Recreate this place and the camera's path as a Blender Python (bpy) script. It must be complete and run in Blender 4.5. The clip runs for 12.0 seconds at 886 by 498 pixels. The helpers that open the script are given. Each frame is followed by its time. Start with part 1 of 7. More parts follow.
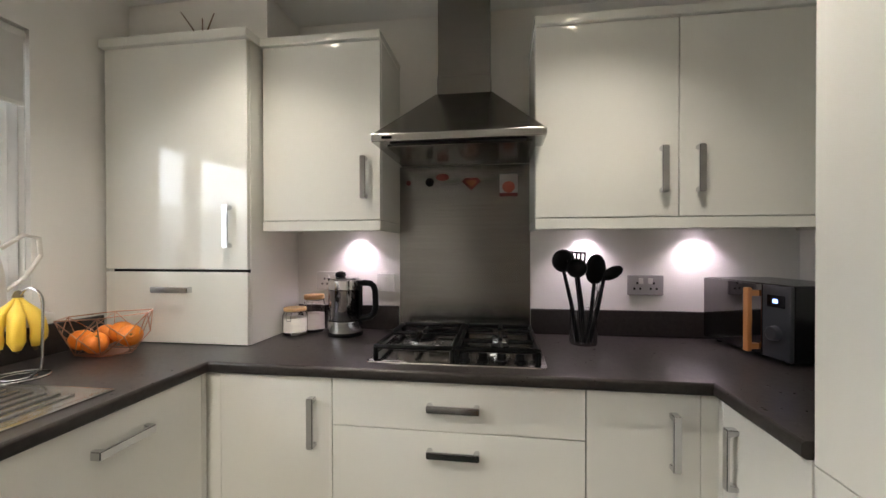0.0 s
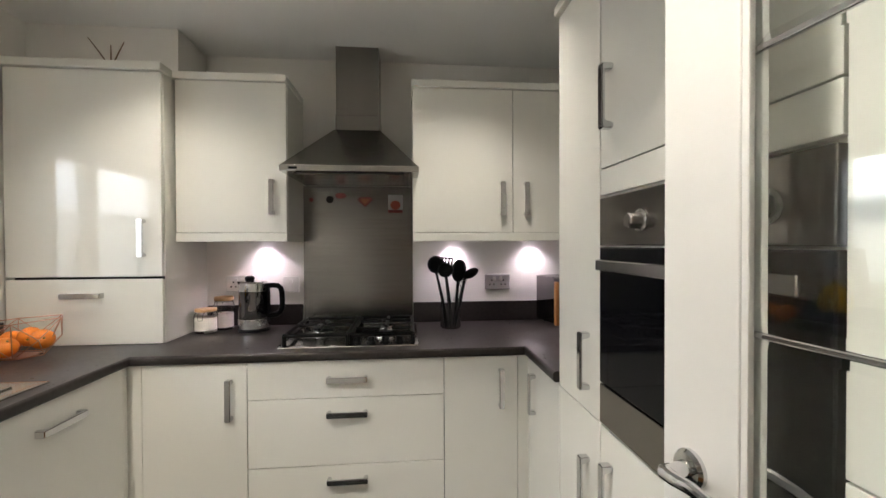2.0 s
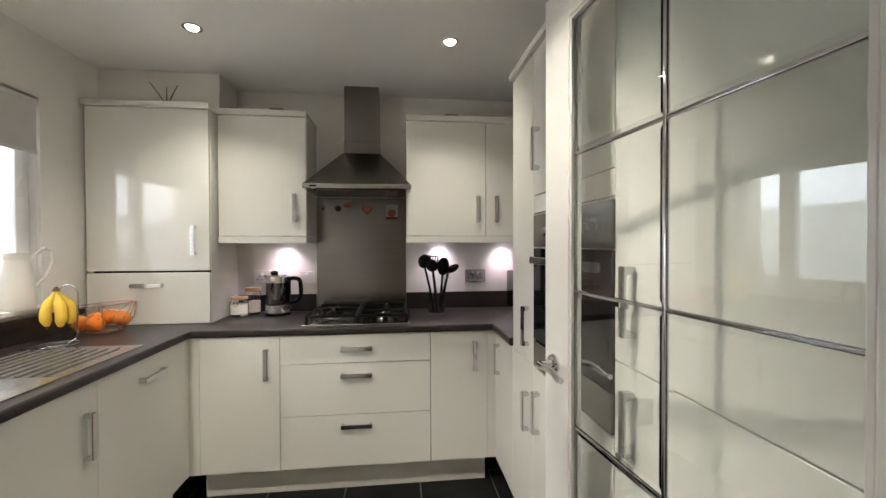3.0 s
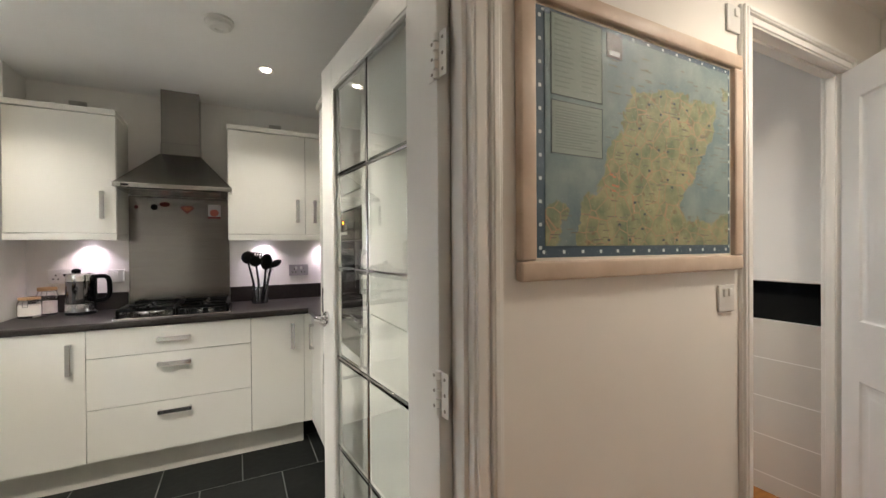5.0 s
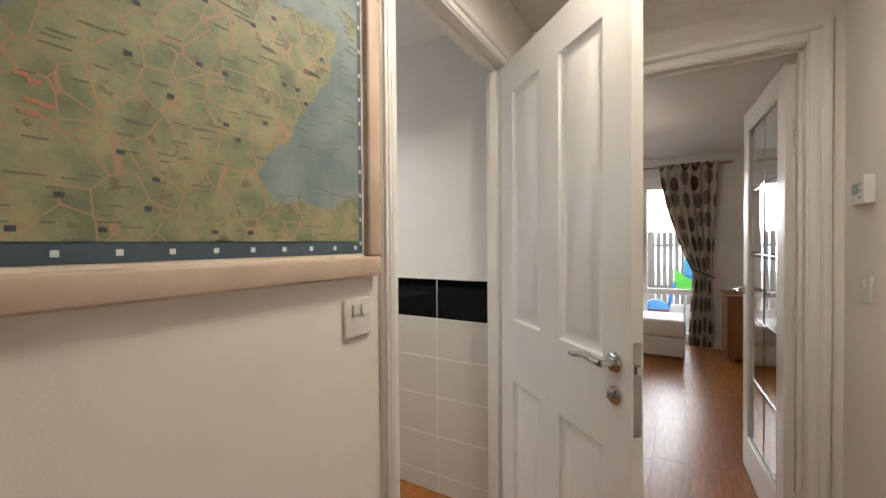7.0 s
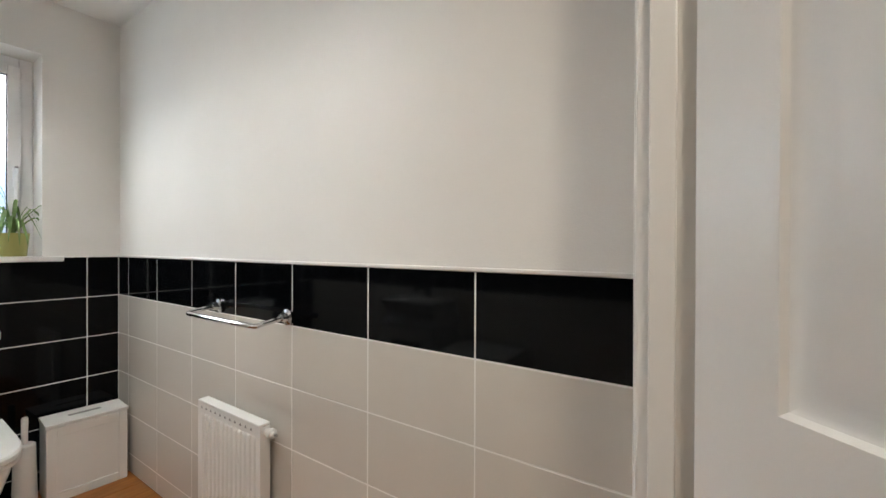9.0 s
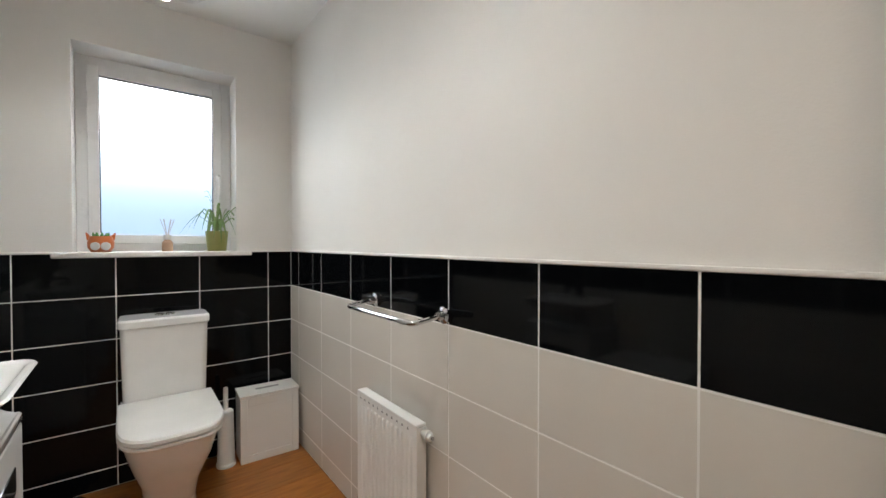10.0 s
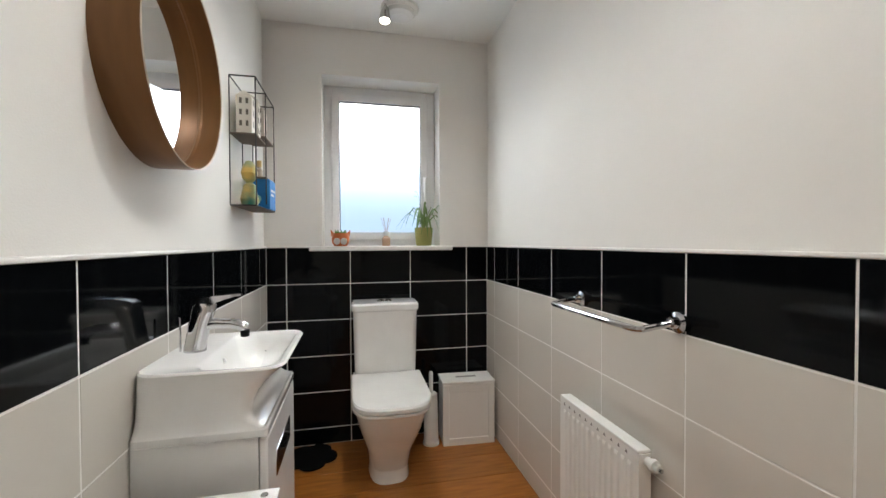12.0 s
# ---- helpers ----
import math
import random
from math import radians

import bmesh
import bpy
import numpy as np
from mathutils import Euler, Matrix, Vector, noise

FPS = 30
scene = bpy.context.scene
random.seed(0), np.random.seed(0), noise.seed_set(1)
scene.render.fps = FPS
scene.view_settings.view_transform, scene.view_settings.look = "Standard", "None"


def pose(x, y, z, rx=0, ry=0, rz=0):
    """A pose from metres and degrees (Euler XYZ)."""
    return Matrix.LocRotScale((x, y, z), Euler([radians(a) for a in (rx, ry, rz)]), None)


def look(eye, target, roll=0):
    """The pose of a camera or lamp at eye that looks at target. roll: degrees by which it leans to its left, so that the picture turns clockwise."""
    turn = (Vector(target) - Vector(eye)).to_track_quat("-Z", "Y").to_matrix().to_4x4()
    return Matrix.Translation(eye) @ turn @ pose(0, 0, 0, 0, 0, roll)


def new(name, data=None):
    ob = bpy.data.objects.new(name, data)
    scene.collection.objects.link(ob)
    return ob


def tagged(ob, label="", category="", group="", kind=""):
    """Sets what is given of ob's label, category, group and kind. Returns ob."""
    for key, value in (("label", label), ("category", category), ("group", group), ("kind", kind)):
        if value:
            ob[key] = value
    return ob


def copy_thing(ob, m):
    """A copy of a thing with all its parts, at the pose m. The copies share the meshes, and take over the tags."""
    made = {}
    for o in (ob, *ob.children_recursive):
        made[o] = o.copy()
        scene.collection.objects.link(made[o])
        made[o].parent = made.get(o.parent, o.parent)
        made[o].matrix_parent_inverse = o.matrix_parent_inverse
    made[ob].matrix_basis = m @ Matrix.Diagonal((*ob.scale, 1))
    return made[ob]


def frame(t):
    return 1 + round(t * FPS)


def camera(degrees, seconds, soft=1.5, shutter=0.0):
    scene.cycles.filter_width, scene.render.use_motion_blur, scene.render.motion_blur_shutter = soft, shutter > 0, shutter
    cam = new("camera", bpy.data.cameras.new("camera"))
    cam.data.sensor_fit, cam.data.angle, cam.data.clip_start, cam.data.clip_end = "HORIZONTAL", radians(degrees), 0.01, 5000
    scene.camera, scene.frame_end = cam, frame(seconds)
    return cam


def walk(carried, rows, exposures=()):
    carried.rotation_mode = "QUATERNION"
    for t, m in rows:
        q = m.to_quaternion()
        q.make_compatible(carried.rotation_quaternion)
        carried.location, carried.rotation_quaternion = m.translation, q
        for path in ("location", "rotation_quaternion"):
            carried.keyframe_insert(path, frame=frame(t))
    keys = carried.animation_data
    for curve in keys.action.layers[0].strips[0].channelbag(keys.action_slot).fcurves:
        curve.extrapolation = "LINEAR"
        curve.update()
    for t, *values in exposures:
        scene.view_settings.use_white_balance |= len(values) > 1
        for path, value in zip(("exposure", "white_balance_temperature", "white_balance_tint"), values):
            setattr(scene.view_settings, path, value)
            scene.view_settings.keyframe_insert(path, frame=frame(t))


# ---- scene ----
cam = camera(95.9, 12.0)
PATH = [
    (0, (0.169, -1.831, 1.301), (-0.116, 0.149, 1.287), -0.1),
    (0.5, (0.214, -1.865, 1.318), (0.095, 0.131, 1.297), -0.1),
    (1, (0.237, -1.932, 1.332), (0.26, 0.068, 1.308), -0.1),
    (1.5, (0.272, -2.056, 1.348), (0.398, -0.06, 1.324), -0.2),
    (2, (0.269, -2.264, 1.346), (0.448, -0.272, 1.324), -0.2),
    (2.5, (0.248, -2.518, 1.36), (0.443, -0.528, 1.339), -0.2),
    (2.7, (0.247, -2.625, 1.36), (0.449, -0.636, 1.336), -0.2),
    (4.3, (0.26, -3.256, 1.305), (0.822, -1.337, 1.297), -0.2),
    (4.5, (0.285, -3.295, 1.308), (0.946, -1.407, 1.294), -0.3),
    (5, (0.348, -3.369, 1.312), (1.265, -1.592, 1.299), -0.4),
    (5.5, (0.4, -3.436, 1.311), (1.573, -1.816, 1.296), -0.6),
    (6, (0.518, -3.455, 1.319), (1.939, -2.049, 1.293), -0.7),
    (6.5, (0.748, -3.388, 1.321), (2.379, -2.231, 1.289), -0.7),
    (6.7, (0.858, -3.346, 1.316), (2.546, -2.274, 1.285), -0.6),
    (8.3, (1.895, -2.842, 1.24), (3.668, -1.914, 1.212), -0.2),
    (8.5, (1.937, -2.785, 1.22), (3.696, -1.833, 1.199), 0.0),
    (9, (2.015, -2.655, 1.175), (3.675, -1.539, 1.167), 0.2),
    (9.5, (2.052, -2.541, 1.161), (3.537, -1.2, 1.139), 0.1),
    (10, (2.054, -2.464, 1.166), (3.292, -0.895, 1.139), 0.0),
    (10.5, (2.041, -2.402, 1.167), (3.021, -0.658, 1.135), -0.1),
    (11, (2.032, -2.367, 1.162), (2.764, -0.506, 1.125), -0.2),
    (11.5, (2.03, -2.348, 1.154), (2.578, -0.427, 1.118), -0.2),
    (12, (2.029, -2.34, 1.147), (2.464, -0.389, 1.113), -0.2),
]
walk(cam, [(t, look(eye, target, roll)) for t, eye, target, roll in PATH],
     [(0, 0.79), (1.2, 0.93), (2.7, 0.74), (4.3, 0.93), (5.5, 1.0), (6.7, 0.9), (8.5, 0.92), (10, 0.78), (12, 0.75)])

# ---- world, lights ----
world = bpy.data.worlds.new("overcast_sky")
scene.world = world
world.use_nodes = True
wn = world.node_tree.nodes
sky = wn.new("ShaderNodeTexSky")
sky.sky_type, sky.sun_disc = "NISHITA", False
sky.sun_elevation, sky.sun_rotation = radians(35), radians(200)
world.node_tree.links.new(sky.outputs[0], wn["Background"].inputs[0])
wn["Background"].inputs[1].default_value = 0.06


def lamp(name, kind, m, power, col, **kw):
    data = bpy.data.lights.new(name, kind)
    data.energy, data.color = power, col
    ob = new(name, data)
    ob.matrix_basis = m
    if kind == "AREA":
        data.shape, data.size, data.size_y = "ELLIPSE", kw["w"], kw["h"]
    if kind == "SPOT":
        data.spot_size, data.spot_blend, data.shadow_soft_size = radians(kw["cone"]), kw["blend"], kw["r"]
    if kind == "POINT":
        data.shadow_soft_size = kw["r"]
    if kind == "SUN":
        data.angle = radians(kw["angle"])
    return ob


WARM, LED, HALLC = (1.0, 0.93, 0.825), (1.0, 0.83, 0.96), (1.0, 0.895, 0.76)
WCC = (0.965, 0.985, 0.975)
lamp("sun", "SUN", pose(0, 0, 10, 40, 0, 20), 1.1, (1.0, 0.96, 0.9), angle=20)
DOWN = [(-0.70, -0.79), (0.51, -0.785), (-0.79, -1.80), (0.355, -1.80)]
for dx, dy in DOWN:
    lamp("downlight_beam", "SPOT", look((dx, dy, 2.348), (dx, dy, 0)), 22 if dy > -1 else 44 if dx > 0 else 74, WARM, cone=82 if dy < -1 and dx > 0 else 114, blend=0.8, r=0.028)
for ux in (-0.49, 0.53, 0.98):
    lamp("cabinet_light_beam", "SPOT", look((ux, -0.058, 1.372), (ux, -0.075, 0)), 4.0, LED, cone=122, blend=0.8, r=0.02)
# the second hall lamp is added, unseen, to brighten door and wall
HALLS = [(1.95, -3.20, 6.1), (0.75, -3.45, 0.4)]
for hx, hy, hp_ in HALLS:
    lamp("hall_lamp_light", "AREA", look((hx, hy, 2.258), (hx, hy, 0)), hp_, HALLC, w=0.28, h=0.28)
SPOTS = [(2.19, -0.30, (2.05, -0.75, 0.2)), (2.19, -0.95, (2.75, -1.5, 0.3)), (2.19, -1.40, (1.45, -1.3, 0.9)), (2.19, -1.75, (2.45, -1.6, 0.0))]
for sx, sy, aim in SPOTS:
    lamp("spot_beam", "SPOT", look((sx, sy, 2.25), aim), 17 if sy > -0.5 else 5 if sy > -1.0 else 15 if sy > -1.5 else 13.5, WCC, cone=132, blend=0.9, r=0.025)
# daylight of the cloakroom window, in its opening
lamp("cloakroom_window_light", "AREA", look((2.195, 0.03, 1.62), (2.195, -2.0, 1.45)), 1.9, (0.84, 0.93, 1.0), w=0.46, h=0.70)
# living room: unseen ceiling lamp added to brighten the far room
lamp("living_room_fill_light", "POINT", pose(4.9, -2.6, 2.1), 5.5, HALLC, r=0.12)


# ---- materials ----
def mat(name, col, rough=0.5, metal=0.0, col2=None, scale=6.0, stretch=(1, 1, 1), bump=0.0, bscale=60.0, rough2=None,
        vary=0.0, coat=0.0, spec=0.5):
    m = bpy.data.materials.new(name)
    m.use_nodes = True
    nt = m.node_tree
    b = nt.nodes["Principled BSDF"]
    b.inputs["Metallic"].default_value = metal
    b.inputs["Specular IOR Level"].default_value = spec
    if coat:
        b.inputs["Coat Weight"].default_value = coat
        b.inputs["Coat Roughness"].default_value = 0.03
    tc = nt.nodes.new("ShaderNodeTexCoord")
    mp = nt.nodes.new("ShaderNodeMapping")
    mp.inputs["Scale"].default_value = stretch
    nt.links.new(tc.outputs["Object"], mp.inputs["Vector"])
    n1 = nt.nodes.new("ShaderNodeTexNoise")
    n1.inputs["Scale"].default_value, n1.inputs["Detail"].default_value = scale, 6
    nt.links.new(mp.outputs[0], n1.inputs["Vector"])
    mix = nt.nodes.new("ShaderNodeMix")
    mix.data_type = "RGBA"
    c2 = col2 or tuple(c * 0.93 for c in col)
    mix.inputs[6].default_value, mix.inputs[7].default_value = (*col, 1), (*c2, 1)
    ramp = nt.nodes.new("ShaderNodeMapRange")
    ramp.inputs[1].default_value, ramp.inputs[2].default_value = 0.35, 0.65
    nt.links.new(n1.outputs[0], ramp.inputs[0])
    nt.links.new(ramp.outputs[0], mix.inputs[0])
    out = mix.outputs[2]
    if vary:
        oi = nt.nodes.new("ShaderNodeObjectInfo")
        mr = nt.nodes.new("ShaderNodeMapRange")
        mr.inputs[3].default_value, mr.inputs[4].default_value = 1 - vary, 1 + vary
        nt.links.new(oi.outputs["Random"], mr.inputs[0])
        hs = nt.nodes.new("ShaderNodeHueSaturation")
        nt.links.new(mr.outputs[0], hs.inputs["Value"])
        nt.links.new(out, hs.inputs["Color"])
        out = hs.outputs[0]
    nt.links.new(out, b.inputs["Base Color"])
    rr = nt.nodes.new("ShaderNodeMapRange")
    rr.inputs[3].default_value, rr.inputs[4].default_value = rough, rough2 if rough2 is not None else min(1, rough * 1.25)
    nt.links.new(n1.outputs[0], rr.inputs[0])
    nt.links.new(rr.outputs[0], b.inputs["Roughness"])
    if bump:
        n2 = nt.nodes.new("ShaderNodeTexNoise")
        n2.inputs["Scale"].default_value, n2.inputs["Detail"].default_value = bscale, 4
        nt.links.new(mp.outputs[0], n2.inputs["Vector"])
        bp = nt.nodes.new("ShaderNodeBump")
        bp.inputs["Strength"].default_value, bp.inputs["Distance"].default_value = bump, 0.004
        nt.links.new(n2.outputs[0], bp.inputs["Height"])
        nt.links.new(bp.outputs[0], b.inputs["Normal"])
    return m


def glow(name, col, strength):
    m = mat(name, col)
    b = m.node_tree.nodes["Principled BSDF"]
    b.inputs["Emission Color"].default_value, b.inputs["Emission Strength"].default_value = (*col, 1), strength
    return m


def glass(name, col=(1, 1, 1), rough=0.0, ior=1.45):
    m = bpy.data.materials.new(name)
    m.use_nodes = True
    b = m.node_tree.nodes["Principled BSDF"]
    b.inputs["Base Color"].default_value = (*col, 1)
    b.inputs["Roughness"].default_value, b.inputs["IOR"].default_value, b.inputs["Transmission Weight"].default_value = rough, ior, 1
    return m


WALL = mat("wall_paint", (0.80, 0.775, 0.735), 0.62, col2=(0.775, 0.75, 0.71), scale=2.5, bump=0.12, bscale=240)
HALLW = mat("hall_wall_paint", (0.80, 0.765, 0.715), 0.62, col2=(0.775, 0.74, 0.69), scale=2.5, bump=0.12, bscale=240)
CEIL = mat("ceiling_paint", (0.85, 0.84, 0.81), 0.8, col2=(0.82, 0.81, 0.78), scale=2, bump=0.15, bscale=160)
GLOSSW = mat("white_gloss_paint", (0.80, 0.785, 0.75), 0.25, col2=(0.77, 0.755, 0.72), scale=5, bump=0.05, bscale=90, rough2=0.4)
UNIT = mat("cream_gloss_laminate", (0.80, 0.782, 0.715), 0.03, col2=(0.79, 0.775, 0.72), scale=3, rough2=0.07, bump=0.012, bscale=7)
CARC = mat("cream_carcass", (0.74, 0.72, 0.65), 0.35)
# carcass darkened to paint in the shade of the front gaps; also screw heads
GAPM = mat("gap_shade_and_screw_grey", (0.30, 0.28, 0.25), 0.6)
WORK = mat("dark_worktop_laminate", (0.034, 0.029, 0.027), 0.25, col2=(0.025, 0.021, 0.0195), scale=60, spec=0.30, rough2=0.33, bump=0.02, bscale=180)
CHROME = mat("chrome", (0.66, 0.66, 0.67), 0.06, 1.0, rough2=0.14, scale=9)
STEEL = mat("brushed_steel", (0.235, 0.218, 0.196), 0.23, 1.0, col2=(0.215, 0.20, 0.18), scale=6, stretch=(1, 1, 60), rough2=0.26)
SATIN = mat("satin_plate", (0.42, 0.40, 0.40), 0.38, 0.35, col2=(0.39, 0.375, 0.37), scale=8)
STEELL = mat("light_steel", (0.50, 0.49, 0.47), 0.20, 1.0, col2=(0.46, 0.45, 0.43), scale=5, stretch=(1, 1, 6), rough2=0.28)
SPLASH = mat("dark_brushed_steel", (0.205, 0.20, 0.192), 0.22, 1.0, col2=(0.185, 0.18, 0.172), scale=4, stretch=(0.6, 1, 26), rough2=0.26)
POLST = mat("polished_steel", (0.62, 0.61, 0.60), 0.10, 1.0, col2=(0.57, 0.56, 0.55), scale=5, stretch=(1, 1, 8), rough2=0.18)
BLACKM = mat("black_enamel", (0.002, 0.002, 0.002), 0.25, rough2=0.4, spec=0.12)
BLACKP = mat("black_plastic", (0.003, 0.003, 0.0035), 0.30, rough2=0.42, spec=0.14)
BLACKG = mat("black_oven_glass", (0.004, 0.004, 0.005), 0.03, rough2=0.06, spec=0.12)
CERAM = mat("white_ceramic", (0.84, 0.83, 0.81), 0.08, rough2=0.13, coat=0.4)
PLASTW = mat("white_plastic", (0.70, 0.685, 0.65), 0.3)
TILEB = mat("black_glazed_tile", (0.002, 0.0024, 0.003), 0.05, col2=(0.003, 0.0035, 0.004), rough2=0.09, vary=0.15, spec=0.17)
TILEW = mat("cream_glazed_tile", (0.64, 0.60, 0.54), 0.10, col2=(0.61, 0.57, 0.51), scale=3, rough2=0.22, vary=0.012)
GROUT = mat("pale_grout", (0.84, 0.82, 0.78), 0.8, bump=0.2, bscale=200)
SLATE = mat("black_slate_tile", (0.006, 0.007, 0.007), 0.36, col2=(0.014, 0.015, 0.014), scale=7, spec=0.13, rough2=0.55, bump=0.35, bscale=22, vary=0.25)
GROUTD = mat("grey_floor_grout", (0.20, 0.20, 0.19), 0.85)
OAK = mat("oak_laminate", (0.36, 0.135, 0.023), 0.24, col2=(0.245, 0.082, 0.013), scale=5, stretch=(1.2, 9, 1), rough2=0.42, bump=0.05, bscale=50, vary=0.14)
PALEW = mat("limed_wood_frame", (0.62, 0.50, 0.40), 0.45, col2=(0.52, 0.40, 0.305), scale=9, stretch=(1, 1, 1), bump=0.1, bscale=60)
CLEAR = glass("clear_glass")
DOORG = glass("door_glass", (0.95, 0.985, 0.97))
PICG = glass("low_glare_picture_glass", rough=0.0, ior=1.04)
FROST = glass("frosted_glass", (0.97, 0.98, 1.0), 0.38)
MIRROR = mat("mirror_silver", (0.92, 0.93, 0.93), 0.005, 1.0, col2=(0.92, 0.93, 0.93), rough2=0.01)
COPPER = mat("bronze_walnut_rim", (0.185, 0.083, 0.024), 0.30, 0.35, col2=(0.14, 0.060, 0.016), scale=4, stretch=(1, 1, 6), rough2=0.42)
LIT = glow("lit_bulb", (1.0, 0.88, 0.70), 20)
LITL = glow("lit_led", (1.0, 0.85, 1.0), 6)


# ---- mesh helpers ----
def rbox(x0, x1, y0, y1, z0, z1, r=0.003, seg=2):
    bm = bmesh.new()
    bmesh.ops.create_cube(bm, size=1)
    for v in bm.verts:
        v.co = ((x0 + x1) / 2 + v.co.x * (x1 - x0), (y0 + y1) / 2 + v.co.y * (y1 - y0), (z0 + z1) / 2 + v.co.z * (z1 - z0))
    if r:
        bmesh.ops.bevel(bm, geom=bm.edges[:], offset=r, segments=seg, affect="EDGES", profile=0.5)
    return bm


def merge(*bms):
    out = bmesh.new()
    for b in bms:
        me = bpy.data.meshes.new("tmp")
        b.to_mesh(me)
        out.from_mesh(me)
        bpy.data.meshes.remove(me)
        b.free()
    return out


def lathe(profile, n=32, at=(0, 0, 0)):
    bm = bmesh.new()
    rings = []
    for r, z in profile:
        if r < 1e-5:
            rings.append([bm.verts.new((at[0], at[1], at[2] + z))])
        else:
            rings.append([bm.verts.new((at[0] + r * math.cos(2 * math.pi * i / n), at[1] + r * math.sin(2 * math.pi * i / n), at[2] + z)) for i in range(n)])
    for a, b in zip(rings, rings[1:]):
        for i in range(n):
            j = (i + 1) % n
            if len(a) == 1 and len(b) > 1:
                bm.faces.new((a[0], b[i], b[j]))
            elif len(b) == 1 and len(a) > 1:
                bm.faces.new((a[i], b[0], a[j]))
            elif len(a) > 1:
                bm.faces.new((a[i], b[i], b[j], a[j]))
    bmesh.ops.recalc_face_normals(bm, faces=bm.faces[:])
    return bm


def tube(pts, r, n=20, closed=False, r2=None):
    pts = [Vector(p) for p in pts]
    bm = bmesh.new()
    rings = []
    k = len(pts)
    up = None
    for i, p in enumerate(pts):
        a = pts[(i - 1) % k] if closed or i else p
        b = pts[(i + 1) % k] if closed or i < k - 1 else p
        d = (b - a).normalized()
        if up is None:
            up = d.orthogonal().normalized()
        up = (up - d * up.dot(d)).normalized()
        s = d.cross(up)
        rr = r if r2 is None else r + (r2 - r) * i / (k - 1)
        rings.append([bm.verts.new(p + rr * (math.cos(2 * math.pi * j / n) * up + math.sin(2 * math.pi * j / n) * s)) for j in range(n)])
    pairs = list(zip(rings, rings[1:])) + ([(rings[-1], rings[0])] if closed else [])
    for a, b in pairs:
        for j in range(n):
            bm.faces.new((a[j], a[(j + 1) % n], b[(j + 1) % n], b[j]))
    if not closed:
        bm.faces.new(rings[0][::-1])
        bm.faces.new(rings[-1])
    bmesh.ops.recalc_face_normals(bm, faces=bm.faces[:])
    return bm


def arc(c, r, a0, a1, n, plane="xz"):
    out = []
    for i in range(n + 1):
        a = radians(a0 + (a1 - a0) * i / n)
        u, v = r * math.cos(a), r * math.sin(a)
        out.append({"xz": (c[0] + u, c[1], c[2] + v), "yz": (c[0], c[1] + u, c[2] + v), "xy": (c[0] + u, c[1] + v, c[2])}[plane])
    return out


def loft(rings, cap=True):
    """Skin through closed rings of equal length."""
    bm = bmesh.new()
    vs = [[bm.verts.new(p) for p in ring] for ring in rings]
    n = len(vs[0])
    for a, b in zip(vs, vs[1:]):
        for j in range(n):
            bm.faces.new((a[j], a[(j + 1) % n], b[(j + 1) % n], b[j]))
    if cap:
        bm.faces.new(vs[0][::-1])
        bm.faces.new(vs[-1])
    bmesh.ops.recalc_face_normals(bm, faces=bm.faces[:])
    return bm


def rrect(cx, cy, w, d, r, z, n=6):
    """A rounded rectangle as a ring of points."""
    out = []
    for sx, sy, a0 in ((1, 1, 0), (-1, 1, 90), (-1, -1, 180), (1, -1, 270)):
        for i in range(n + 1):
            a = radians(a0 + 90 * i / n)
            out.append((cx + sx * (w / 2 - r) + r * math.cos(a), cy + sy * (d / 2 - r) + r * math.sin(a), z))
    return out


def prism(outline, z0, z1):
    return loft([[(x, y, z0) for x, y in outline], [(x, y, z1) for x, y in outline]])


def moved(bm, m):
    bm.transform(m)
    return bm


def meshed(name, bm, material, angle=19.5):
    me = bpy.data.meshes.new(name)
    bm.to_mesh(me)
    bm.free()
    me.materials.append(material)
    me.polygons.foreach_set("use_smooth", [True] * len(me.polygons))
    me.set_sharp_from_angle(angle=radians(angle))
    return me


def part(name, bm, material, parent=None, label="", angle=19.5):
    ob = new(name, meshed(name, bm, material, angle))
    ob.parent = parent
    return tagged(ob, label)


def thing(name, label, category, m=None, group=""):
    ob = new(name)
    ob.empty_display_size = 0.05
    if m is not None:
        ob.matrix_basis = m
    return tagged(ob, label, category, group)


def setting(name, bm, material, label="", category=""):
    return tagged(part(name, bm, material), label, category, kind="structure")


T = Matrix.Translation


# ---- structure ----
KL, KR, KN, CZ = -1.46, 1.385, 0.0, 2.365         # kitchen: west wall, east wall, north wall, ceiling
WL, WR, WN, WCZ = 1.55, 2.84, 0.02, 2.365         # cloakroom
HS, HN, HI = -3.80, -2.64, -2.570                 # hall: south wall, face of the north wall, its inner face
HE, LE = 3.05, 6.9                                # hall's east wall, living room's east wall
HEAD = 2.042
HEADW = 2.042                                     # head of the cloakroom doorway
KD0, KD1 = -0.118, 0.788                          # kitchen doorway
WD0, WD1 = 1.885, 2.648                           # cloakroom doorway
LD0, LD1 = -3.69, -2.872                           # living room doorway, along y

setting("floor_slab", rbox(-2.2, 9.0, -5.6, 0.6, -0.2, -0.012, 0), mat("concrete", (0.3, 0.3, 0.29), 0.9), "concrete slab under the floors", "floor")
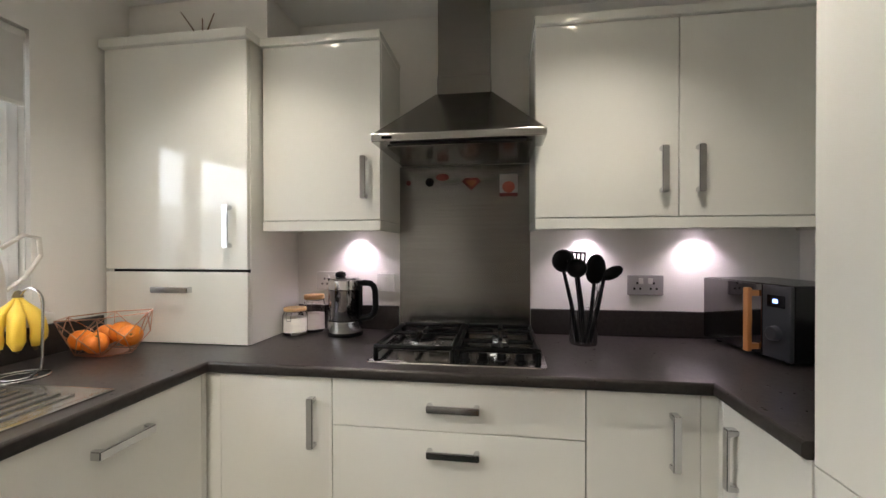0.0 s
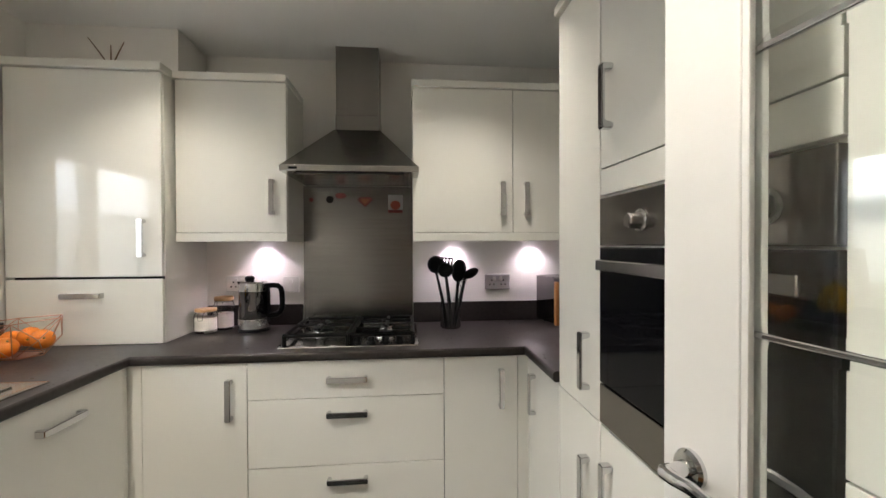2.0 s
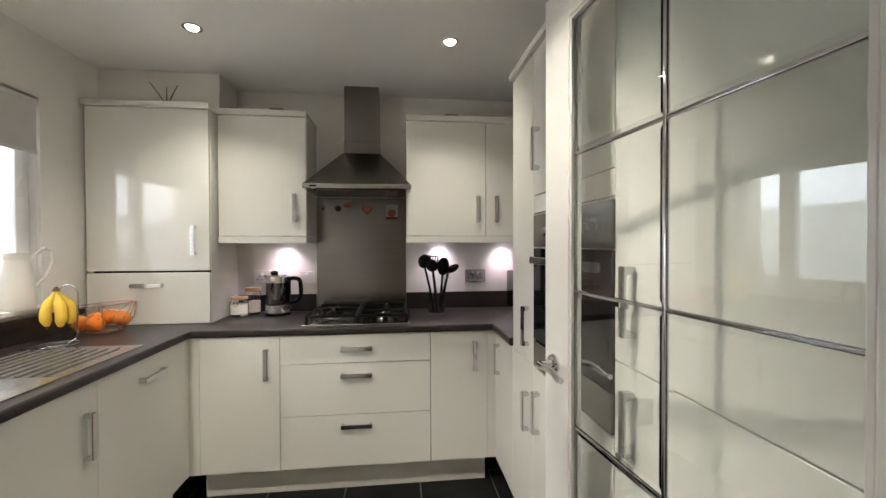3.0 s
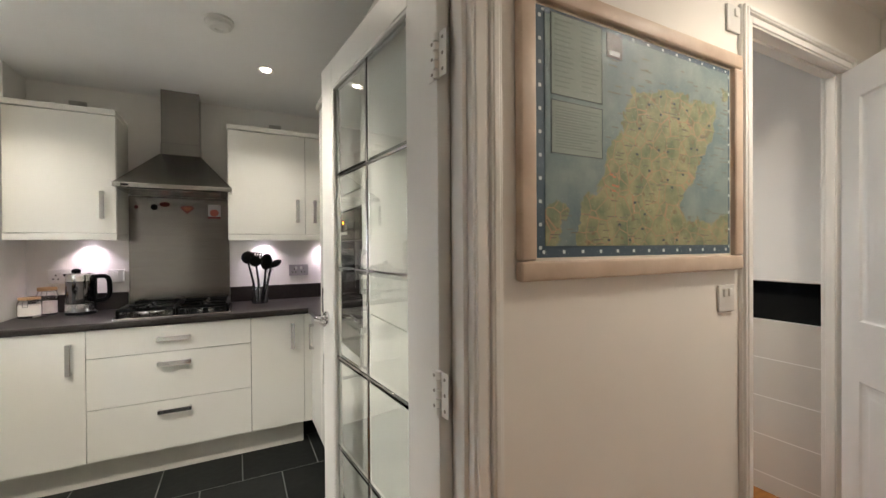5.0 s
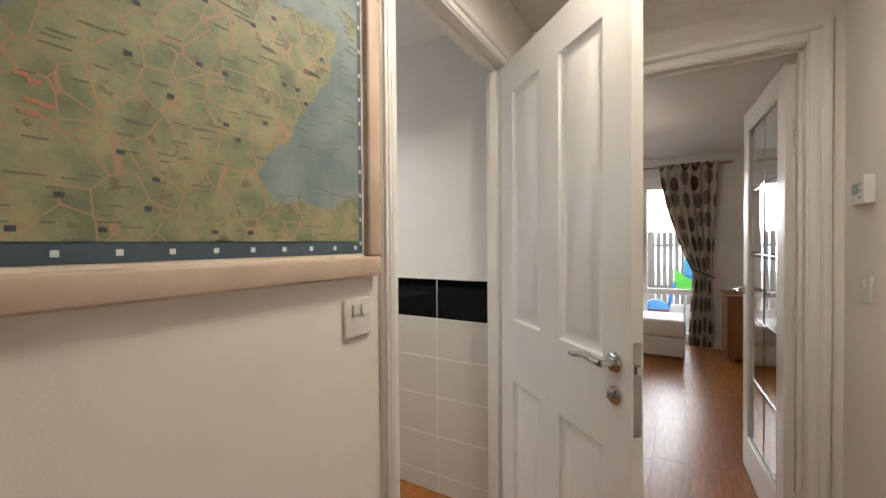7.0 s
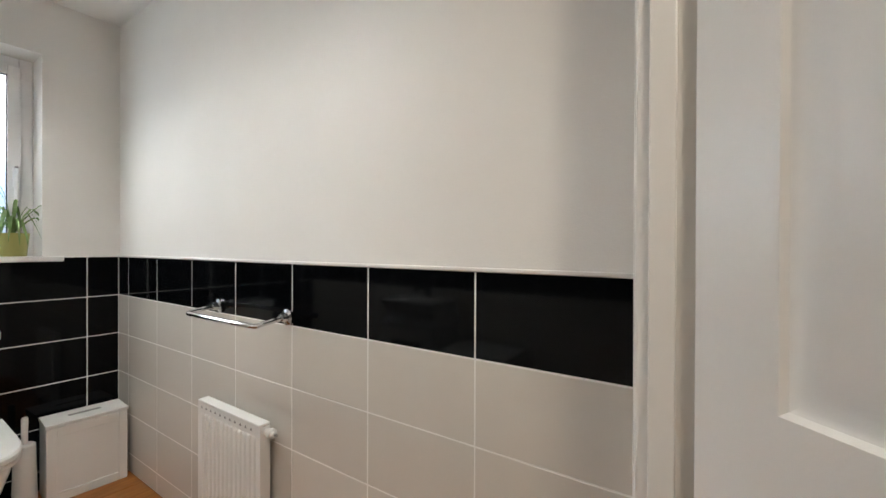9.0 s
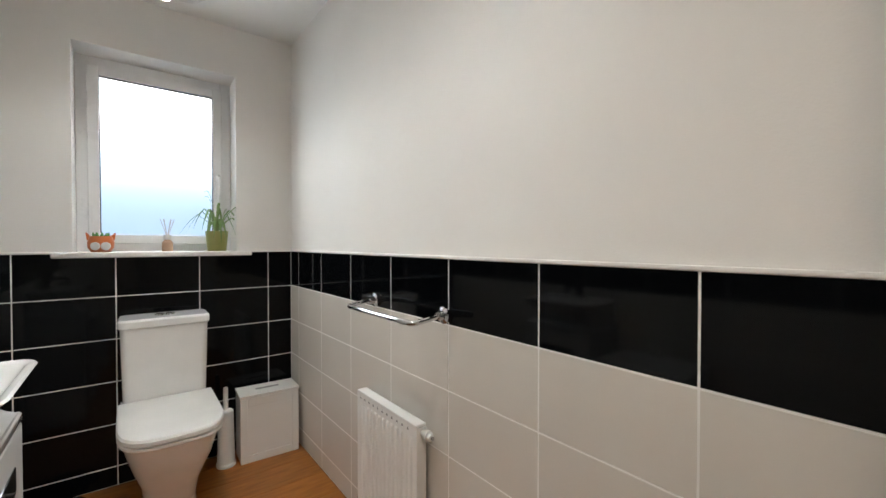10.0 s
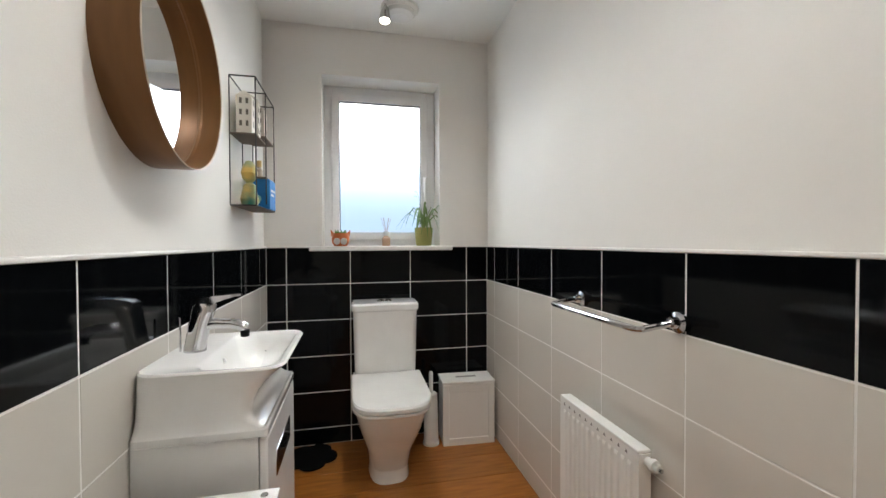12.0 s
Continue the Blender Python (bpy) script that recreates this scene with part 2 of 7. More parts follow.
# north outer wall: kitchen part, then cloakroom part with its window opening
setting("wall_north", rbox(KL - 0.3, 1.46, KN, 0.32, 0, 2.7, 0), WALL, "off-white painted kitchen wall", "wall")
WX0, WX1, WZ0, WZ1 = 1.856, 2.535, 1.10, 2.097
setting("wall_north_cloakroom", merge(rbox(1.46, WX0, WN, 0.32, 0, 2.7, 0), rbox(WX1, HE + 0.2, WN, 0.32, 0, 2.7, 0),
        rbox(WX0, WX1, WN, 0.32, 0, WZ0, 0), rbox(WX0, WX1, WN, 0.32, WZ1, 2.7, 0)), WALL, "off-white painted wall with a window opening", "wall")
# west wall of the kitchen with its window
KY0, KY1, KZ0, KZ1 = -1.85, -0.65, 1.045, 2.06
setting("wall_west", merge(rbox(KL - 0.3, KL, KY1, KN, 0, 2.7, 0), rbox(KL - 0.3, KL, HI, KY0, 0, 2.7, 0),
        rbox(KL - 0.3, KL, KY0, KY1, 0, KZ0, 0), rbox(KL - 0.3, KL, KY0, KY1, KZ1, 2.7, 0)), WALL, "off-white painted wall with a window opening", "wall")
setting("wall_partition", rbox(KR, WL, HI, KN, 0, 2.7, 0), WALL, "off-white painted partition wall", "wall")
setting("wall_cloakroom_east", rbox(WR, 3.05, HI, WN, 0, 2.7, 0), WALL, "off-white painted cloakroom wall", "wall")
setting("wall_hall_north", merge(rbox(KL - 0.3, KD0 - 0.025, HN, HI, 0, 2.7, 0), rbox(KD1 + 0.025, WD0 - 0.025, HN, HI, 0, 2.7, 0),
        rbox(WD1 + 0.025, HE, HN, HI, 0, 2.7, 0), rbox(KD0 - 0.025, KD1 + 0.025, HN, HI, HEAD + 0.02, 2.7, 0),
        rbox(WD0 - 0.025, WD1 + 0.025, HN, HI, HEADW + 0.02, 2.7, 0)), HALLW, "warm white painted hall wall with two doorways", "wall")
setting("wall_hall_east", merge(rbox(HE, HE + 0.12, LD1 + 0.025, HN + 0.1, 0, 2.7, 0), rbox(HE, HE + 0.12, -5.2, LD0 - 0.025, 0, 2.7, 0),
        rbox(HE, HE + 0.12, LD0 - 0.025, LD1 + 0.025, HEAD + 0.02, 2.7, 0)), HALLW, "warm white painted hall wall with a doorway", "wall")
setting("wall_hall_south", rbox(-1.3, HE, HS - 0.12, HS, 0, 2.7, 0), HALLW, "warm white painted hall wall", "wall")
setting("wall_hall_west", rbox(-1.42, -1.3, HS - 0.12, HN, 0, 2.7, 0), HALLW, "plain white hall end wall", "wall")
# living room shell with a wide glazed opening towards the garden
PY0, PY1, PZ1 = -3.62, -2.12, 2.12
setting("wall_living_north", rbox(HE + 0.1, LE, -0.9, -0.78, 0, 2.7, 0), WALL, "off-white living room wall", "wall")
setting("wall_living_south", rbox(HE + 0.12, LE, -5.32, -5.2, 0, 2.7, 0), WALL, "off-white living room wall", "wall")
setting("wall_living_east", merge(rbox(LE, LE + 0.28, PY1, -0.78, 0, 2.7, 0), rbox(LE, LE + 0.28, -5.32, PY0, 0, 2.7, 0),
        rbox(LE, LE + 0.28, PY0, PY1, PZ1, 2.7, 0)), WALL, "off-white living room wall with patio opening", "wall")
setting("ceiling_kitchen", rbox(KL, KR, HI, KN, CZ, CZ + 0.1, 0), CEIL, "matt white painted kitchen ceiling", "ceiling")
setting("ceiling_cloakroom", rbox(WL, WR, HI, WN, WCZ, WCZ + 0.1, 0), CEIL, "matt white cloakroom ceiling", "ceiling")
setting("ceiling_hall", rbox(-1.3, HE, HS, HN, CZ, CZ + 0.1, 0), CEIL, "matt white hall ceiling", "ceiling")
setting("ceiling_living", rbox(HE + 0.12, LE, -5.2, -0.9, CZ, CZ + 0.1, 0), CEIL, "matt white living room ceiling", "ceiling")
setting("roof_slab", rbox(-1.8, 7.3, -5.4, 0.4, 2.7, 2.85, 0), CEIL, "floor slab of the storey above", "roof")
setting("wall_boxing", rbox(KL, -0.80, -0.27, KN, 2.15, CZ, 0.002), WALL, "painted boxing above the tall cabinet", "wall")


def skirting(name, pts, axis):
    bm = merge(*[rbox(*p, 0.004) for p in pts])
    return setting(name, bm, GLOSSW, "white painted skirting board", "skirting")


skirting("baseboard_hall", [(KD1 + 0.09, WD0 - 0.075, HN - 0.016, HN, 0, 0.11), (-1.3, KD0 - 0.09, HN - 0.016, HN, 0, 0.11),
                            (-1.3, HE, HS, HS + 0.016, 0, 0.11)], "x")
skirting("baseboard_living", [(LE - 0.016, LE, -5.2, PY0, 0, 0.11), (HE + 0.12, LE, -5.2, -5.184, 0, 0.11)], "y")


def architrave(name, a0, a1, face, out, along="x", w=0.075, head=HEAD, deep=1.0):
    """Moulded casing round an opening from a0 to a1; it stands out of the wall at face, by the sign of out."""
    bms = []
    for s, e, t in ((0, w, 0.014), (0.006, w * 0.45, 0.020), (w * 0.55, w - 0.004, 0.024), (w * 0.62, w - 0.012, 0.028)):
        f0, f1 = sorted((face, face + out * t * deep))
        for lo, hi in ((a0 - e, a0 - s), (a1 + s, a1 + e)):
            bms.append((lo, hi, f0, f1, 0, head + e))
        bms.append((a0 - s, a1 + s, f0, f1, head + s, head + e))
    if along == "x":
        bm = merge(*[rbox(*b, 0.004) for b in bms])
    else:
        bm = merge(*[rbox(b[2], b[3], b[0], b[1], b[4], b[5], 0.004) for b in bms])
    return setting(name, bm, GLOSSW, "white gloss moulded door architrave", "trim")


def lining(name, a0, a1, f0, f1, along="x", stop=None, head=HEAD):
    b = [(a0 - 0.025, a0, f0, f1, 0, head), (a1, a1 + 0.025, f0, f1, 0, head), (a0 - 0.025, a1 + 0.025, f0, f1, head, head + 0.02)]
    if stop:
        b += [(a0, a0 + 0.012, *stop, 0, head), (a1 - 0.012, a1, *stop, 0, head), (a0, a1, *stop, head - 0.012, head)]
    bm = merge(*[rbox(*(q if along == "x" else (q[2], q[3], q[0], q[1], q[4], q[5])), 0.002) for q in b])
    return setting(name, bm, GLOSSW, "white gloss door lining", "door frame")


architrave("trim_kitchen_hall", KD0, KD1, HN, -1)
architrave("trim_kitchen_inside", KD0, KD1, HI, 1)
lining("door_frame_kitchen", KD0, KD1, HN - 0.004, HI + 0.004, stop=(HN + 0.008, HN + 0.042))
architrave("trim_cloakroom_hall", WD0, WD1, HN, -1, w=0.062, head=HEADW)
architrave("trim_cloakroom_inside", WD0, WD1, HI, 1, w=0.062, head=HEADW, deep=0.5)
lining("door_frame_cloakroom", WD0, WD1, HN - 0.004, HI + 0.004, stop=(HI - 0.045, HI - 0.012), head=HEADW)
architrave("trim_living_hall", LD0, LD1, HE, -1, along="y")
lining("door_frame_living", LD0, LD1, HE - 0.004, HE + 0.124, along="y", stop=(HE + 0.03, HE + 0.06))


# ---- doors ----
def lever(parent, m, side):
    """Chrome lever on a round rose; side is the face's sign along local y; m places the spindle."""
    h = part("door_handle", moved(merge(lathe([(0, 0), (0.026, 0), (0.026, 0.006), (0.022, 0.011), (0.012, 0.012), (0.0095, 0.03), (0.0095, 0.047), (0, 0.047)], 28)),
             m @ pose(0, 0, 0, 90 if side < 0 else -90, 0, 0)), CHROME, parent, "chrome rose and lever handle")
    pts = [(0.0, side * 0.045, 0.0), (-0.02, side * 0.047, 0.001), (-0.05, side * 0.048, 0.006), (-0.08, side * 0.048, 0.004), (-0.11, side * 0.049, -0.004), (-0.125, side * 0.05, -0.003)]
    part("lever", moved(tube(pts, 0.010, 12, r2=0.007), m), CHROME, h)
    return h


def hinge(parent, x, y, z):
    h = part("hinge", merge(rbox(x - 0.032, x - 0.004, y - 0.002, y + 0.0005, z - 0.05, z + 0.05, 0.0005), rbox(x + 0.012, x + 0.040, y - 0.002, y + 0.0005, z - 0.05, z + 0.05, 0.0005),
             *[lathe([(0, a), (0.0075, a + 0.001), (0.0075, a + 0.018), (0, a + 0.019)], 14, (x + 0.004, y - 0.004, z)) for a in (-0.052, -0.031, -0.010, 0.011, 0.032)]),
             GLOSSW, parent, "white painted butt hinge with a round knuckle")
    for dx in (-0.018, 0.026):
        for i in (-0.035, 0, 0.035):
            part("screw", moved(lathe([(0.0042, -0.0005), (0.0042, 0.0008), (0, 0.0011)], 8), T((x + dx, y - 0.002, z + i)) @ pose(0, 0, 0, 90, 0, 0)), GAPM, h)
    return h


def glazed_door(name, m, label, width=0.820, mirror=1, st=0.108, sh=0.108):
    """Leaf with its hinge at the origin, running along local -x, thickness along y."""
    d = tagged(thing(name, label, "door", m), kind="structure")
    th, H = 0.036, 2.030
    w = width
    part("stile", rbox(-sh, 0, -th / 2, th / 2, 0.006, H, 0.003), GLOSSW, d)
    part("stile", rbox(-w, -w + st, -th / 2, th / 2, 0.006, H, 0.003), GLOSSW, d)
    part("rail", rbox(-w + st, -sh, -th / 2, th / 2, H - 0.105, H, 0.003), GLOSSW, d)
    part("rail", rbox(-w + st, -sh, -th / 2, th / 2, 0.006, 0.20, 0.003), GLOSSW, d)
    x0, x1, z0, z1 = -w + st, -sh, 0.20, H - 0.105
    bead = []
    for s in (-1, 1):
        y0, y1 = sorted((s * 0.006, s * 0.016))
        bead += [rbox(x0, x0 + 0.01, y0, y1, z0, z1, 0.002), rbox(x1 - 0.01, x1, y0, y1, z0, z1, 0.002),
                 rbox(x0 + 0.01, x1 - 0.01, y0, y1, z0, z0 + 0.01, 0.002), rbox(x0 + 0.01, x1 - 0.01, y0, y1, z1 - 0.01, z1, 0.002)]
    part("glazing_bead", merge(*bead), GLOSSW, d)
    ph = (z1 - z0) / 5
    pw = (x1 - x0) / 2
    for r in range(5):
        for c in range(2):
            a, b = x0 + c * pw + 0.002, x0 + (c + 1) * pw - 0.002
            lo, hi = z0 + r * ph + 0.002, z0 + (r + 1) * ph - 0.002
            e = 0.014
            bm = loft([[(a, -0.002, lo), (b, -0.002, lo), (b, -0.002, hi), (a, -0.002, hi)],
                       [(a, 0.0, lo), (b, 0.0, lo), (b, 0.0, hi), (a, 0.0, hi)],
                       [(a + e, 0.003, lo + e), (b - e, 0.003, lo + e), (b - e, 0.003, hi - e), (a + e, 0.003, hi - e)]])
            p = part("pane", bm, DOORG, d, "bevelled glass pane", 3)
            p.visible_shadow = False
    for r in range(1, 5):
        z = z0 + r * ph
        part("glazing_bar", rbox(x0, x1, -0.0055, 0.0055, z - 0.0042, z + 0.0042, 0.002), CHROME, d, "silver glazing bar")
    part("glazing_bar", rbox((x0 + x1) / 2 - 0.0042, (x0 + x1) / 2 + 0.0042, -0.006, 0.006, z0, z1, 0.002), CHROME, d, "silver glazing bar")
    for s in (-1, 1):
        lever(d, pose(-w + 0.055, s * th / 2, 1.03, 0, 0, 180), -s)
    part("latch_plate", rbox(-w - 0.0015, -w + 0.001, -0.011, 0.011, 0.975, 1.085, 0.0005), STEELL, d, "steel latch plate")
    for z in (0.23, 0.98, 1.74):
        hinge(d, 0.0, -th / 2 * mirror, z)
    return d


def panel_door(name, m, label, width=0.775):
    d = tagged(thing(name, label, "door", m), kind="structure")
    th, H, w = 0.035, 2.026, width
    cols = ((-w + 0.104, -w / 2 - 0.058), (-w / 2 + 0.058, -0.104))
    rows = ((0.22, 0.76), (1.0, 1.90))
    xs = [-w, cols[0][0], cols[0][1], cols[1][0], cols[1][1], 0]
    zs = [0.006, rows[0][0], rows[0][1], rows[1][0], rows[1][1], H]
    bm = bmesh.new()
    for s in (-1, 1):
        y = s * th / 2
        for i in range(5):
            for j in range(5):
                a, b, lo, hi = xs[i], xs[i + 1], zs[j], zs[j + 1]
                if i in (1, 3) and j in (1, 3):
                    prev = None
                    for e, dy in ((0, 0), (0.006, -0.006), (0.014, -0.0095), (0.026, -0.0105), (0.032, -0.0100), (0.050, -0.003), (0.056, -0.002)):
                        q = [bm.verts.new(p) for p in ((a + e, y + s * dy, lo + e), (b - e, y + s * dy, lo + e), (b - e, y + s * dy, hi - e), (a + e, y + s * dy, hi - e))]
                        if prev:
                            for k in range(4):
                                bm.faces.new((prev[k], prev[(k + 1) % 4], q[(k + 1) % 4], q[k]))
                        prev = q
                    bm.faces.new(prev)
                else:
                    bm.faces.new([bm.verts.new(p) for p in ((a, y, lo), (b, y, lo), (b, y, hi), (a, y, hi))])
    for q in (((-w, 0.006), (-w, H)), ((0, 0.006), (0, H)), ((-w, 0.006), (0, 0.006)), ((-w, H), (0, H))):
        (a, lo), (b, hi) = q
        bm.faces.new([bm.verts.new(p) for p in ((a, -th / 2, lo), (b, -th / 2, hi), (b, th / 2, hi), (a, th / 2, lo))])
    bmesh.ops.remove_doubles(bm, verts=bm.verts[:], dist=0.0002)
    bmesh.ops.recalc_face_normals(bm, faces=bm.faces[:])
    part("leaf", bm, GLOSSW, d, "white moulded leaf with four raised panels")
    for s in (-1, 1):
        lever(d, pose(-w + 0.055, s * th / 2, 1.0, 0, 0, 180), -s)
        part("thumb_turn", moved(lathe([(0, 0), (0.024, 0), (0.024, 0.006), (0.02, 0.01), (0.008, 0.011), (0.007, 0.022), (0, 0.023)], 24),
             T((-w + 0.055, s * th / 2, 0.915)) @ pose(0, 0, 0, -90 * s, 0, 0)), CHROME, d, "chrome bathroom turn")
    part("latch_plate", rbox(-w - 0.0015, -w + 0.001, -0.011, 0.011, 0.83, 1.06, 0.0005), STEELL, d, "steel lock faceplate")
    part("latch_bolt", rbox(-w - 0.012, -w, -0.006, 0.006, 0.985, 1.005, 0.001), CHROME, d, "steel latch bolt")
    for z in (0.23, 0.98, 1.74):
        hinge(d, 0.0, -th / 2, z)
    return d


glazed_door("door_kitchen", pose(0.772, -2.556, 0, 0, 0, -84.0), "white glazed door standing open against the oven housing", 0.880, 1, 0.126, 0.142)
panel_door("door_cloakroom", pose(2.640, -2.650, 0, 0, 0, 46.5), "white four panel door standing half open into the hall", 0.742)
glazed_door("door_living", pose(HE + 0.115, LD0 + 0.02, 0, 0, 0, 183), "white glazed door standing open into the living room", 0.79, -1)


# ---- kitchen units ----
def bow_handle(parent, m, length=0.165):
    """Chrome bar handle: flat bar on two square returns; bar along local x, standing out along -y."""
    L = length / 2
    ring = [(-L, 0), (-L, -0.030), (L, -0.030), (L, 0), (L - 0.016, 0), (L - 0.020, -0.021), (-L + 0.020, -0.021), (-L + 0.016, 0)]
    bm = loft([[(x, y, z) for x, y in ring] for z in (-0.0115, 0.0115)])
    bmesh.ops.bevel(bm, geom=[e for e in bm.edges if e.calc_length() > 0.018], offset=0.0025, segments=2, affect="EDGES")
    return part("handle", moved(bm, m), CHROME, parent, "polished chrome bar handle")


def front(parent, w, z0, z1, handle=None, name="door", x0=None):
    """A slab front on the local x-z plane, face at y = 0; handle = (kind, x, z)."""
    a = -w / 2 if x0 is None else x0
    f = part(name, rbox(a + 0.0015, a + w - 0.0015, 0, 0.018, z0 + 0.0015, z1 - 0.0015, 0.0018), UNIT, parent)
    if handle:
        k, hx, hz = handle
        bow_handle(f, T((hx, 0, hz)) @ (pose(0, 0, 0, 0, 90, 0) if k == "v" else Matrix()))
    return f


def base_unit(m, w, fronts, label, depth=0.56, top=0.868, name="base_cabinet", z0=0.15):
    u = thing(name, label, "kitchen cabinet", m)
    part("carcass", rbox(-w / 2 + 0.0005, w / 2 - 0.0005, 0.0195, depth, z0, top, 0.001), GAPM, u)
    part("plinth", rbox(-w / 2, w / 2, 0.07, 0.086, 0.0, z0, 0.001), CARC, u, "grey-cream plinth board")
    for nm, lo, hi, h in fronts:
        front(u, w, lo, hi, h, nm)
    return u


FY = -0.590
xd = lambda a, b: T(((a + b) / 2, FY, 0))
ZB, ZT = 0.155, 0.872
base_unit(xd(-0.780, -0.378), 0.402, [("door", ZB, ZT, ("v", 0.135, 0.725))], "cream gloss base cabinet with chrome bar handle")
base_unit(xd(-0.378, 0.422), 0.80, [("drawer_front", 0.716, ZT, ("h", 0, 0.795)), ("drawer_front", 0.437, 0.716, ("h", 0, 0.652)), ("drawer_front", ZB, 0.437, ("h", 0, 0.378))],
          "cream gloss three drawer base unit under the hob", name="drawer_unit")
base_unit(xd(0.422, 0.740), 0.318, [("door", ZB, ZT, ("v", 0.085, 0.735))], "narrow cream gloss base cabinet with chrome handle")
# corner fillers
for fx in ((-0.850, -0.8325), (0.7865, 0.804)):
    tagged(part("filler_panel", rbox(*fx, -0.6115, FY - 0.0005, 0.155, 0.872, 0.001), UNIT), "cream corner post between the cabinets", "filler panel")
fl = tagged(part("filler_panel", rbox(-0.849, -0.7805, FY + 0.002, FY + 0.02, 0.155, ZT, 0.001), UNIT), "cream filler strip in the cabinet corner", "filler panel")
fl = tagged(part("filler_panel", rbox(0.7405, 0.803, FY + 0.002, FY + 0.02, 0.155, ZT, 0.001), UNIT), "cream filler strip in the cabinet corner", "filler panel")
FXL, FXR = -0.832, 0.786
yl = lambda a, b: pose(FXL, (a + b) / 2, 0, 0, 0, 90)
yr = lambda a, b: pose(FXR, (a + b) / 2, 0, 0, 0, -90)
# west run: local x runs along +y
base_unit(yl(-1.215, -0.612), 0.603, [("door", ZB, ZT, ("h", 0.01, 0.785))], "integrated dishwasher behind a cream gloss door", name="dishwasher")
base_unit(yl(-1.815, -1.215), 0.60, [("door", ZB, ZT, ("v", 0.245, 0.69))], "cream gloss sink base cabinet with chrome handle", name="sink_cabinet")
base_unit(yl(-2.415, -1.815), 0.60, [("door", ZB, ZT, ("v", 0.245, 0.69))], "cream gloss base cabinet beside the sink", name="base_cabinet")
# east run: local x runs along -y
base_unit(yr(-0.939, -0.612), 0.326, [("door", ZB, ZT, ("v", -0.095, 0.735))], "narrow cream gloss corner base cabinet")


def tall_unit(m, w, fronts, label, name="larder_cabinet", top=2.115):
    u = thing(name, label, "kitchen cabinet", m)
    part("carcass", rbox(-w / 2 + 0.0005, w / 2 - 0.0005, 0.0195, 0.585, 0.15, top, 0.001), CARC, u)
    part("plinth", rbox(-w / 2, w / 2, 0.07, 0.086, 0.0, 0.15, 0.001), CARC, u)
    part("cornice", rbox(-w / 2, w / 2, -0.018, 0.585, top, top + 0.032, 0.004), UNIT, u)
    for nm, lo, hi, h in fronts:
        front(u, w, lo, hi, h, nm)
    return u


tall_unit(yr(-1.231, -0.940), 0.290, [("door", ZB, 0.864, ("v", 0.075, 0.655)), ("door", 0.864, 2.113, ("v", 0.075, 1.012))], "tall cream gloss larder cabinet")
ov = tall_unit(yr(-1.835, -1.232), 0.603, [("door", ZB, 0.864, ("v", -0.245, 0.70)), ("panel", 1.474, 1.545, None), ("door", 1.545, 2.113, ("v", -0.245, 1.72))],
               "tall cream gloss oven housing cabinet", "oven_housing")
tall_unit(yr(-2.440, -1.8365), 0.6035, [("door", ZB, 1.065, ("v", -0.225, 0.93)), ("door", 1.065, 2.113, ("v", -0.225, 1.22))], "tall cream gloss fridge freezer housing", "fridge_housing")
tagged(part("end_panel", rbox(0.774, KR, -2.460, -2.4415, 0, 2.147, 0.001), UNIT), "cream gloss end panel of the tall cabinets", "end panel")

# built-in oven
o = thing("oven", "built-in stainless steel oven with a black glass door", "oven", T((0, 0, 0.870)) @ yr(-1.835, -1.232))
part("body", rbox(-0.28, 0.28, 0.02, 0.54, 0.005, 0.59, 0.002), BLACKM, o)
fascia = part("control_panel", rbox(-0.297, 0.297, -0.004, 0.02, 0.472, 0.597, 0.003), STEEL, o, "brushed steel control panel")
part("display", rbox(-0.022, 0.112, -0.0055, -0.003, 0.525, 0.567, 0.001), BLACKG, fascia, "black clock display")
for kx in (-0.108, 0.205):
    part("knob", moved(lathe([(0, 0), (0.026, 0), (0.026, 0.003), (0.019, 0.005), (0.017, 0.03), (0.015, 0.033), (0, 0.033)], 28), T((kx, -0.004, 0.528)) @ pose(0, 0, 0, 90, 0, 0)), STEELL, fascia, "round steel oven knob")
for kx in (-0.014, 0.017, 0.048, 0.079):
    part("button", moved(lathe([(0, 0), (0.0075, 0), (0.007, 0.004), (0, 0.005)], 16), T((kx, -0.004, 0.502)) @ pose(0, 0, 0, 90, 0, 0)), PLASTW, fascia, "small round white button")


def words(name, text, size, m, material, parent, depth=0.0006):
    cu = bpy.data.curves.new(name, "FONT")
    cu.body, cu.size, cu.extrude, cu.align_x, cu.align_y = text, size, depth, "CENTER", "CENTER"
    tmp = new(name + "_tmp", cu)
    dg = bpy.context.evaluated_depsgraph_get()
    me = bpy.data.meshes.new_from_object(tmp.evaluated_get(dg))
    bpy.data.objects.remove(tmp)
    me.transform(m)
    me.materials.clear()
    me.materials.append(material)
    ob = new(name, me)
    ob.parent = parent
    return ob


words("clock_digits", "94", 0.021, T((0.020, -0.0062, 0.548)) @ pose(0, 0, 0, 90, 0, 0), glow("amber_digits", (1.0, 0.32, 0.03), 6), fascia)
od = part("oven_door", rbox(-0.297, 0.297, -0.004, 0.02, 0.108, 0.468, 0.003), BLACKG, o, "black glass oven door")
part("oven_handle", merge(rbox(-0.270, 0.270, -0.030, -0.019, 0.408, 0.436, 0.003), rbox(-0.24, -0.22, -0.024, -0.002, 0.412, 0.428, 0.002), rbox(0.22, 0.24, -0.024, -0.002, 0.412, 0.428, 0.002)), STEELL, od, "satin steel bar handle")
part("lower_trim", rbox(-0.297, 0.297, -0.004, 0.02, 0.0, 0.105, 0.003), STEEL, o, "brushed steel lower trim")

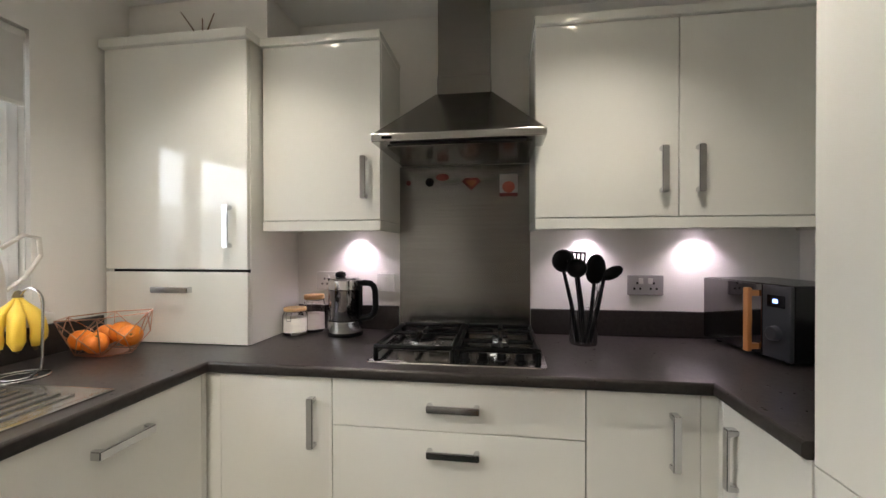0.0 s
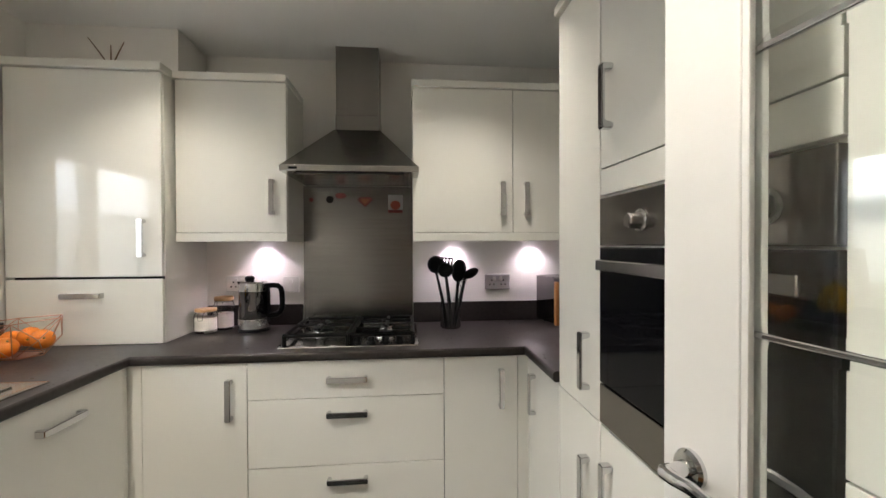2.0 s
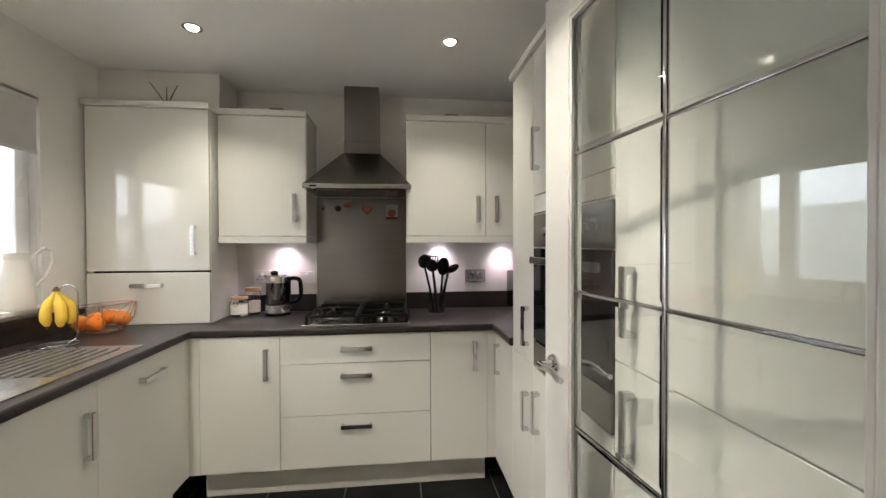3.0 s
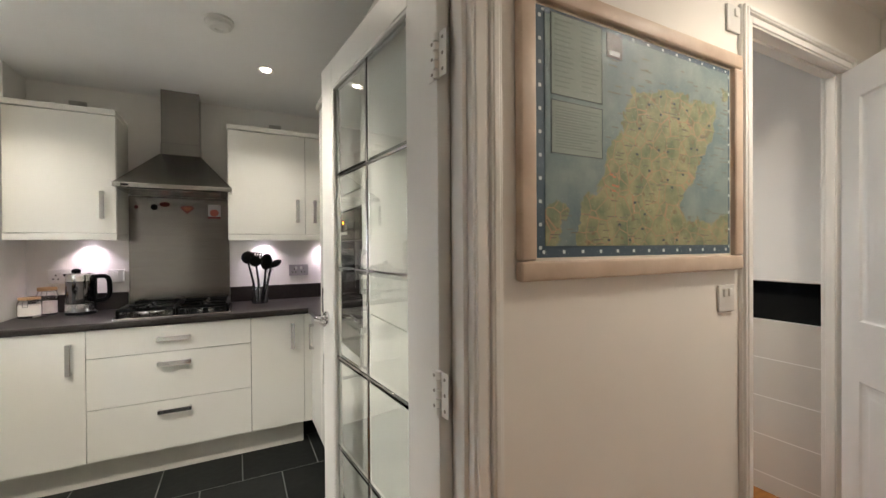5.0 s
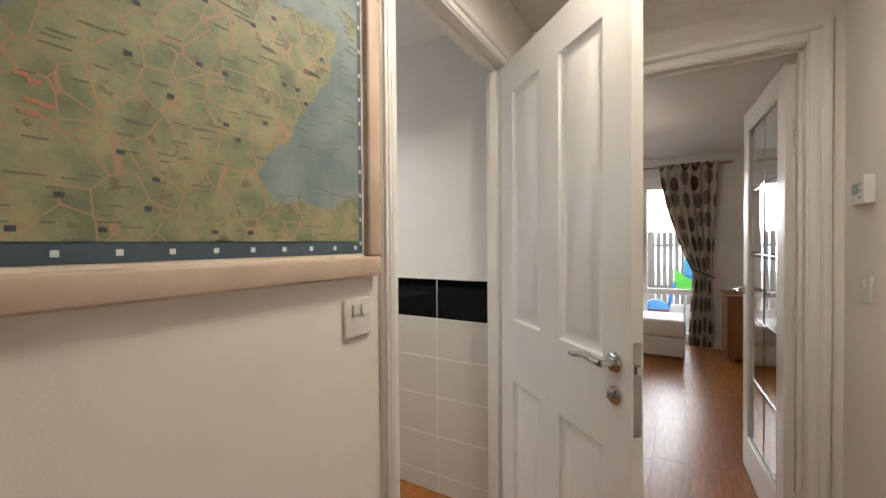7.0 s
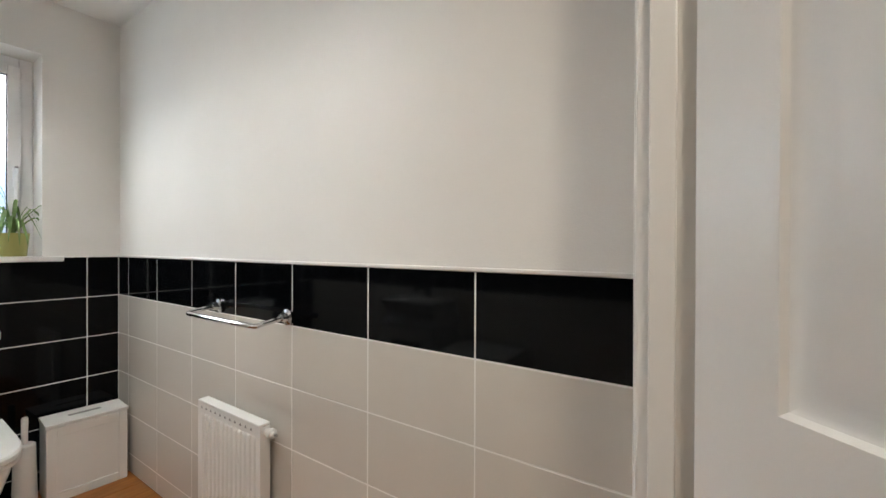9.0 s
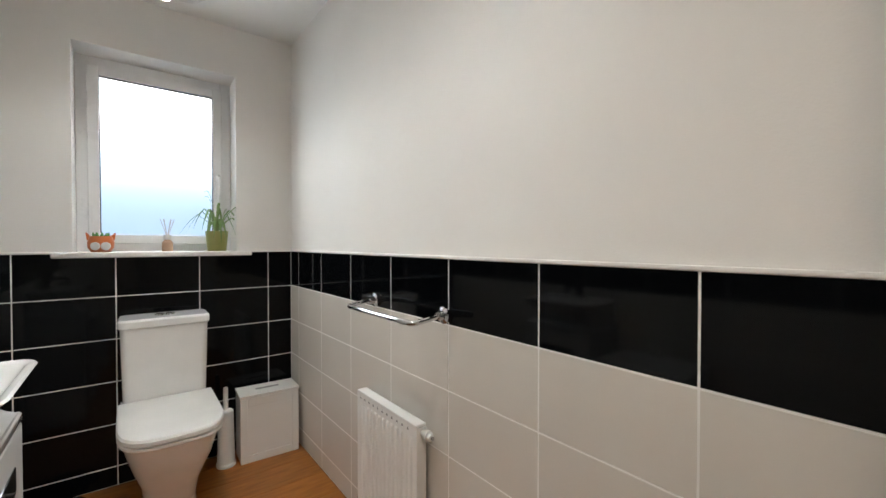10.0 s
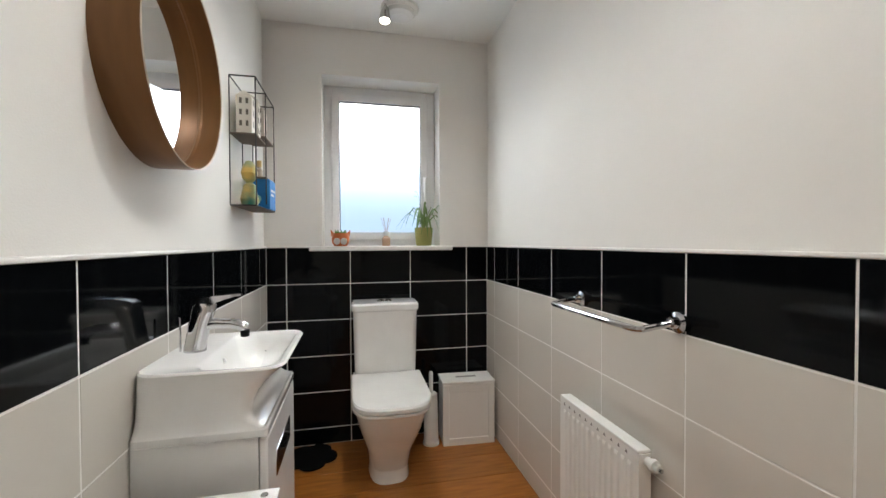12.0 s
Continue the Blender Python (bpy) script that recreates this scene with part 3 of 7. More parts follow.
# worktop, one U-shaped slab with a rolled front edge
WT0, WT1 = 0.872, 0.910
we = 0.020


def worktop():
    ring = [(KL + 0.001, -2.44), (-0.812, -2.44), (-0.812, -0.606), (0.765, -0.606), (0.765, -0.939), (KR - 0.001, -0.939), (KR - 0.001, KN - 0.001), (KL + 0.001, KN - 0.001)]
    bm = prism(ring, WT0, WT1)
    es = [e for e in bm.edges if all(-2.45 < v.co.y < -0.6 and -0.82 < v.co.x < 0.77 for v in e.verts) and abs(e.verts[0].co.z - e.verts[1].co.z) < 1e-4]
    bmesh.ops.bevel(bm, geom=es, offset=0.012, segments=4, affect="EDGES", profile=0.5)
    return bm


tagged(part("worktop", worktop(), WORK), "dark brown laminate kitchen worktop in a U shape", "worktop")
for a in ((-0.80, -0.302, -0.018, -0.001), (0.302, KR - 0.02, -0.018, -0.001)):
    tagged(part("upstand", rbox(*a, WT1, 1.022, 0.003), WORK), "dark laminate upstand behind the worktop", "upstand")
tagged(part("upstand", rbox(KR - 0.018, KR - 0.001, -0.939, -0.001, WT1, 1.022, 0.003), WORK), "dark laminate upstand behind the worktop", "upstand")
tagged(part("upstand", rbox(KL + 0.001, KL + 0.018, -2.44, -0.405, WT1, 1.022, 0.003), WORK), "dark laminate upstand under the kitchen window", "upstand")

# wall cabinets with pelmet and cornice
def wall_unit(x0, x1, doors, label):
    u = thing("wall_cabinet", label, "kitchen cabinet", T((0, -0.310, 0)))
    part("carcass", rbox(x0, x1, 0.0195, 0.309, 1.405, 2.113, 0.001), UNIT, u)
    part("cornice", rbox(x0 - 0.003, x1 + 0.003 * (x1 < 1), -0.016, 0.309, 2.113, 2.147, 0.005), UNIT, u)
    part("pelmet", merge(rbox(x0, x1, -0.002, 0.016, 1.363, 1.403, 0.003), rbox(x0, x0 + 0.016, 0.0165, 0.309, 1.363, 1.403, 0.002), rbox(x1 - 0.016, x1, 0.0165, 0.309, 1.363, 1.403, 0.002)), UNIT, u)
    for a, b, hx in doors:
        f = part("door", rbox(a + 0.0015, b - 0.0015, 0, 0.018, 1.4065, 2.1115, 0.0018), UNIT, u)
        bow_handle(f, T((hx, 0, 1.572)) @ pose(0, 0, 0, 0, 90, 0))
    return u


wall_unit(-0.797, -0.297, [(-0.797, -0.297, -0.362)], "cream gloss wall cabinet beside the cooker hood")
wall_unit(0.297, KR - 0.002, [(0.297, 0.795, 0.741), (0.795, KR - 0.002, 0.861)], "cream gloss double wall cabinet over the microwave")
for ux in (-0.49, 0.53, 0.98):
    c = thing("under_cabinet_light", "small round light under the wall cabinet", "cabinet light", T((ux, -0.06, 1.376)), "lights under the wall cabinets")
    part("housing", lathe([(0, 0.029), (0.034, 0.029), (0.034, 0.004), (0.030, 0.0), (0.026, 0.0)], 24), STEELL, c)
    part("lens", lathe([(0.026, 0.002), (0, 0.001)], 24), LITL, c, "lit lens")

# tall cabinet standing on the worktop
fz = thing("tall_cabinet", "tall glossy white cabinet standing on the worktop", "kitchen cabinet", T((-1.112, -0.395, 0.911)))
part("carcass", rbox(-0.335, 0.305, 0.02, 0.394, 0, 1.202, 0.001), UNIT, fz)
part("cornice", rbox(-0.345, 0.313, -0.018, 0.394, 1.202, 1.238, 0.005), UNIT, fz)
# black strip added behind the door gap to draw its shade
part("gap_shade_strip", rbox(-0.30, 0.303, 0.006, 0.0195, 0.286, 0.30, 0), BLACKM, fz)
f = part("door", rbox(-0.333, 0.303, 0, 0.018, 0.299, 1.200, 0.002), UNIT, fz)
bow_handle(f, T((0.225, 0, 0.468)) @ pose(0, 0, 0, 0, 90, 0))
f = part("flap", rbox(-0.333, 0.303, 0, 0.018, 0.002, 0.289, 0.002), UNIT, fz)
bow_handle(f, T((-0.02, 0, 0.218)))

# cooker hood
hood = thing("cooker_hood", "brushed steel chimney cooker hood over the hob", "cooker hood", T((0.018, -0.0005, 1.66)))
rim = part("rim", rbox(-0.305, 0.305, -0.462, 0, 0.012, 0.040, 0.003), STEELL, hood, "steel rim with slim front edge")
part("badge", rbox(-0.265, -0.228, -0.4635, -0.461, 0.020, 0.030, 0.0005), BLACKP, rim)
part("canopy", loft([[(-0.300, -0.455, 0.041), (0.300, -0.455, 0.041), (0.300, 0, 0.041), (-0.300, 0, 0.041)],
                     [(-0.117, -0.178, 0.274), (0.117, -0.178, 0.274), (0.117, 0, 0.274), (-0.117, 0, 0.274)]]), STEEL, hood, "sloping brushed steel canopy")
part("chimney", rbox(-0.112, 0.112, -0.170, 0, 0.2745, 0.352, 0.002), STEEL, hood, "lower length of the steel chimney")
part("chimney_sleeve", rbox(-0.109, 0.109, -0.167, 0, 0.3525, CZ - 1.66 - 0.001, 0.002), STEEL, hood, "upper length of the steel chimney")
for a, b in ((-0.262, -0.004), (0.004, 0.262)):
    part("grease_filter", rbox(a, b, -0.40, -0.06, 0.006, 0.012, 0.002), STEEL, hood, "mesh grease filter")
part("switch_strip", rbox(-0.24, 0.24, -0.445, -0.415, 0.007, 0.012, 0.001), BLACKP, hood, "dark switch strip")

# splashback with fridge magnets
tagged(part("splashback", rbox(-0.298, 0.300, -0.006, -0.0005, 0.9105, 1.671, 0.001), SPLASH), "brushed steel splashback behind the hob", "splashback")
RED = mat("red_rubber", (0.16, 0.012, 0.012), 0.45)
mg = [("fridge_magnet", -0.255, 1.595, "small dark red magnet on the splashback"), ("fridge_magnet", -0.155, 1.597, "round black magnet on the splashback")]
for nm, x, z, lb in mg:
    k = thing(nm, lb, "magnet", T((x, -0.0065, z)), "magnets on the splashback")
    part("disc", moved(lathe([(0, 0), (0.021 if x > -0.2 else 0.012, 0), (0.019 if x > -0.2 else 0.011, 0.004), (0, 0.005)], 20), pose(0, 0, 0, 90, 0, 0)), BLACKP if x > -0.2 else RED, k)
k = thing("fridge_magnet", "red rounded magnet on the splashback", "magnet", T((-0.095, -0.0065, 1.618)), "magnets on the splashback")
part("disc", moved(prism([(0.03 * math.cos(a), 0.016 * math.sin(a)) for a in np.linspace(0, 2 * math.pi, 20, endpoint=False)], 0, 0.004), pose(0, 0, 0, 90, 0, 0)), RED, k)
k = thing("fridge_magnet", "red five-sided shield magnet on the splashback", "magnet", T((0.038, -0.0065, 1.590)), "magnets on the splashback")
part("shield", moved(prism([(-0.028, 0.022), (0.028, 0.022), (0.042, 0.006), (0, -0.034), (-0.042, 0.006)], 0, 0.004), pose(0, 0, 0, 90, 0, 0)), RED, k)
part("emblem", moved(prism([(-0.02, 0.012), (0.02, 0.012), (0.026, 0.004), (0, -0.02), (-0.026, 0.004)], 0.004, 0.005), pose(0, 0, 0, 90, 0, 0)), mat("ochre_paint", (0.24, 0.08, 0.03), 0.5), k)
k = thing("fridge_magnet", "clear and red picture magnet on the splashback", "magnet", T((0.205, -0.0065, 1.575)), "magnets on the splashback")
part("card", moved(rbox(-0.04, 0.04, -0.05, 0.05, 0, 0.003, 0.001), pose(0, 0, 0, 90, 0, 0)), mat("grey_card", (0.45, 0.43, 0.42), 0.3), k)
part("picture", moved(prism([(0.028 * math.cos(a), -0.008 + 0.026 * math.sin(a)) for a in np.linspace(0, 2 * math.pi, 18, endpoint=False)], 0.003, 0.006), pose(0, 0, 0, 90, 0, 0)), mat("orange_print", (0.38, 0.09, 0.05), 0.5), k)
part("strip", moved(rbox(-0.04, 0.04, -0.05, -0.034, 0.003, 0.005, 0.001), pose(0, 0, 0, 90, 0, 0)), RED, k)


# hob
hob = thing("gas_hob", "four burner steel gas hob with black pan supports", "hob", T((0.018, -0.30, 0.9105)))
part("plate", loft([rrect(0, 0, 0.60, 0.475, 0.015, 0.0), rrect(0, 0, 0.598, 0.473, 0.014, 0.004), rrect(0, 0, 0.572, 0.445, 0.012, 0.007), rrect(0, 0, 0.56, 0.43, 0.01, 0.006)]), POLST, hob, "stainless steel hob plate")
for bx, by, br in ((-0.155, 0.03, 0.062), (0.15, 0.11, 0.035), (0.15, -0.07, 0.042)) + ((-0.155, 0.155, 0.030),):
    b = part("burner", lathe([(br * 1.35, 0.0065), (br * 1.3, 0.011), (br * 0.95, 0.012), (br * 0.95, 0.022), (br * 0.8, 0.024), (0, 0.024)], 32, (bx, by, 0)), STEELL, hob, "aluminium burner ring")
    part("burner_cap", lathe([(br * 0.8, 0.0245), (br * 0.82, 0.029), (br * 0.7, 0.032), (0, 0.032)], 32, (bx, by, 0)), BLACKM, b, "black enamel burner cap")


def pan_support(cx, w, d, centres):
    g, z = [], 0.043
    x0, x1, y0, y1 = cx - w / 2, cx + w / 2, -d / 2 + 0.025, d / 2
    for pts in ([(x0, y0, z), (x1, y0, z)], [(x0, y1, z), (x1, y1, z)], [(x0, y0, z), (x0, y1, z)], [(x1, y0, z), (x1, y1, z)]):
        g.append(tube(pts, 0.0092, 8))
    for bx, by in centres:
        for a in (0, 90, 180, 270):
            ux, uy = math.cos(radians(a)), math.sin(radians(a))
            ex, ey = (x1 if ux > 0.5 else x0 if ux < -0.5 else bx), (y1 if uy > 0.5 else y0 if uy < -0.5 else by)
            if abs(uy) > 0.5:
                ey = by + uy * min(abs(ey - by), 0.11)
            g.append(tube([(ex, ey, z), (bx + ux * 0.028, by + uy * 0.028, z + 0.002)], 0.0085, 8))
    for lx in (x0, x1):
        for ly in (y0, y1):
            g.append(tube([(lx, ly, z), (lx, ly, 0.004)], 0.0095, 8))
    return part("pan_support", merge(*g), BLACKM, hob, "cast black pan support")


pan_support(-0.145, 0.268, 0.43, [(-0.155, 0.03)])
pan_support(0.140, 0.268, 0.43, [(0.15, 0.11), (0.15, -0.07)])
for i in range(4):
    part("knob", lathe([(0.0, 0.004), (0.021, 0.004), (0.021, 0.010), (0.016, 0.013), (0.0145, 0.030), (0.012, 0.033), (0, 0.033)], 24, (0.03 + i * 0.062, -0.185, 0)), BLACKP, hob, "black plastic control knob")


# ---- counter things ----
def kettle():
    k = thing("kettle", "steel kettle with black handle on the worktop", "kettle", pose(-0.512, -0.140, 0.911, 0, 0, -8) @ Matrix.Scale(1.06, 4))
    part("base", lathe([(0, 0), (0.073, 0), (0.074, 0.010), (0.071, 0.016), (0, 0.016)], 40), BLACKP, k, "black power base")
    part("band", lathe([(0, 0.017), (0.0715, 0.017), (0.0715, 0.060), (0.0705, 0.062), (0, 0.062)], 40), POLST, k, "polished steel lower band")
    part("gasket", lathe([(0, 0.0622), (0.0712, 0.0622), (0.0712, 0.067), (0, 0.067)], 40), BLACKP, k, "black seal ring")
    part("jug", lathe([(0.0695, 0.0675), (0.070, 0.070), (0.068, 0.188), (0.064, 0.188), (0.066, 0.070)], 40), mat("smoked_mirror_steel", (0.20, 0.195, 0.20), 0.04, 1.0, col2=(0.15, 0.145, 0.15), scale=4, stretch=(3, 3, 0.3), rough2=0.09), k, "dark mirrored body")
    part("collar", lathe([(0, 0.1885), (0.0685, 0.1885), (0.0688, 0.192), (0.0665, 0.228), (0.061, 0.232), (0.0, 0.232)], 40), POLST, k, "polished steel collar")
    part("collar_line", lathe([(0, 0.1885), (0.0694, 0.1885), (0.0694, 0.1915), (0, 0.1915)], 40), BLACKP, k, "thin black line")
    lid = part("lid", lathe([(0.057, 0.2325), (0.054, 0.237), (0, 0.239)], 32), POLST, k)
    part("lid_knob", lathe([(0.0, 0.238), (0.019, 0.239), (0.023, 0.248), (0.020, 0.258), (0.010, 0.263), (0, 0.264)], 24, (-0.022, 0, 0)), BLACKP, lid, "black lid knob")
    part("spout", loft([[(-0.054, -0.02, 0.204), (-0.054, 0.02, 0.204), (-0.052, 0.018, 0.230), (-0.052, -0.018, 0.230)], [(-0.080, -0.006, 0.228), (-0.080, 0.006, 0.228), (-0.082, 0.006, 0.234), (-0.082, -0.006, 0.234)]]), BLACKP, k, "pouring spout")
    part("handle_mount", rbox(0.058, 0.074, -0.013, 0.013, 0.040, 0.226, 0.004), BLACKP, k, "black handle mount")
    pts = [(0.066, 0, 0.214), (0.09, 0, 0.218), (0.116, 0, 0.216), (0.130, 0, 0.206), (0.136, 0, 0.185), (0.138, 0, 0.15), (0.138, 0, 0.115), (0.130, 0, 0.093), (0.112, 0, 0.078), (0.070, 0, 0.070)]
    part("handle", tube(pts, 0.0125, 14), BLACKP, k, "black curved handle", 60)


kettle()
CORK = mat("pale_wood_lid", (0.58, 0.36, 0.18), 0.5, col2=(0.48, 0.28, 0.13), scale=12, bump=0.1)


def clip_jar(x, y, r, h, fill, col, label):
    j = thing("storage_jar", label, "jar", T((x, y, 0.911)), "glass storage jars")
    g = part("glass_jar", lathe([(0, 0), (r * 0.9, 0), (r, 0.012), (r, h * 0.72), (r * 0.86, h * 0.84), (r * 0.86, h * 0.88), (r * 0.80, h * 0.88), (r * 0.80, h * 0.83), (r * 0.94, h * 0.71), (r * 0.94, 0.012), (0, 0.006)], 32), CLEAR, j, "", 40)
    g.visible_shadow = False
    part("filling", lathe([(0, 0.007), (r * 0.91, 0.013), (r * 0.91, h * fill), (0, h * fill + 0.004)], 24), mat("jar_filling", col, 0.8, bump=0.3, bscale=90), j, "dry contents")
    part("lid", lathe([(0, h * 0.885), (r * 0.90, h * 0.885), (r * 0.92, h * 0.90), (r * 0.92, h * 0.97), (r * 0.88, h), (0, h)], 32), CORK, j, "round wooden lid")
    part("clip", merge(tube([(r * 0.89 * math.cos(a), r * 0.89 * math.sin(a), h * 0.865) for a in np.linspace(0, 2 * math.pi, 28, endpoint=False)], 0.0016, 6, True),
                       tube([(0.012, -r * 0.9, h * 0.86), (0.012, -r * 1.06, h * 0.78), (0.010, -r * 1.08, h * 0.55), (-0.010, -r * 1.08, h * 0.55), (-0.012, -r * 1.06, h * 0.78), (-0.012, -r * 0.9, h * 0.86)], 0.0016, 6)), STEELL, j, "wire clip")


clip_jar(-0.742, -0.155, 0.054, 0.118, 0.62, (0.86, 0.82, 0.76), "short clip jar of pale sugar with wooden lid")
clip_jar(-0.685, -0.085, 0.050, 0.168, 0.5, (0.60, 0.54, 0.50), "tall clip jar half full with wooden lid")


def utensils():
    x, y = 0.495, -0.175
    p = thing("utensil_jar", "clear glass jar holding kitchen utensils", "jar", T((x, y, 0.911)))
    part("glass_jar", lathe([(0, 0), (0.050, 0), (0.054, 0.006), (0.050, 0.145), (0.052, 0.152), (0.048, 0.152), (0.046, 0.145), (0.049, 0.012), (0, 0.010)], 36), CLEAR, p, "", 40).visible_shadow = False
    u = [("ladle", (-0.02, 0.006), (-0.074, 0.012, 0.318), (0.046, 0.024, 0.047), 0),
         ("spatula", (0.0, 0.012), (-0.022, 0.034, 0.318), None, 4),
         ("slotted_spoon", (0.0, -0.02), (-0.028, -0.022, 0.290), (0.040, 0.013, 0.038), -8),
         ("serving_spoon", (0.014, 0.004), (0.044, -0.016, 0.286), (0.039, 0.014, 0.060), 6),
         ("spoon", (0.02, -0.01), (0.106, -0.02, 0.272), (0.024, 0.013, 0.044), 62)]
    for nm, (bx, by), tip, size, tilt in u:
        ob = thing(nm, "black nylon " + nm.replace("_", " ") + " standing in the glass jar", "kitchen utensil", T((x, y, 0.923)), "utensils in the jar")
        b, t = Vector((bx, by, 0.001)), Vector(tip)
        low = t - Vector((math.sin(radians(tilt)), 0, math.cos(radians(tilt)))) * ((size[2] if size else 0.04) * 0.8)
        part("handle", tube([b, b.lerp(low, 0.5) + Vector((0.004, 0, 0)), low], 0.0098, 12, r2=0.0068), BLACKP, ob)
        if size is None:
            bm = merge(*[rbox(-0.036 + i * 0.0165, -0.0275 + i * 0.0165, -0.002, 0.002, -0.022, 0.030, 0.001) for i in range(5)], rbox(-0.036, 0.0385, -0.002, 0.002, -0.042, -0.02, 0.001), rbox(-0.036, 0.0385, -0.002, 0.002, 0.029, 0.038, 0.001))
        else:
            bm = lathe([(0.0, -1.0), (0.34, -0.94), (0.66, -0.72), (0.88, -0.40), (0.98, -0.05), (1.0, 0.1), (0.93, 0.1), (0.80, -0.25), (0.50, -0.60), (0.0, -0.80)], 28)
            bm.transform(Matrix.Diagonal((size[0], size[1], size[2], 1)) @ pose(0, 0, 0, -90, 0, 0))
            if nm == "slotted_spoon":
                bm = merge(bm, *[rbox(-0.032 + i * 0.016, -0.025 + i * 0.016, -0.004, 0.002, 0.026, 0.044 - 0.003 * abs(i - 2), 0.001) for i in range(5)])
        part("head", moved(bm, T(t) @ pose(0, 0, 0, 0, tilt, 0)), BLACKP, ob, "black nylon head", 45)
    wk = thing("whisk", "wire balloon whisk standing in the glass jar", "kitchen utensil", T((x, y, 0.923)), "utensils in the jar")
    loops = []
    for a in range(0, 180, 45):
        ca, sa = math.cos(radians(a)), math.sin(radians(a))
        loops.append(tube([(0.066 + 1.15 * r * ca, 0.03 + r * sa, z + 0.02) for r, z in ((0.004, 0.17), (0.018, 0.20), (0.028, 0.24), (0.024, 0.275), (0, 0.29), (-0.024, 0.275), (-0.028, 0.24), (-0.018, 0.20), (-0.004, 0.17))], 0.0011, 5))
    part("wires", merge(*loops), STEELL, wk)
    part("handle", tube([(0.02, 0.02, 0.002), (0.066, 0.03, 0.196)], 0.006, 8), STEELL, wk)


utensils()


def socket_plate(name, m, w, label, switches, h=0.086, face=None):
    s = thing(name, label, "socket" if "socket" in name else "switch", m)
    pl = part("plate", rbox(-w / 2, w / 2, -0.009, 0, -h / 2, h / 2, 0.003), face or PLASTW, s)
    for x in switches:
        part("rocker", rbox(x - 0.009, x + 0.009, -0.0145, -0.0085, -0.012 if h > w else 0.006, 0.012 if h > w else 0.030, 0.002), PLASTW, s)
    if "socket" in name:
        for x in switches:
            ox = x * 1.75
            for dx, dz in ((0, 0.008), (-0.012, -0.016), (0.012, -0.016)):
                part("pin_hole", rbox(ox + dx - 0.0038, ox + dx + 0.0038, -0.0096, -0.008, dz - 0.0035, dz + 0.005, 0), BLACKP, s)
    return s


socket_plate("wall_socket", T((0.785, -0.001, 1.132)), 0.146, "grey double wall socket above the upstand", (-0.019, 0.019), face=SATIN)
socket_plate("wall_socket", T((-0.635, -0.001, 1.137)), 0.146, "white double wall socket behind the kettle", (-0.019, 0.019))
socket_plate("wall_switch", T((-0.365, -0.001, 1.13)), 0.086, "white cooker switch beside the splashback", (0.0,))


def microwave():
    m = thing("microwave", "dark grey microwave with wood handle on the worktop", "microwave", pose(1.045, -0.222, 0.911, 0, 0, -90 + 10.5))
    W, H, D = 0.40, 0.26, 0.27
    part("case", rbox(-W / 2, W / 2, 0.012, D, 0.012, H, 0.006), mat("dark_grey_enamel", (0.007, 0.007, 0.008), 0.16, rough2=0.22, spec=0.3), m)
    part("door", rbox(-W / 2, W / 2 - 0.11, 0, 0.014, 0.014, H - 0.002, 0.003), mat("mirrored_smoke_glass", (0.22, 0.21, 0.215), 0.04, 1.0, rough2=0.07), m, "mirrored smoke glass door")
    cp = part("control_panel", rbox(W / 2 - 0.108, W / 2, 0, 0.014, 0.014, H - 0.002, 0.003), mat("slate_panel", (0.028, 0.030, 0.036), 0.3), m, "slate grey control panel")
    part("display", rbox(W / 2 - 0.088, W / 2 - 0.02, -0.0012, 0.001, 0.185, 0.225, 0.0005), BLACKG, cp, "small dark display")
    words("display_digits", "88", 0.02, T((W / 2 - 0.055, -0.0018, 0.205)) @ pose(0, 0, 0, 90, 0, 0), glow("blue_digits", (0.25, 0.4, 1.0), 4), cp)
    part("dial", moved(lathe([(0, 0), (0.025, 0), (0.023, 0.018), (0.02, 0.02), (0, 0.02)], 28), T((W / 2 - 0.054, 0, 0.10)) @ pose(0, 0, 0, 90, 0, 0)), mat("slate_dial", (0.03, 0.032, 0.038), 0.35), cp, "round dial")
    hw = mat("orange_wood_handle", (0.50, 0.22, 0.07), 0.45, col2=(0.40, 0.16, 0.05), scale=14, stretch=(1, 1, 0.2))
    part("handle", merge(rbox(W / 2 - 0.14, W / 2 - 0.118, -0.044, -0.026, 0.022, H - 0.015, 0.004), rbox(W / 2 - 0.138, W / 2 - 0.12, -0.03, 0.001, 0.03, 0.05, 0.002), rbox(W / 2 - 0.138, W / 2 - 0.12, -0.03, 0.001, H - 0.045, H - 0.025, 0.002)), hw, m, "wooden bar handle")
    for fx in (-W / 2 + 0.04, W / 2 - 0.04):
        for fy in (0.04, D - 0.04):
            part("foot", lathe([(0, 0), (0.012, 0), (0.012, 0.013), (0, 0.013)], 12, (fx, fy, 0)), BLACKP, m)


microwave()

# fruit basket of wire, oranges, banana stand
ROSE = mat("rose_gold_wire", (0.62, 0.36, 0.26), 0.25, 1.0)


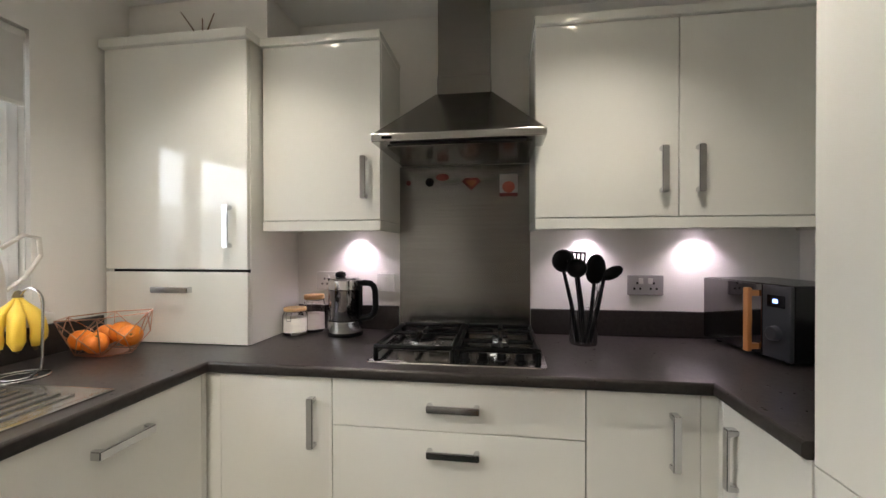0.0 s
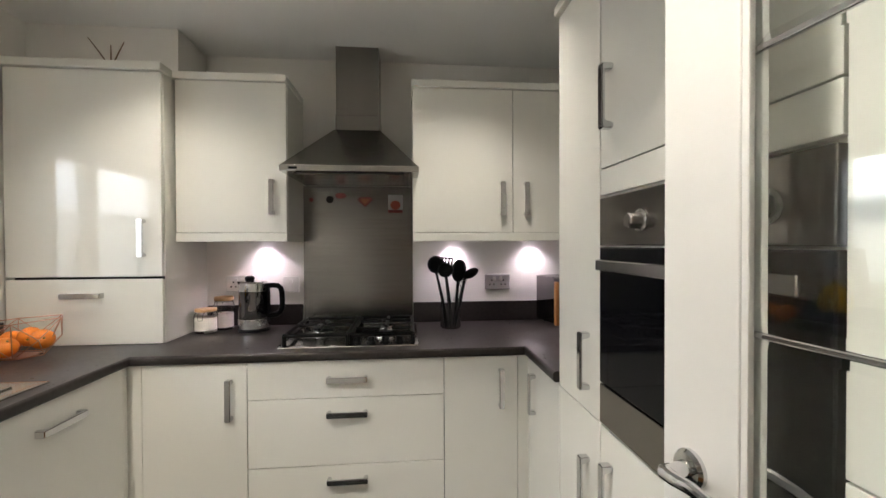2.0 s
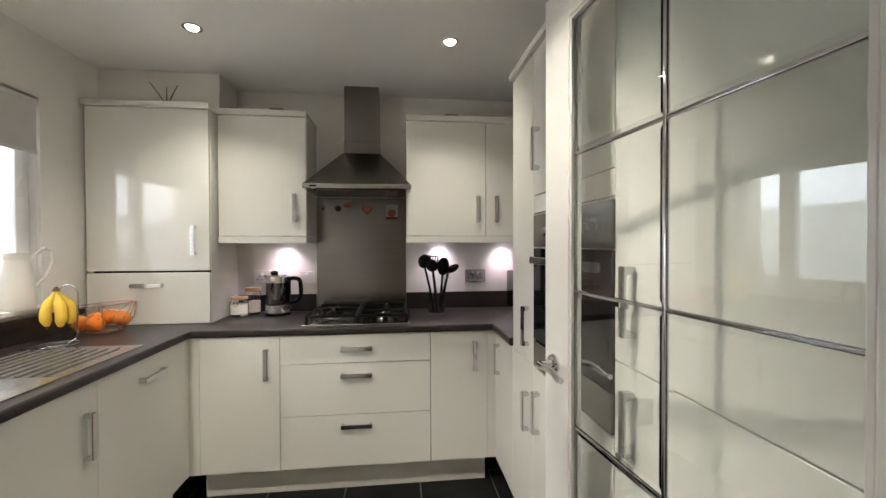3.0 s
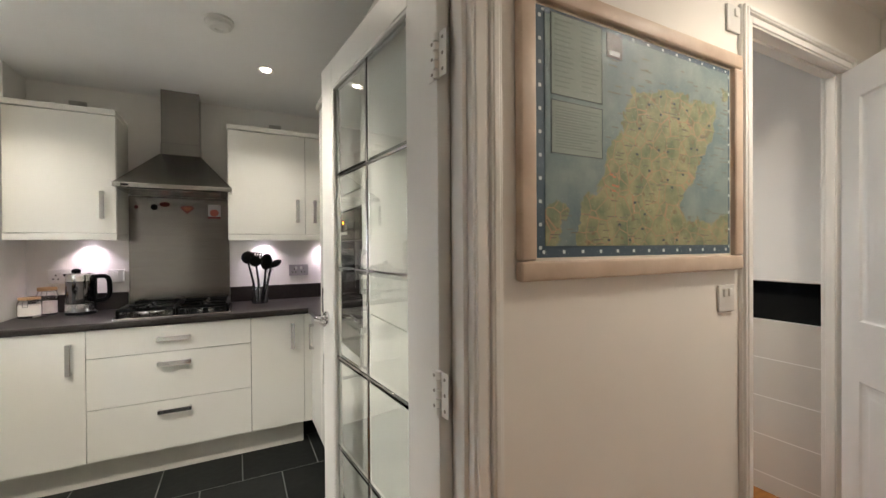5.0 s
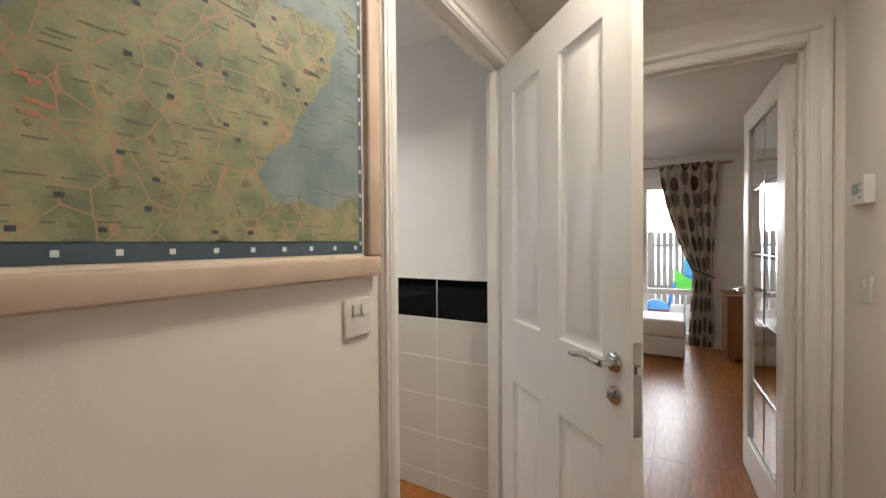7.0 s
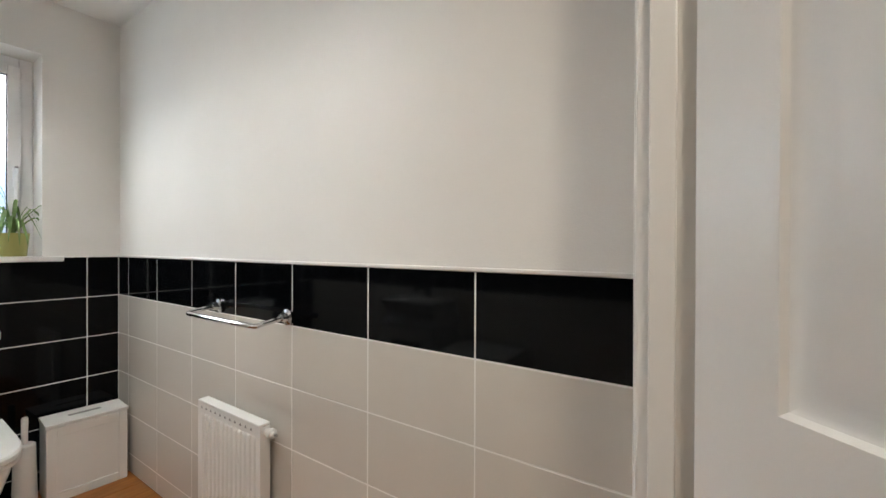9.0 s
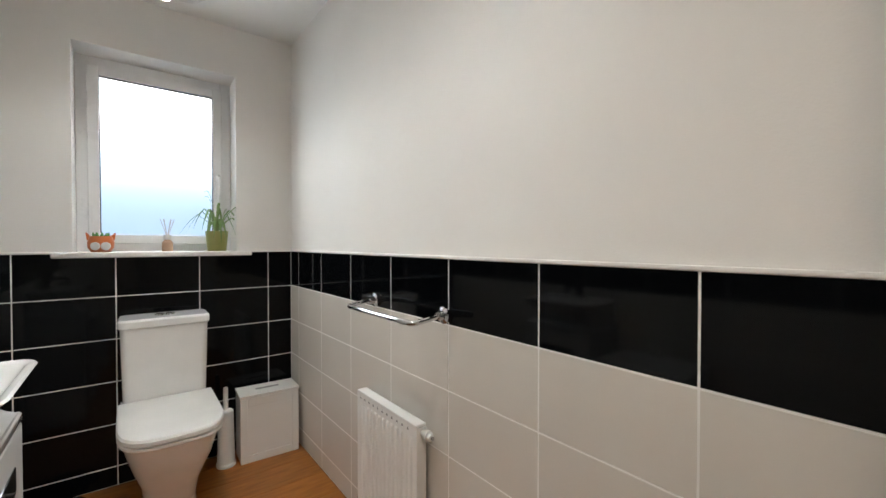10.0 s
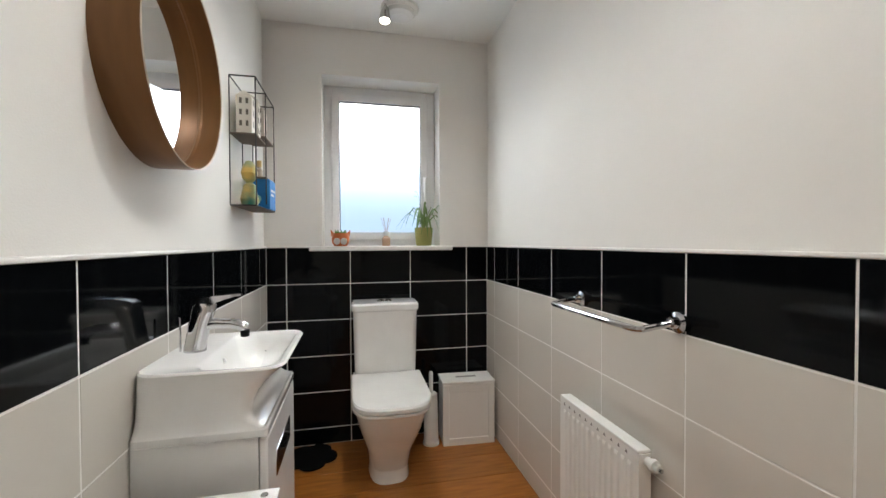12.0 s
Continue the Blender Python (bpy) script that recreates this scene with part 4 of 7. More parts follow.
def fruit_basket():
    cx, cy = -1.272, -0.548
    b = thing("fruit_basket", "geometric copper wire fruit basket on the worktop", "fruit basket", T((cx, cy, 0.911)))
    lo = [(0.105 * math.cos(radians(a)), 0.080 * math.sin(radians(a)), 0.004) for a in range(0, 360, 60)]
    hi = [(0.170 * math.cos(radians(a)), 0.128 * math.sin(radians(a)), 0.138 + 0.012 * math.cos(radians(a))) for a in range(0, 360, 60)]
    mid = [(0.15 * math.cos(radians(a + 30)), 0.105 * math.sin(radians(a + 30)), 0.072) for a in range(0, 360, 60)]
    ws = [tube(hi, 0.0022, 6, True), tube(lo, 0.0022, 6, True)]
    for i in range(6):
        ws += [tube([lo[i], mid[i]], 0.0018, 6), tube([lo[(i + 1) % 6], mid[i]], 0.0018, 6), tube([mid[i], hi[i]], 0.0018, 6), tube([mid[i], hi[(i + 1) % 6]], 0.0018, 6), tube([lo[i], hi[i]], 0.0018, 6)]
    part("wire_frame", merge(*ws), ROSE, b)
    part("base_mesh", rbox(-0.07, 0.07, -0.055, 0.055, 0.0, 0.003, 0.001), ROSE, b)
    ORG = mat("orange_peel", (0.83, 0.25, 0.022), 0.42, col2=(0.75, 0.19, 0.014), scale=8, bump=0.5, bscale=260)
    STALK = mat("green_stalk", (0.12, 0.16, 0.04), 0.7)
    for i, (ox, oy, oz) in enumerate([(-0.075, -0.028, 0.050), (0.012, -0.052, 0.047), (0.100, 0.0, 0.066), (0.018, 0.042, 0.068), (-0.062, 0.055, 0.052)]):
        o_ = thing("orange", "ripe orange lying in the wire basket", "orange", pose(cx + ox, cy + oy, 0.911 + oz, 20 * i, 35 * i, 0), "oranges in the basket")
        prof = [(0.0, -0.0365), (0.012, -0.036)] + [(0.039 * math.cos(radians(a)), 0.037 * math.sin(radians(a))) for a in range(-70, 75, 12)] + [(0.010, 0.036), (0.0, 0.0345)]
        part("peel", lathe(prof, 24), ORG, o_)
        part("stalk", lathe([(0.0, 0.0352), (0.004, 0.0355), (0.003, 0.0375), (0, 0.038)], 8), STALK, o_)


fruit_basket()


def banana_stand():
    st = thing("banana_stand", "curved steel wire banana stand on the worktop", "banana stand", T((-1.248, -0.840, 0.911)))
    base = [(0.07 * math.cos(a), 0.07 * math.sin(a), 0.004) for a in np.linspace(0, 2 * math.pi, 28, endpoint=False)]
    base2 = [(0.04 * math.cos(a), 0.04 * math.sin(a), 0.004) for a in np.linspace(0, 2 * math.pi, 28, endpoint=False)]
    part("base_ring", tube(base, 0.0035, 8, True), STEELL, st)
    part("base_ring", tube(base2, 0.003, 8, True), STEELL, st)
    part("hook", tube([(0.04, 0.0, 0.004), (0.07, 0.01, 0.03), (0.075, 0.01, 0.19)] + arc((0.033, 0.01, 0.225), 0.042, 0, 150, 8) + [(-0.012, 0.01, 0.230)], 0.004, 8), STEELL, st)
    YEL = mat("banana_skin", (0.78, 0.54, 0.05), 0.42, col2=(0.66, 0.42, 0.04), scale=7)
    TIPM = mat("banana_tip", (0.10, 0.07, 0.03), 0.7)
    for i, a in enumerate((-50, 0, 48)):
        bn = thing("banana", "ripe yellow banana hanging on the stand", "banana", pose(-1.26, -0.830, 1.160, 0, 0, a + 232), "bananas on the stand")
        rings = []
        for k in range(13):
            t = k / 12
            y = 0.052 * math.sin(math.pi * 0.70 * t) + 0.008 * min(1, 4 * t)
            z = -0.005 - (0.150 + 0.006 * (i % 2)) * t
            r = 0.0055 + 0.0145 * min(1, max(0, t - 0.10) * 4.5) * (1 - max(0, t - 0.84) * 4.6)
            rings.append([(r * (1 + 0.05 * math.cos(5 * q)) * math.cos(q), y + r * (1 + 0.05 * math.cos(5 * q)) * math.sin(q), z) for q in np.linspace(0, 2 * math.pi, 20, endpoint=False)])
        part("skin", loft(rings), YEL, bn, "", 50)
        part("tip", lathe([(0.0, -0.169), (0.005, -0.167), (0.0056, -0.156), (0, -0.153)], 8, (0, 0.050, 0)), TIPM, bn)
    bn = thing("banana_stalk", "brown stalk joining the bananas on the hook", "banana stalk", T((-1.26, -0.830, 1.150)))
    part("stalk", lathe([(0, 0), (0.014, 0.0), (0.010, 0.012), (0.006, 0.02), (0, 0.021)], 12), TIPM, bn)


banana_stand()


def sink():
    s = thing("sink", "stainless steel inset sink with ribbed drainer", "sink", T((0, 0, 0.9105)))
    x0, x1, y0, y1 = -1.352, -0.868, -1.83, -0.885
    cx, cy = (x0 + x1) / 2, (y0 + y1) / 2
    hole = [rrect(cx, -1.55, 0.34, 0.40, 0.06, z) for z in (0.004, -0.03)]
    n = len(hole[0])
    part("drainer", loft([rrect(cx, (-1.33 + y1) / 2, x1 - x0, y1 + 1.33, 0.004, 0.0), rrect(cx, (-1.33 + y1) / 2, x1 - x0, y1 + 1.33, 0.004, 0.004), rrect(cx, (-1.33 + y1) / 2, x1 - x0 - 0.02, y1 + 1.33 - 0.02, 0.01, 0.0055), rrect(cx, (-1.33 + y1) / 2, x1 - x0 - 0.05, y1 + 1.33 - 0.05, 0.02, 0.002)]), STEELL, s, "ribbed steel drainer")
    for i in range(9):
        xx = x0 + 0.07 + i * 0.043
        part("rib", tube([(xx, -1.30, 0.0045), (xx, y1 - 0.05, 0.0045)], 0.0032, 8), STEELL, s)
    rim = bmesh.new()
    out = [rim.verts.new(p) for p in rrect(cx, (y0 - 1.331) / 2, x1 - x0, -1.331 - y0, 0.004, 0.004)]
    inn = [rim.verts.new(p) for p in hole[0]]
    for j in range(n):
        rim.faces.new((out[j], out[(j + 1) % n], inn[(j + 1) % n], inn[j]))
    part("bowl_rim", rim, STEELL, s)
    part("bowl", loft([rrect(cx, -1.55, 0.34, 0.40, 0.06, 0.0035), rrect(cx, -1.55, 0.33, 0.39, 0.06, -0.002), rrect(cx, -1.55, 0.30, 0.36, 0.06, -0.003)]), mat("dark_bowl_steel", (0.3, 0.3, 0.3), 0.3, 1.0), s, "sink bowl")
    tp = thing("kitchen_tap", "chrome swan neck mixer tap behind the sink", "tap", T((-1.33 + 0.015, -1.42, 0.915)))
    part("spout", tube([(0, 0, 0), (0, 0, 0.18)] + arc((0.075, 0, 0.18), 0.075, 180, 0, 10) + [(0.15, 0, 0.14)], 0.011, 12), CHROME, tp)
    part("body", lathe([(0, 0), (0.026, 0), (0.026, 0.008), (0.02, 0.012), (0.018, 0.06), (0, 0.062)], 24), CHROME, tp)


sink()


def jug():
    j = thing("jug", "cream enamel jug standing on the kitchen windowsill", "jug", T((-1.43, -0.815, 1.0705)))
    part("body", lathe([(0, 0), (0.062, 0), (0.065, 0.01), (0.058, 0.14), (0.044, 0.22), (0.050, 0.25), (0.046, 0.25), (0.040, 0.22), (0, 0.21)], 32), mat("cream_enamel", (0.70, 0.66, 0.60), 0.3), j)
    part("handle", tube([(0.02, 0.045, 0.225), (0.03, 0.10, 0.27), (0.03, 0.145, 0.26), (0.03, 0.15, 0.20), (0.025, 0.11, 0.13), (0.02, 0.058, 0.09)], 0.007, 10), mat("cream_enamel_handle", (0.68, 0.63, 0.57), 0.35), j, "looped handle")


jug()
tw = thing("twig_ornament", "three bare twigs standing on the tall cabinet", "ornament", T((-1.075, -0.30, 2.149)))
TW = mat("brown_twig", (0.16, 0.09, 0.05), 0.8)
part("foot", lathe([(0, 0), (0.02, 0), (0.018, 0.006), (0, 0.007)], 14), TW, tw)
for a, h in (((-0.075, -0.03), 0.13), ((0.0, 0.0), 0.115), ((0.07, -0.02), 0.12)):
    part("twig", tube([(0, 0, 0.004), (a[0] * 0.5, a[1] * 0.5, h * 0.55), (a[0], a[1], h)], 0.0035, 6, r2=0.002), TW, tw)

# kitchen window
def window_frame(parent, x0, x1, z0, z1, y, w, d, material, name="window_frame"):
    return part(name, merge(rbox(x0, x0 + w, y, y + d, z0, z1, 0.004), rbox(x1 - w, x1, y, y + d, z0, z1, 0.004), rbox(x0 + w, x1 - w, y, y + d, z1 - w, z1, 0.004), rbox(x0 + w, x1 - w, y, y + d, z0, z0 + w, 0.004)), material, parent, "white plastic frame")


UPVC = mat("white_upvc", (0.87, 0.87, 0.87), 0.25)
wk_ = tagged(thing("window_1", "white framed kitchen window with daylight behind", "window", pose(KL, (KY0 + KY1) / 2, 0, 0, 0, 90)), kind="structure")
hw_ = (KY1 - KY0) / 2
SPL = -0.965 - (KY0 + KY1) / 2
window_frame(wk_, -hw_, hw_, KZ0 + 0.02, KZ1, 0.05, 0.035, 0.07, UPVC)
for a, b in ((-hw_ + 0.035, SPL), (SPL, hw_ - 0.035)):
    window_frame(wk_, a, b, KZ0 + 0.055, KZ1 - 0.035, 0.045, 0.042, 0.06, UPVC, "casement")
    p = part("pane", rbox(a + 0.04, b - 0.04, 0.07, 0.076, KZ0 + 0.095, KZ1 - 0.075, 0), CLEAR, wk_)
    p.visible_shadow = False
part("window_sill", rbox(-hw_ - 0.03, hw_ + 0.03, -0.06, 0.05, KZ0, KZ0 + 0.025, 0.005), GLOSSW, wk_, "white window board")
# blind half lowered inside the head of the opening
bl = thing("roller_blind", "pale roller blind lowered a little in the window head", "blind", pose(KL, (KY0 + KY1) / 2, 0, 0, 0, 90))
BLIND = mat("pale_blind_fabric", (0.62, 0.61, 0.59), 0.85, bump=0.2, bscale=300)
part("roll", moved(lathe([(0, -hw_ + 0.012), (0.024, -hw_ + 0.012), (0.024, hw_ - 0.012), (0, hw_ - 0.012)], 24), T((0, 0.022, KZ1 - 0.028)) @ pose(0, 0, 0, 0, 90, 0)), BLIND, bl)
part("cloth", rbox(-hw_ + 0.018, hw_ - 0.018, 0.0, 0.002, 1.80, KZ1 - 0.028, 0), BLIND, bl, "hanging cloth of the blind")
part("bottom_bar", rbox(-hw_ + 0.016, hw_ - 0.016, -0.003, 0.006, 1.785, 1.80, 0.002), PLASTW, bl, "white bottom bar")
part("pull_chain", tube([(hw_ - 0.008, 0.01, KZ1 - 0.03), (hw_ - 0.009, 0.012, 1.45), (hw_ - 0.008, 0.015, 1.22)], 0.0022, 6), PLASTW, bl, "beaded pull chain")

# ceiling fittings of the kitchen
for dx, dy in DOWN:
    c = thing("downlight", "round recessed ceiling downlight, switched on", "downlight", T((dx, dy, CZ)), "kitchen downlights")
    part("bezel", lathe([(0.028, -0.001), (0.034, -0.004), (0.043, -0.003), (0.044, 0.0)], 28), STEELL, c, "satin ring")
    part("bulb", lathe([(0.028, -0.002), (0.022, -0.008), (0.012, -0.0115), (0, -0.0125)], 20), LIT, c, "lit bulb")
c = thing("smoke_alarm", "round white smoke alarm on the kitchen ceiling", "smoke alarm", T((0.285, -1.25, CZ - 0.0005)))
part("base", lathe([(0, 0), (0.062, 0), (0.062, -0.012), (0.055, -0.014)], 32), PLASTW, c)
part("cover", lathe([(0.055, -0.012), (0.053, -0.03), (0.040, -0.040), (0.018, -0.042), (0.016, -0.038), (0, -0.038)], 32), PLASTW, c, "vented domed cover")
c = thing("ceiling_vent", "round white ceiling vent", "vent", T((-0.19, -1.27, CZ - 0.0005)))
part("ring", lathe([(0.06, 0), (0.06, -0.008), (0.045, -0.014), (0.042, -0.008), (0, -0.008)], 32), PLASTW, c)
part("disc", lathe([(0, -0.022), (0.036, -0.020), (0.036, -0.016), (0, -0.012)], 28), PLASTW, c)
for x in (-0.55, 0.62):
    c = thing("wall_vent", "small grey vent block above the wall cabinets", "vent", T((x, -0.0005, 2.235)))
    part("block", rbox(-0.045, 0.045, -0.02, 0, -0.025, 0.025, 0.006), mat("grey_vent", (0.45, 0.43, 0.39), 0.6), c)
    for i in range(3):
        part("slat", rbox(-0.036, 0.036, -0.023, -0.0195, -0.016 + i * 0.014, -0.010 + i * 0.014, 0.001), mat("grey_slat", (0.38, 0.36, 0.33), 0.6), c)


# ---- hall ----
def map_material():
    """Printed map: pale sea, buff land with an uneven coast, fine hills and roads."""
    m = bpy.data.materials.new("printed_map")
    m.use_nodes = True
    nt = m.node_tree
    N = nt.nodes.new
    b = nt.nodes["Principled BSDF"]
    b.inputs["Roughness"].default_value = 0.6
    tc = N("ShaderNodeTexCoord")
    sep = N("ShaderNodeSeparateXYZ")
    nt.links.new(tc.outputs["Object"], sep.inputs[0])

    def noise_(s, d=8):
        n = N("ShaderNodeTexNoise")
        n.inputs["Scale"].default_value, n.inputs["Detail"].default_value, n.inputs["Roughness"].default_value = s, d, 0.62
        nt.links.new(tc.outputs["Object"], n.inputs["Vector"])
        return n.outputs[0]

    def math_(op, a, b_):
        n = N("ShaderNodeMath")
        n.operation = op
        for i, v in enumerate((a, b_)):
            if isinstance(v, (int, float)):
                n.inputs[i].default_value = v
            else:
                nt.links.new(v, n.inputs[i])
        return n.outputs[0]

    def mix_(f, a, b_):
        n = N("ShaderNodeMix")
        n.data_type = "RGBA"
        nt.links.new(f, n.inputs[0])
        for i, v in ((6, a), (7, b_)):
            if isinstance(v, tuple):
                n.inputs[i].default_value = (*v, 1)
            else:
                nt.links.new(v, n.inputs[i])
        return n.outputs[2]

    def step(v, lo, hi):
        n = N("ShaderNodeMapRange")
        n.inputs[1].default_value, n.inputs[2].default_value = lo, hi
        nt.links.new(v, n.inputs[0])
        return n.outputs[0]

    x, z = sep.outputs[0], sep.outputs[2]
    # land mass: a west coast leaning out to the foot, an east coast with one deep bay, a flat head, two islands
    wob = math_("MULTIPLY", math_("SUBTRACT", noise_(8, 12), 0.5), 0.24)
    west = math_("ADD", math_("MULTIPLY", z, 0.52), -0.150)
    east = math_("ADD", math_("MULTIPLY", math_("ABSOLUTE", math_("ADD", z, 0.145), 0.0), 0.66), 0.150)
    land = step(math_("ADD", math_("SUBTRACT", x, west), wob), -0.003, 0.003)
    land = math_("MULTIPLY", land, step(math_("ADD", math_("SUBTRACT", east, x), wob), -0.003, 0.003))
    land = math_("MULTIPLY", land, step(math_("ADD", math_("SUBTRACT", math_("ADD", 0.160, math_("MULTIPLY", x, 0.10)), z), wob), -0.003, 0.003))
    corner = step(math_("ADD", math_("SUBTRACT", math_("MULTIPLY", x, 0.15), math_("ADD", z, 0.225)), wob), 0.0, 0.006)
    corner = math_("MULTIPLY", corner, step(x, -0.24, -0.235))
    isl = step(math_("ADD", math_("SUBTRACT", math_("MULTIPLY", x, -1.0), 0.305), wob), 0.0, 0.006)
    isl = math_("MULTIPLY", isl, step(math_("ADD", math_("SUBTRACT", -0.165, z), wob), 0.0, 0.006))
    land = math_("MAXIMUM", land, math_("MAXIMUM", corner, isl))
    sea = mix_(step(noise_(7, 10), 0.36, 0.66), (0.175, 0.215, 0.20), (0.075, 0.12, 0.14))
    hills = mix_(step(noise_(16), 0.36, 0.64), (0.255, 0.245, 0.13), (0.115, 0.14, 0.075))
    hills = mix_(step(noise_(42, 3), 0.58, 0.68), hills, (0.15, 0.11, 0.06))
    v = N("ShaderNodeTexVoronoi")
    v.feature = "DISTANCE_TO_EDGE"
    v.inputs["Scale"].default_value = 22
    nt.links.new(tc.outputs["Object"], v.inputs["Vector"])
    hills = mix_(step(v.outputs["Distance"], 0.035, 0.01), hills, (0.30, 0.19, 0.11))
    nt.links.new(mix_(land, sea, hills), b.inputs["Base Color"])
    return m


def framed_map():
    x0, x1, z0, z1 = 0.905, 1.805, 1.231, 1.920
    cx, cz = (x0 + x1) / 2, (z0 + z1) / 2
    W, H, b = x1 - x0, z1 - z0, 0.046
    f = thing("framed_map", "large glazed map in a limed wood frame", "framed map", T((cx, HN - 0.001, cz)))
    for a in ((-W / 2, W / 2, -H / 2, -H / 2 + b), (-W / 2, W / 2, H / 2 - b, H / 2), (-W / 2, -W / 2 + b, -H / 2 + b, H / 2 - b), (W / 2 - b, W / 2, -H / 2 + b, H / 2 - b)):
        p = rbox(a[0], a[1], -0.028, 0, a[2], a[3], 0.009, 3)
        part("frame_rail", p, PALEW, f, "limed wood rail")
    iw, ih = W / 2 - b, H / 2 - b
    NAVY = mat("slate_blue_print", (0.045, 0.075, 0.105), 0.55)
    part("mount", rbox(-iw, iw, -0.010, -0.004, -ih, ih, 0), mat("ivory_slip", (0.72, 0.66, 0.55), 0.5), f)
    part("map_border", rbox(-iw + 0.007, iw - 0.007, -0.0115, -0.0095, -ih + 0.007, ih - 0.007, 0), NAVY, f, "slate blue printed border")
    part("map_sheet", rbox(-iw + 0.034, iw - 0.020, -0.0130, -0.0110, -ih + 0.034, ih - 0.022, 0), map_material(), f, "printed country map")
    TICK = mat("pale_print", (0.55, 0.60, 0.62), 0.6)
    for i in range(13):
        u = -iw + 0.03 + i * (2 * iw - 0.06) / 12
        part("scale_mark", rbox(u - 0.004, u + 0.004, -0.0122, -0.0114, -ih + 0.016, -ih + 0.024, 0), TICK, f)
        part("scale_mark", rbox(u - 0.004, u + 0.004, -0.0122, -0.0114, ih - 0.018, ih - 0.012, 0), TICK, f)
    for i in range(11):
        u = -ih + 0.03 + i * (2 * ih - 0.06) / 10
        part("scale_mark", rbox(-iw + 0.016, -iw + 0.024, -0.0122, -0.0114, u - 0.004, u + 0.004, 0), TICK, f)
        part("scale_mark", rbox(iw - 0.016, iw - 0.011, -0.0122, -0.0114, u - 0.004, u + 0.004, 0), TICK, f)
    INK, PAPER = mat("dark_print", (0.05, 0.06, 0.065), 0.6), mat("key_paper", (0.20, 0.235, 0.205), 0.6)
    for a, c in ((0.092, 0.285), (-0.046, 0.080)):
        lg = part("key_box", rbox(-iw + 0.052, -iw + 0.222, -0.0138, -0.0130, a, c, 0), PAPER, f, "printed key")
        fr = []
        for q in ((-iw + 0.052, -iw + 0.222, a, a + 0.002), (-iw + 0.052, -iw + 0.222, c - 0.002, c), (-iw + 0.052, -iw + 0.054, a, c), (-iw + 0.220, -iw + 0.222, a, c)):
            fr.append(rbox(q[0], q[1], -0.0142, -0.0138, q[2], q[3], 0))
        part("key_border", merge(*fr), INK, lg)
        rows = []
        nr = 14 if a > 0 else 15
        for i in range(nr):
            zz = c - 0.016 - i * (c - a - 0.024) / nr
            for s, e in (((0.012, 0.075), (0.098, 0.160)) if a > 0 else ((0.014, 0.165),)):
                e2 = s + (e - s) * (0.55 + 0.45 * random.random())
                rows.append(rbox(-iw + 0.052 + s, -iw + 0.052 + e2, -0.0141, -0.0138, zz, zz + 0.0028, 0))
        part("key_lines", merge(*rows), mat("grey_print", (0.14, 0.165, 0.15), 0.6), lg, "rows of small print")
    part("picture_inset", rbox(-0.165, -0.108, -0.0140, -0.0130, 0.218, 0.280, 0), mat("dark_photo", (0.05, 0.035, 0.03), 0.5), f, "small dark inset picture")
    part("inset_caption", rbox(-0.156, -0.117, -0.0144, -0.0140, 0.224, 0.236, 0), TICK, f)
    rnd = random.Random(5)
    NAMEINK = mat("brown_print", (0.13, 0.12, 0.09), 0.6)
    RUST = mat("rust_print", (0.42, 0.16, 0.09), 0.6)
    spots = [(0.05, 0.15), (0.11, 0.14), (0.17, 0.13), (0.28, 0.10), (0.00, 0.12), (0.05, 0.10), (0.13, 0.10), (-0.04, 0.05), (0.04, 0.00), (0.08, 0.00), (-0.05, -0.02), (0.00, -0.06), (0.10, -0.10), (0.19, 0.02), (0.22, 0.02), (0.24, 0.00),
             (-0.06, -0.15), (-0.02, -0.18), (-0.12, -0.21), (-0.03, -0.22), (-0.16, -0.25), (-0.08, -0.25), (0.06, -0.25), (0.12, -0.25), (0.15, -0.06), (0.08, -0.08)]
    for x, z in spots:
        part("town_mark", rbox(x - 0.0045, x + 0.0045, -0.0139, -0.0130, z - 0.003, z + 0.003, 0), INK, f)
    for i in range(230):
        x, z = rnd.uniform(-0.36, 0.37), rnd.uniform(-0.27, 0.24)
        l = rnd.uniform(0.012, 0.034)
        if x < -0.17 and z > -0.16:
            continue
        part("place_name", rbox(x, x + l, -0.0136, -0.0130, z, z + 0.0022, 0), NAMEINK, f)
    for i in range(5):
        x, z = -0.16 + rnd.uniform(-0.03, 0.03), -0.10 + rnd.uniform(-0.03, 0.03)
        part("place_name", rbox(x, x + 0.012, -0.0137, -0.0130, z, z + 0.005, 0), RUST, f)
    g = part("glazing", rbox(-iw, iw, -0.0185, -0.0170, -ih, ih, 0), PICG, f, "clear picture glass")
    g.visible_shadow = False


framed_map()
socket_plate("wall_switch", T((1.742, HN - 0.0005, 1.140)), 0.086, "white light switch beneath the framed map", (-0.014, 0.014))
socket_plate("wall_switch", T((1.795, HN - 0.0005, 2.045)), 0.086, "white fan isolator switch above the framed map", (0.0,))
th = thing("thermostat", "white wall thermostat with dark side on the hall wall", "thermostat", pose(2.84, HS + 0.0005, 1.465, 0, 0, 180))
part("case", rbox(-0.055, 0.055, -0.028, 0, -0.045, 0.045, 0.005), PLASTW, th)
part("display", rbox(-0.035, 0.012, -0.030, -0.027, -0.012, 0.022, 0.001), mat("grey_lcd", (0.32, 0.34, 0.31), 0.3), th, "grey display")
part("side_cap", rbox(-0.0565, -0.0545, -0.024, -0.002, -0.04, 0.04, 0.001), BLACKP, th, "dark side cap")
for i in range(3):
    part("button", rbox(0.022, 0.034, -0.0305, -0.027, -0.028 + i * 0.02, -0.018 + i * 0.02, 0.002), mat("grey_button", (0.4, 0.4, 0.4), 0.4), th)
